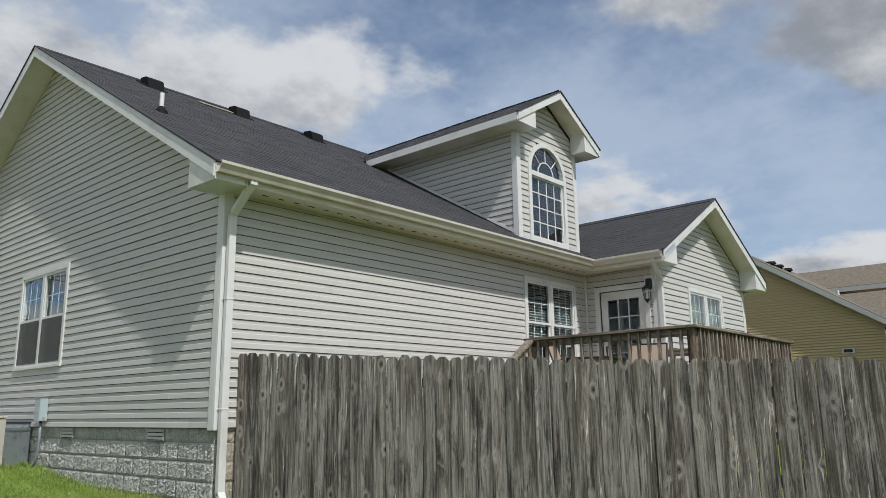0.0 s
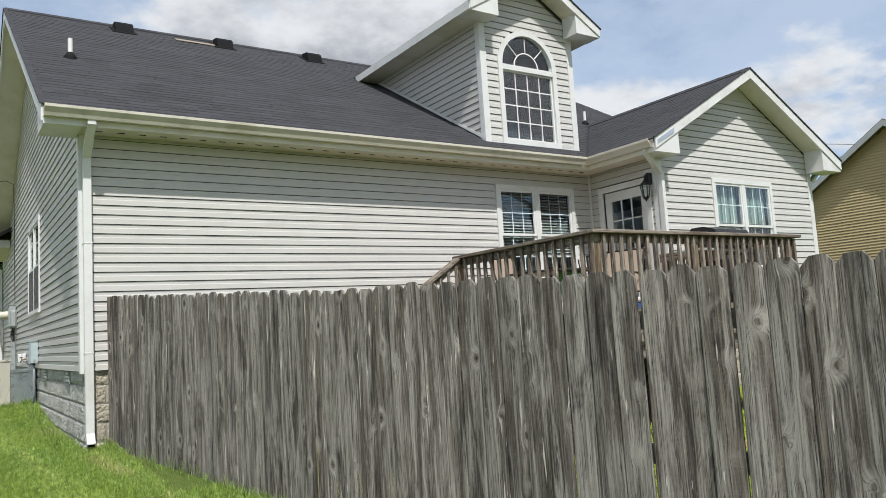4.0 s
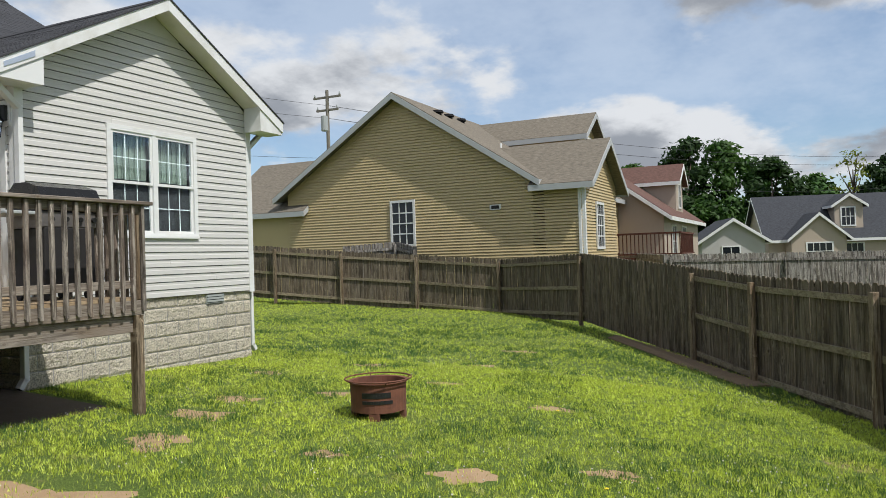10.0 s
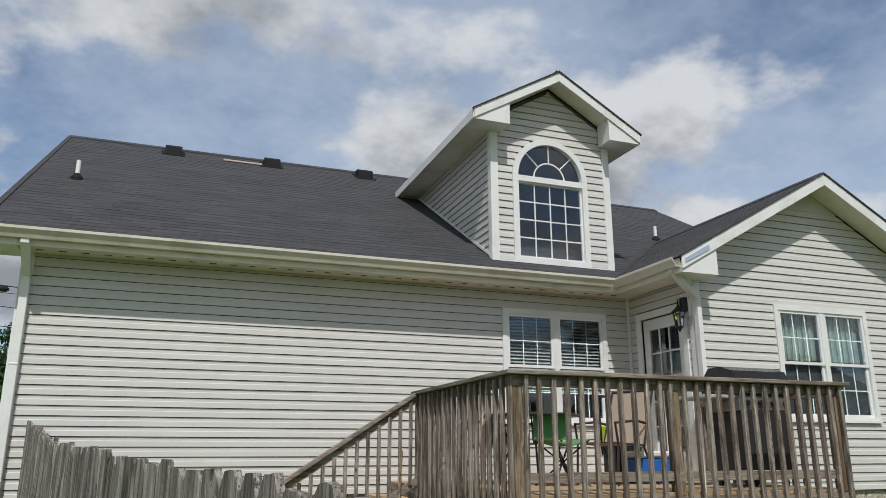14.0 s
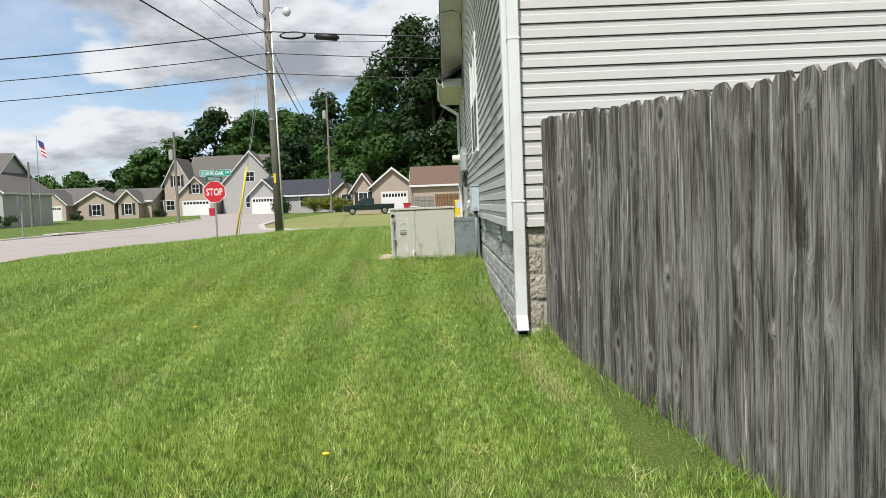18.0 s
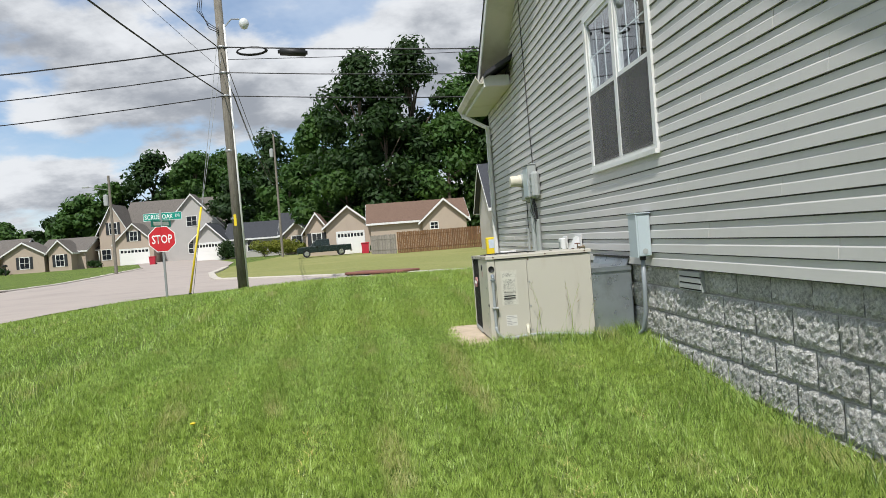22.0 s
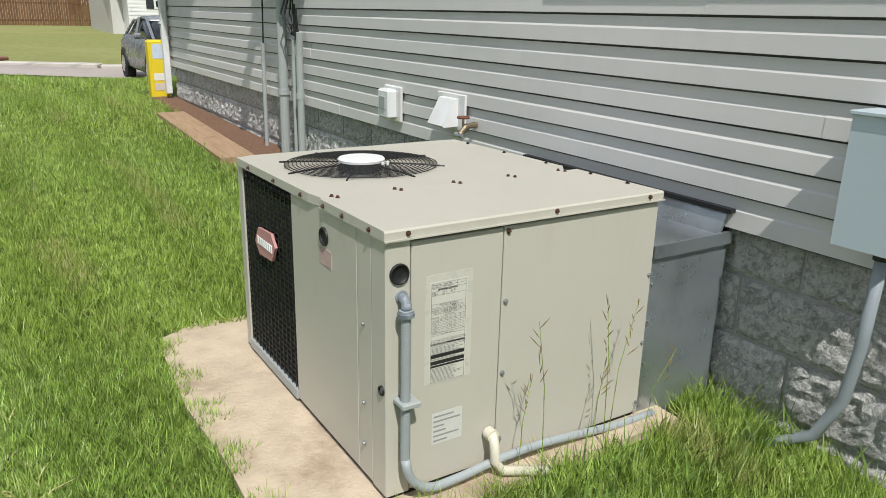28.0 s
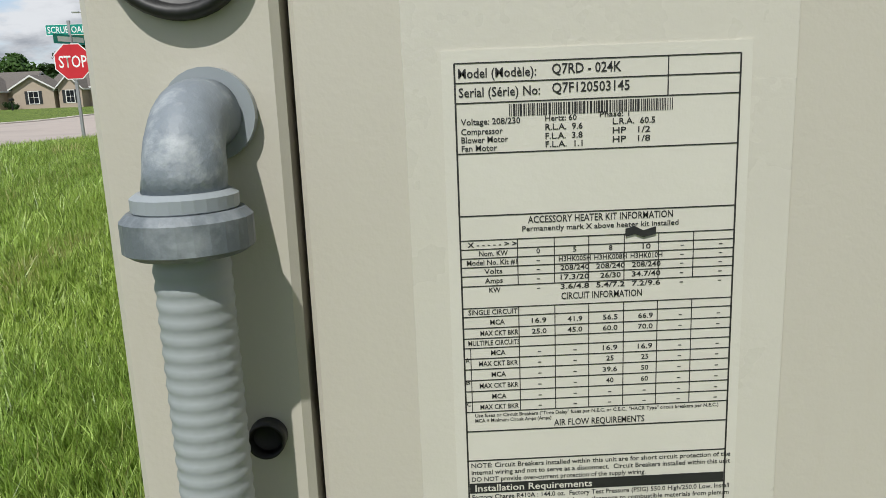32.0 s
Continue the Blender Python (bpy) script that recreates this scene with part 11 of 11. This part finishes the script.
sow("lawn_grass", G_SIDE, -10.4, -4.6, -11.0, 9.0, 190000, 0.075, 0.0085, BLADE, 12, 1, None, None, True, -11.0)
sow("lawn_grass", G_SIDE, -4.6, 0.0, 6.2, 13.5, 90000, 0.075, 0.008, BLADE, 13, 1, None, tall_side, True)
sow("lawn_grass", G_SIDE, -10.5, 2.0, 9.0, 23.2, 130000, 0.08, 0.013, BLADE, 14, 1, lambda x, y, g: (x < -4.6) | (y > 13.5), None, True)


def bare_spots(x, y, g):
    """Thin cover over the yard, bare in patches, more so towards the house."""
    p = np.zeros(len(x))
    for bx0, by0, ra, rb in BARE:
        u, v = (x - bx0) * 0.28 - (y - by0) * 0.96, (x - bx0) * 0.96 + (y - by0) * 0.28
        p = np.maximum(p, 1.02 - np.hypot(u / ra, v / rb) + 0.5 * (patchy(x, y, 5, 9) - 0.5))
    p = np.clip(p * 2.6, 0, 0.88) * (0.6 + 0.7 * patchy(x, y, 4, 8))
    return (x > fence_x(y) + 0.04) & (g.random(len(x)) > p) & ~((y + 10.45) < (x - 12.42) * 0.6 - 0.0)


sow("yard_grass", "short patchy green grass of the back yard", 1.2, 13.0, -11.5, -0.1, 330000, 0.05, 0.0085, BLADE_YARD, 21, 1, bare_spots)
sow("yard_grass", "short patchy green grass of the back yard", 11.8, 24.0, -10, 8.5, 120000, 0.055, 0.012, BLADE_YARD, 22, 1, bare_spots)


def tufts(x, y, g):
    return (x > fence_x(y) + 0.1) & (patchy(x, y, 0.8, 41) > 0.50) & (patchy(x, y, 2.6, 43) > 0.46)


sow("grass_tufts", "dark coarse grass tufts and clover in the yard", 2.0, 21, -11.0, 4.0, 330000, 0.070, 0.0085, TUFT, 23, 1, tufts)


def fringe(x, y, g):
    """A strip of coarse grass before the unit and along the foundation."""
    a = (x > -0.95) & (x < -0.05) & (y > 4.45) & (y < 4.84)
    b = (x > -0.22) & (x < -0.02) & (y > 0.2) & (y < 4.8)
    c = (np.abs(x - fence_x(y) + 0.08) < 0.07) & (y < -0.05)
    return (a & (g.random(len(x)) < 0.8)) | (b & (g.random(len(x)) < 0.22)) | (c & (g.random(len(x)) < 0.16))


sow("weed_fringe", "long untrimmed grass round the unit and the fence", -1.5, 2.4, -9.5, 4.9, 150000, 0.13, 0.006, BLADE_LONG, 24, 2, fringe)

# Seed stalks standing before the unit and by the fence foot.
stalk_r = random.Random(5)
for i in range(10):
    x, y = (stalk_r.uniform(-0.9, -0.4), stalk_r.uniform(4.62, 4.8)) if i < 6 else (fence_x(-3.0 - i * 0.2) - 0.12, -3.0 - i * 0.2 + stalk_r.uniform(-0.2, 0.2))
    x = float(x)
    z, h = ground_at(x, y), stalk_r.uniform(0.28, 0.52)
    lx, ly = stalk_r.uniform(-0.12, 0.12), stalk_r.uniform(-0.05, 0.05)
    st_ = thing("grass_stalk", "tall thin seeding grass stalk", "grass", (x, y, z), "seeding stalks")
    part("stem", tube_bm([(x, y, z - 0.02), (x + lx * 0.3, y + ly * 0.3, z + h * 0.6), (x + lx, y + ly, z + h)], [0.0016, 0.0012, 0.0007], 5), BLADE, st_)
    bm = bmesh.new()
    for k in range(7):
        t = 0.66 + k * 0.05
        p = Vector((x + lx * t, y + ly * t, z + h * t))
        q = p + Vector((stalk_r.uniform(-0.025, 0.025), stalk_r.uniform(-0.02, 0.02), 0.03))
        tube(bm, [p, (p + q) / 2, q], [0.0006, 0.0016, 0.0003], 4)
    part("seed_head", bm, STRAW, st_)
# Dandelions and clover heads.
for i, (x, y) in enumerate(((-1.05, -2.4), (12.3, -7.6), (7.4, -8.3), (9.8, -7.2), (-2.6, 0.6), (-3.3, 3.2))):
    z = ground_at(x, y) + 0.06
    fl = thing("dandelion", "yellow dandelion flower in the grass", "flower", (x, y, z), "dandelions")
    part("stem", tube_bm([(x, y, z - 0.07), (x, y, z)], 0.002, 5), BLADE, fl)
    part("bloom", lathe_bm([(0.004, -0.004), (0.016, 0.004), (0.018, 0.008), (0.008, 0.012)], (x, y, z), 12), YELLOW, fl)
g = np.random.default_rng(77)
cxs, cys = g.uniform(2.5, 15, 900), g.uniform(-10.5, -1, 900)
ok = open_lawn(cxs, cys) & (patchy(cxs, cys, 0.95, 41) > 0.5) & (cxs > fence_x(cys) + 0.1)
bm = bmesh.new()
for x, y in zip(cxs[ok], cys[ok]):
    z = ground_at(float(x), float(y)) + 0.06
    r = 0.008
    v = [bm.verts.new((x + a * r, y + b * r, z + c * r)) for a, b, c in ((1, 0, 0), (-1, 0, 0), (0, 1, 0), (0, -1, 0), (0, 0, 1), (0, 0, -1))]
    for f_ in ((0, 2, 4), (2, 1, 4), (1, 3, 4), (3, 0, 4), (2, 0, 5), (1, 2, 5), (3, 1, 5), (0, 3, 5)):
        bm.faces.new([v[i] for i in f_])
solo("clover_heads", bm, surface("clover_white", (0.62, 0.60, 0.52), 0.1), "tiny white clover heads in the yard grass", "flowers", kind="stuff")
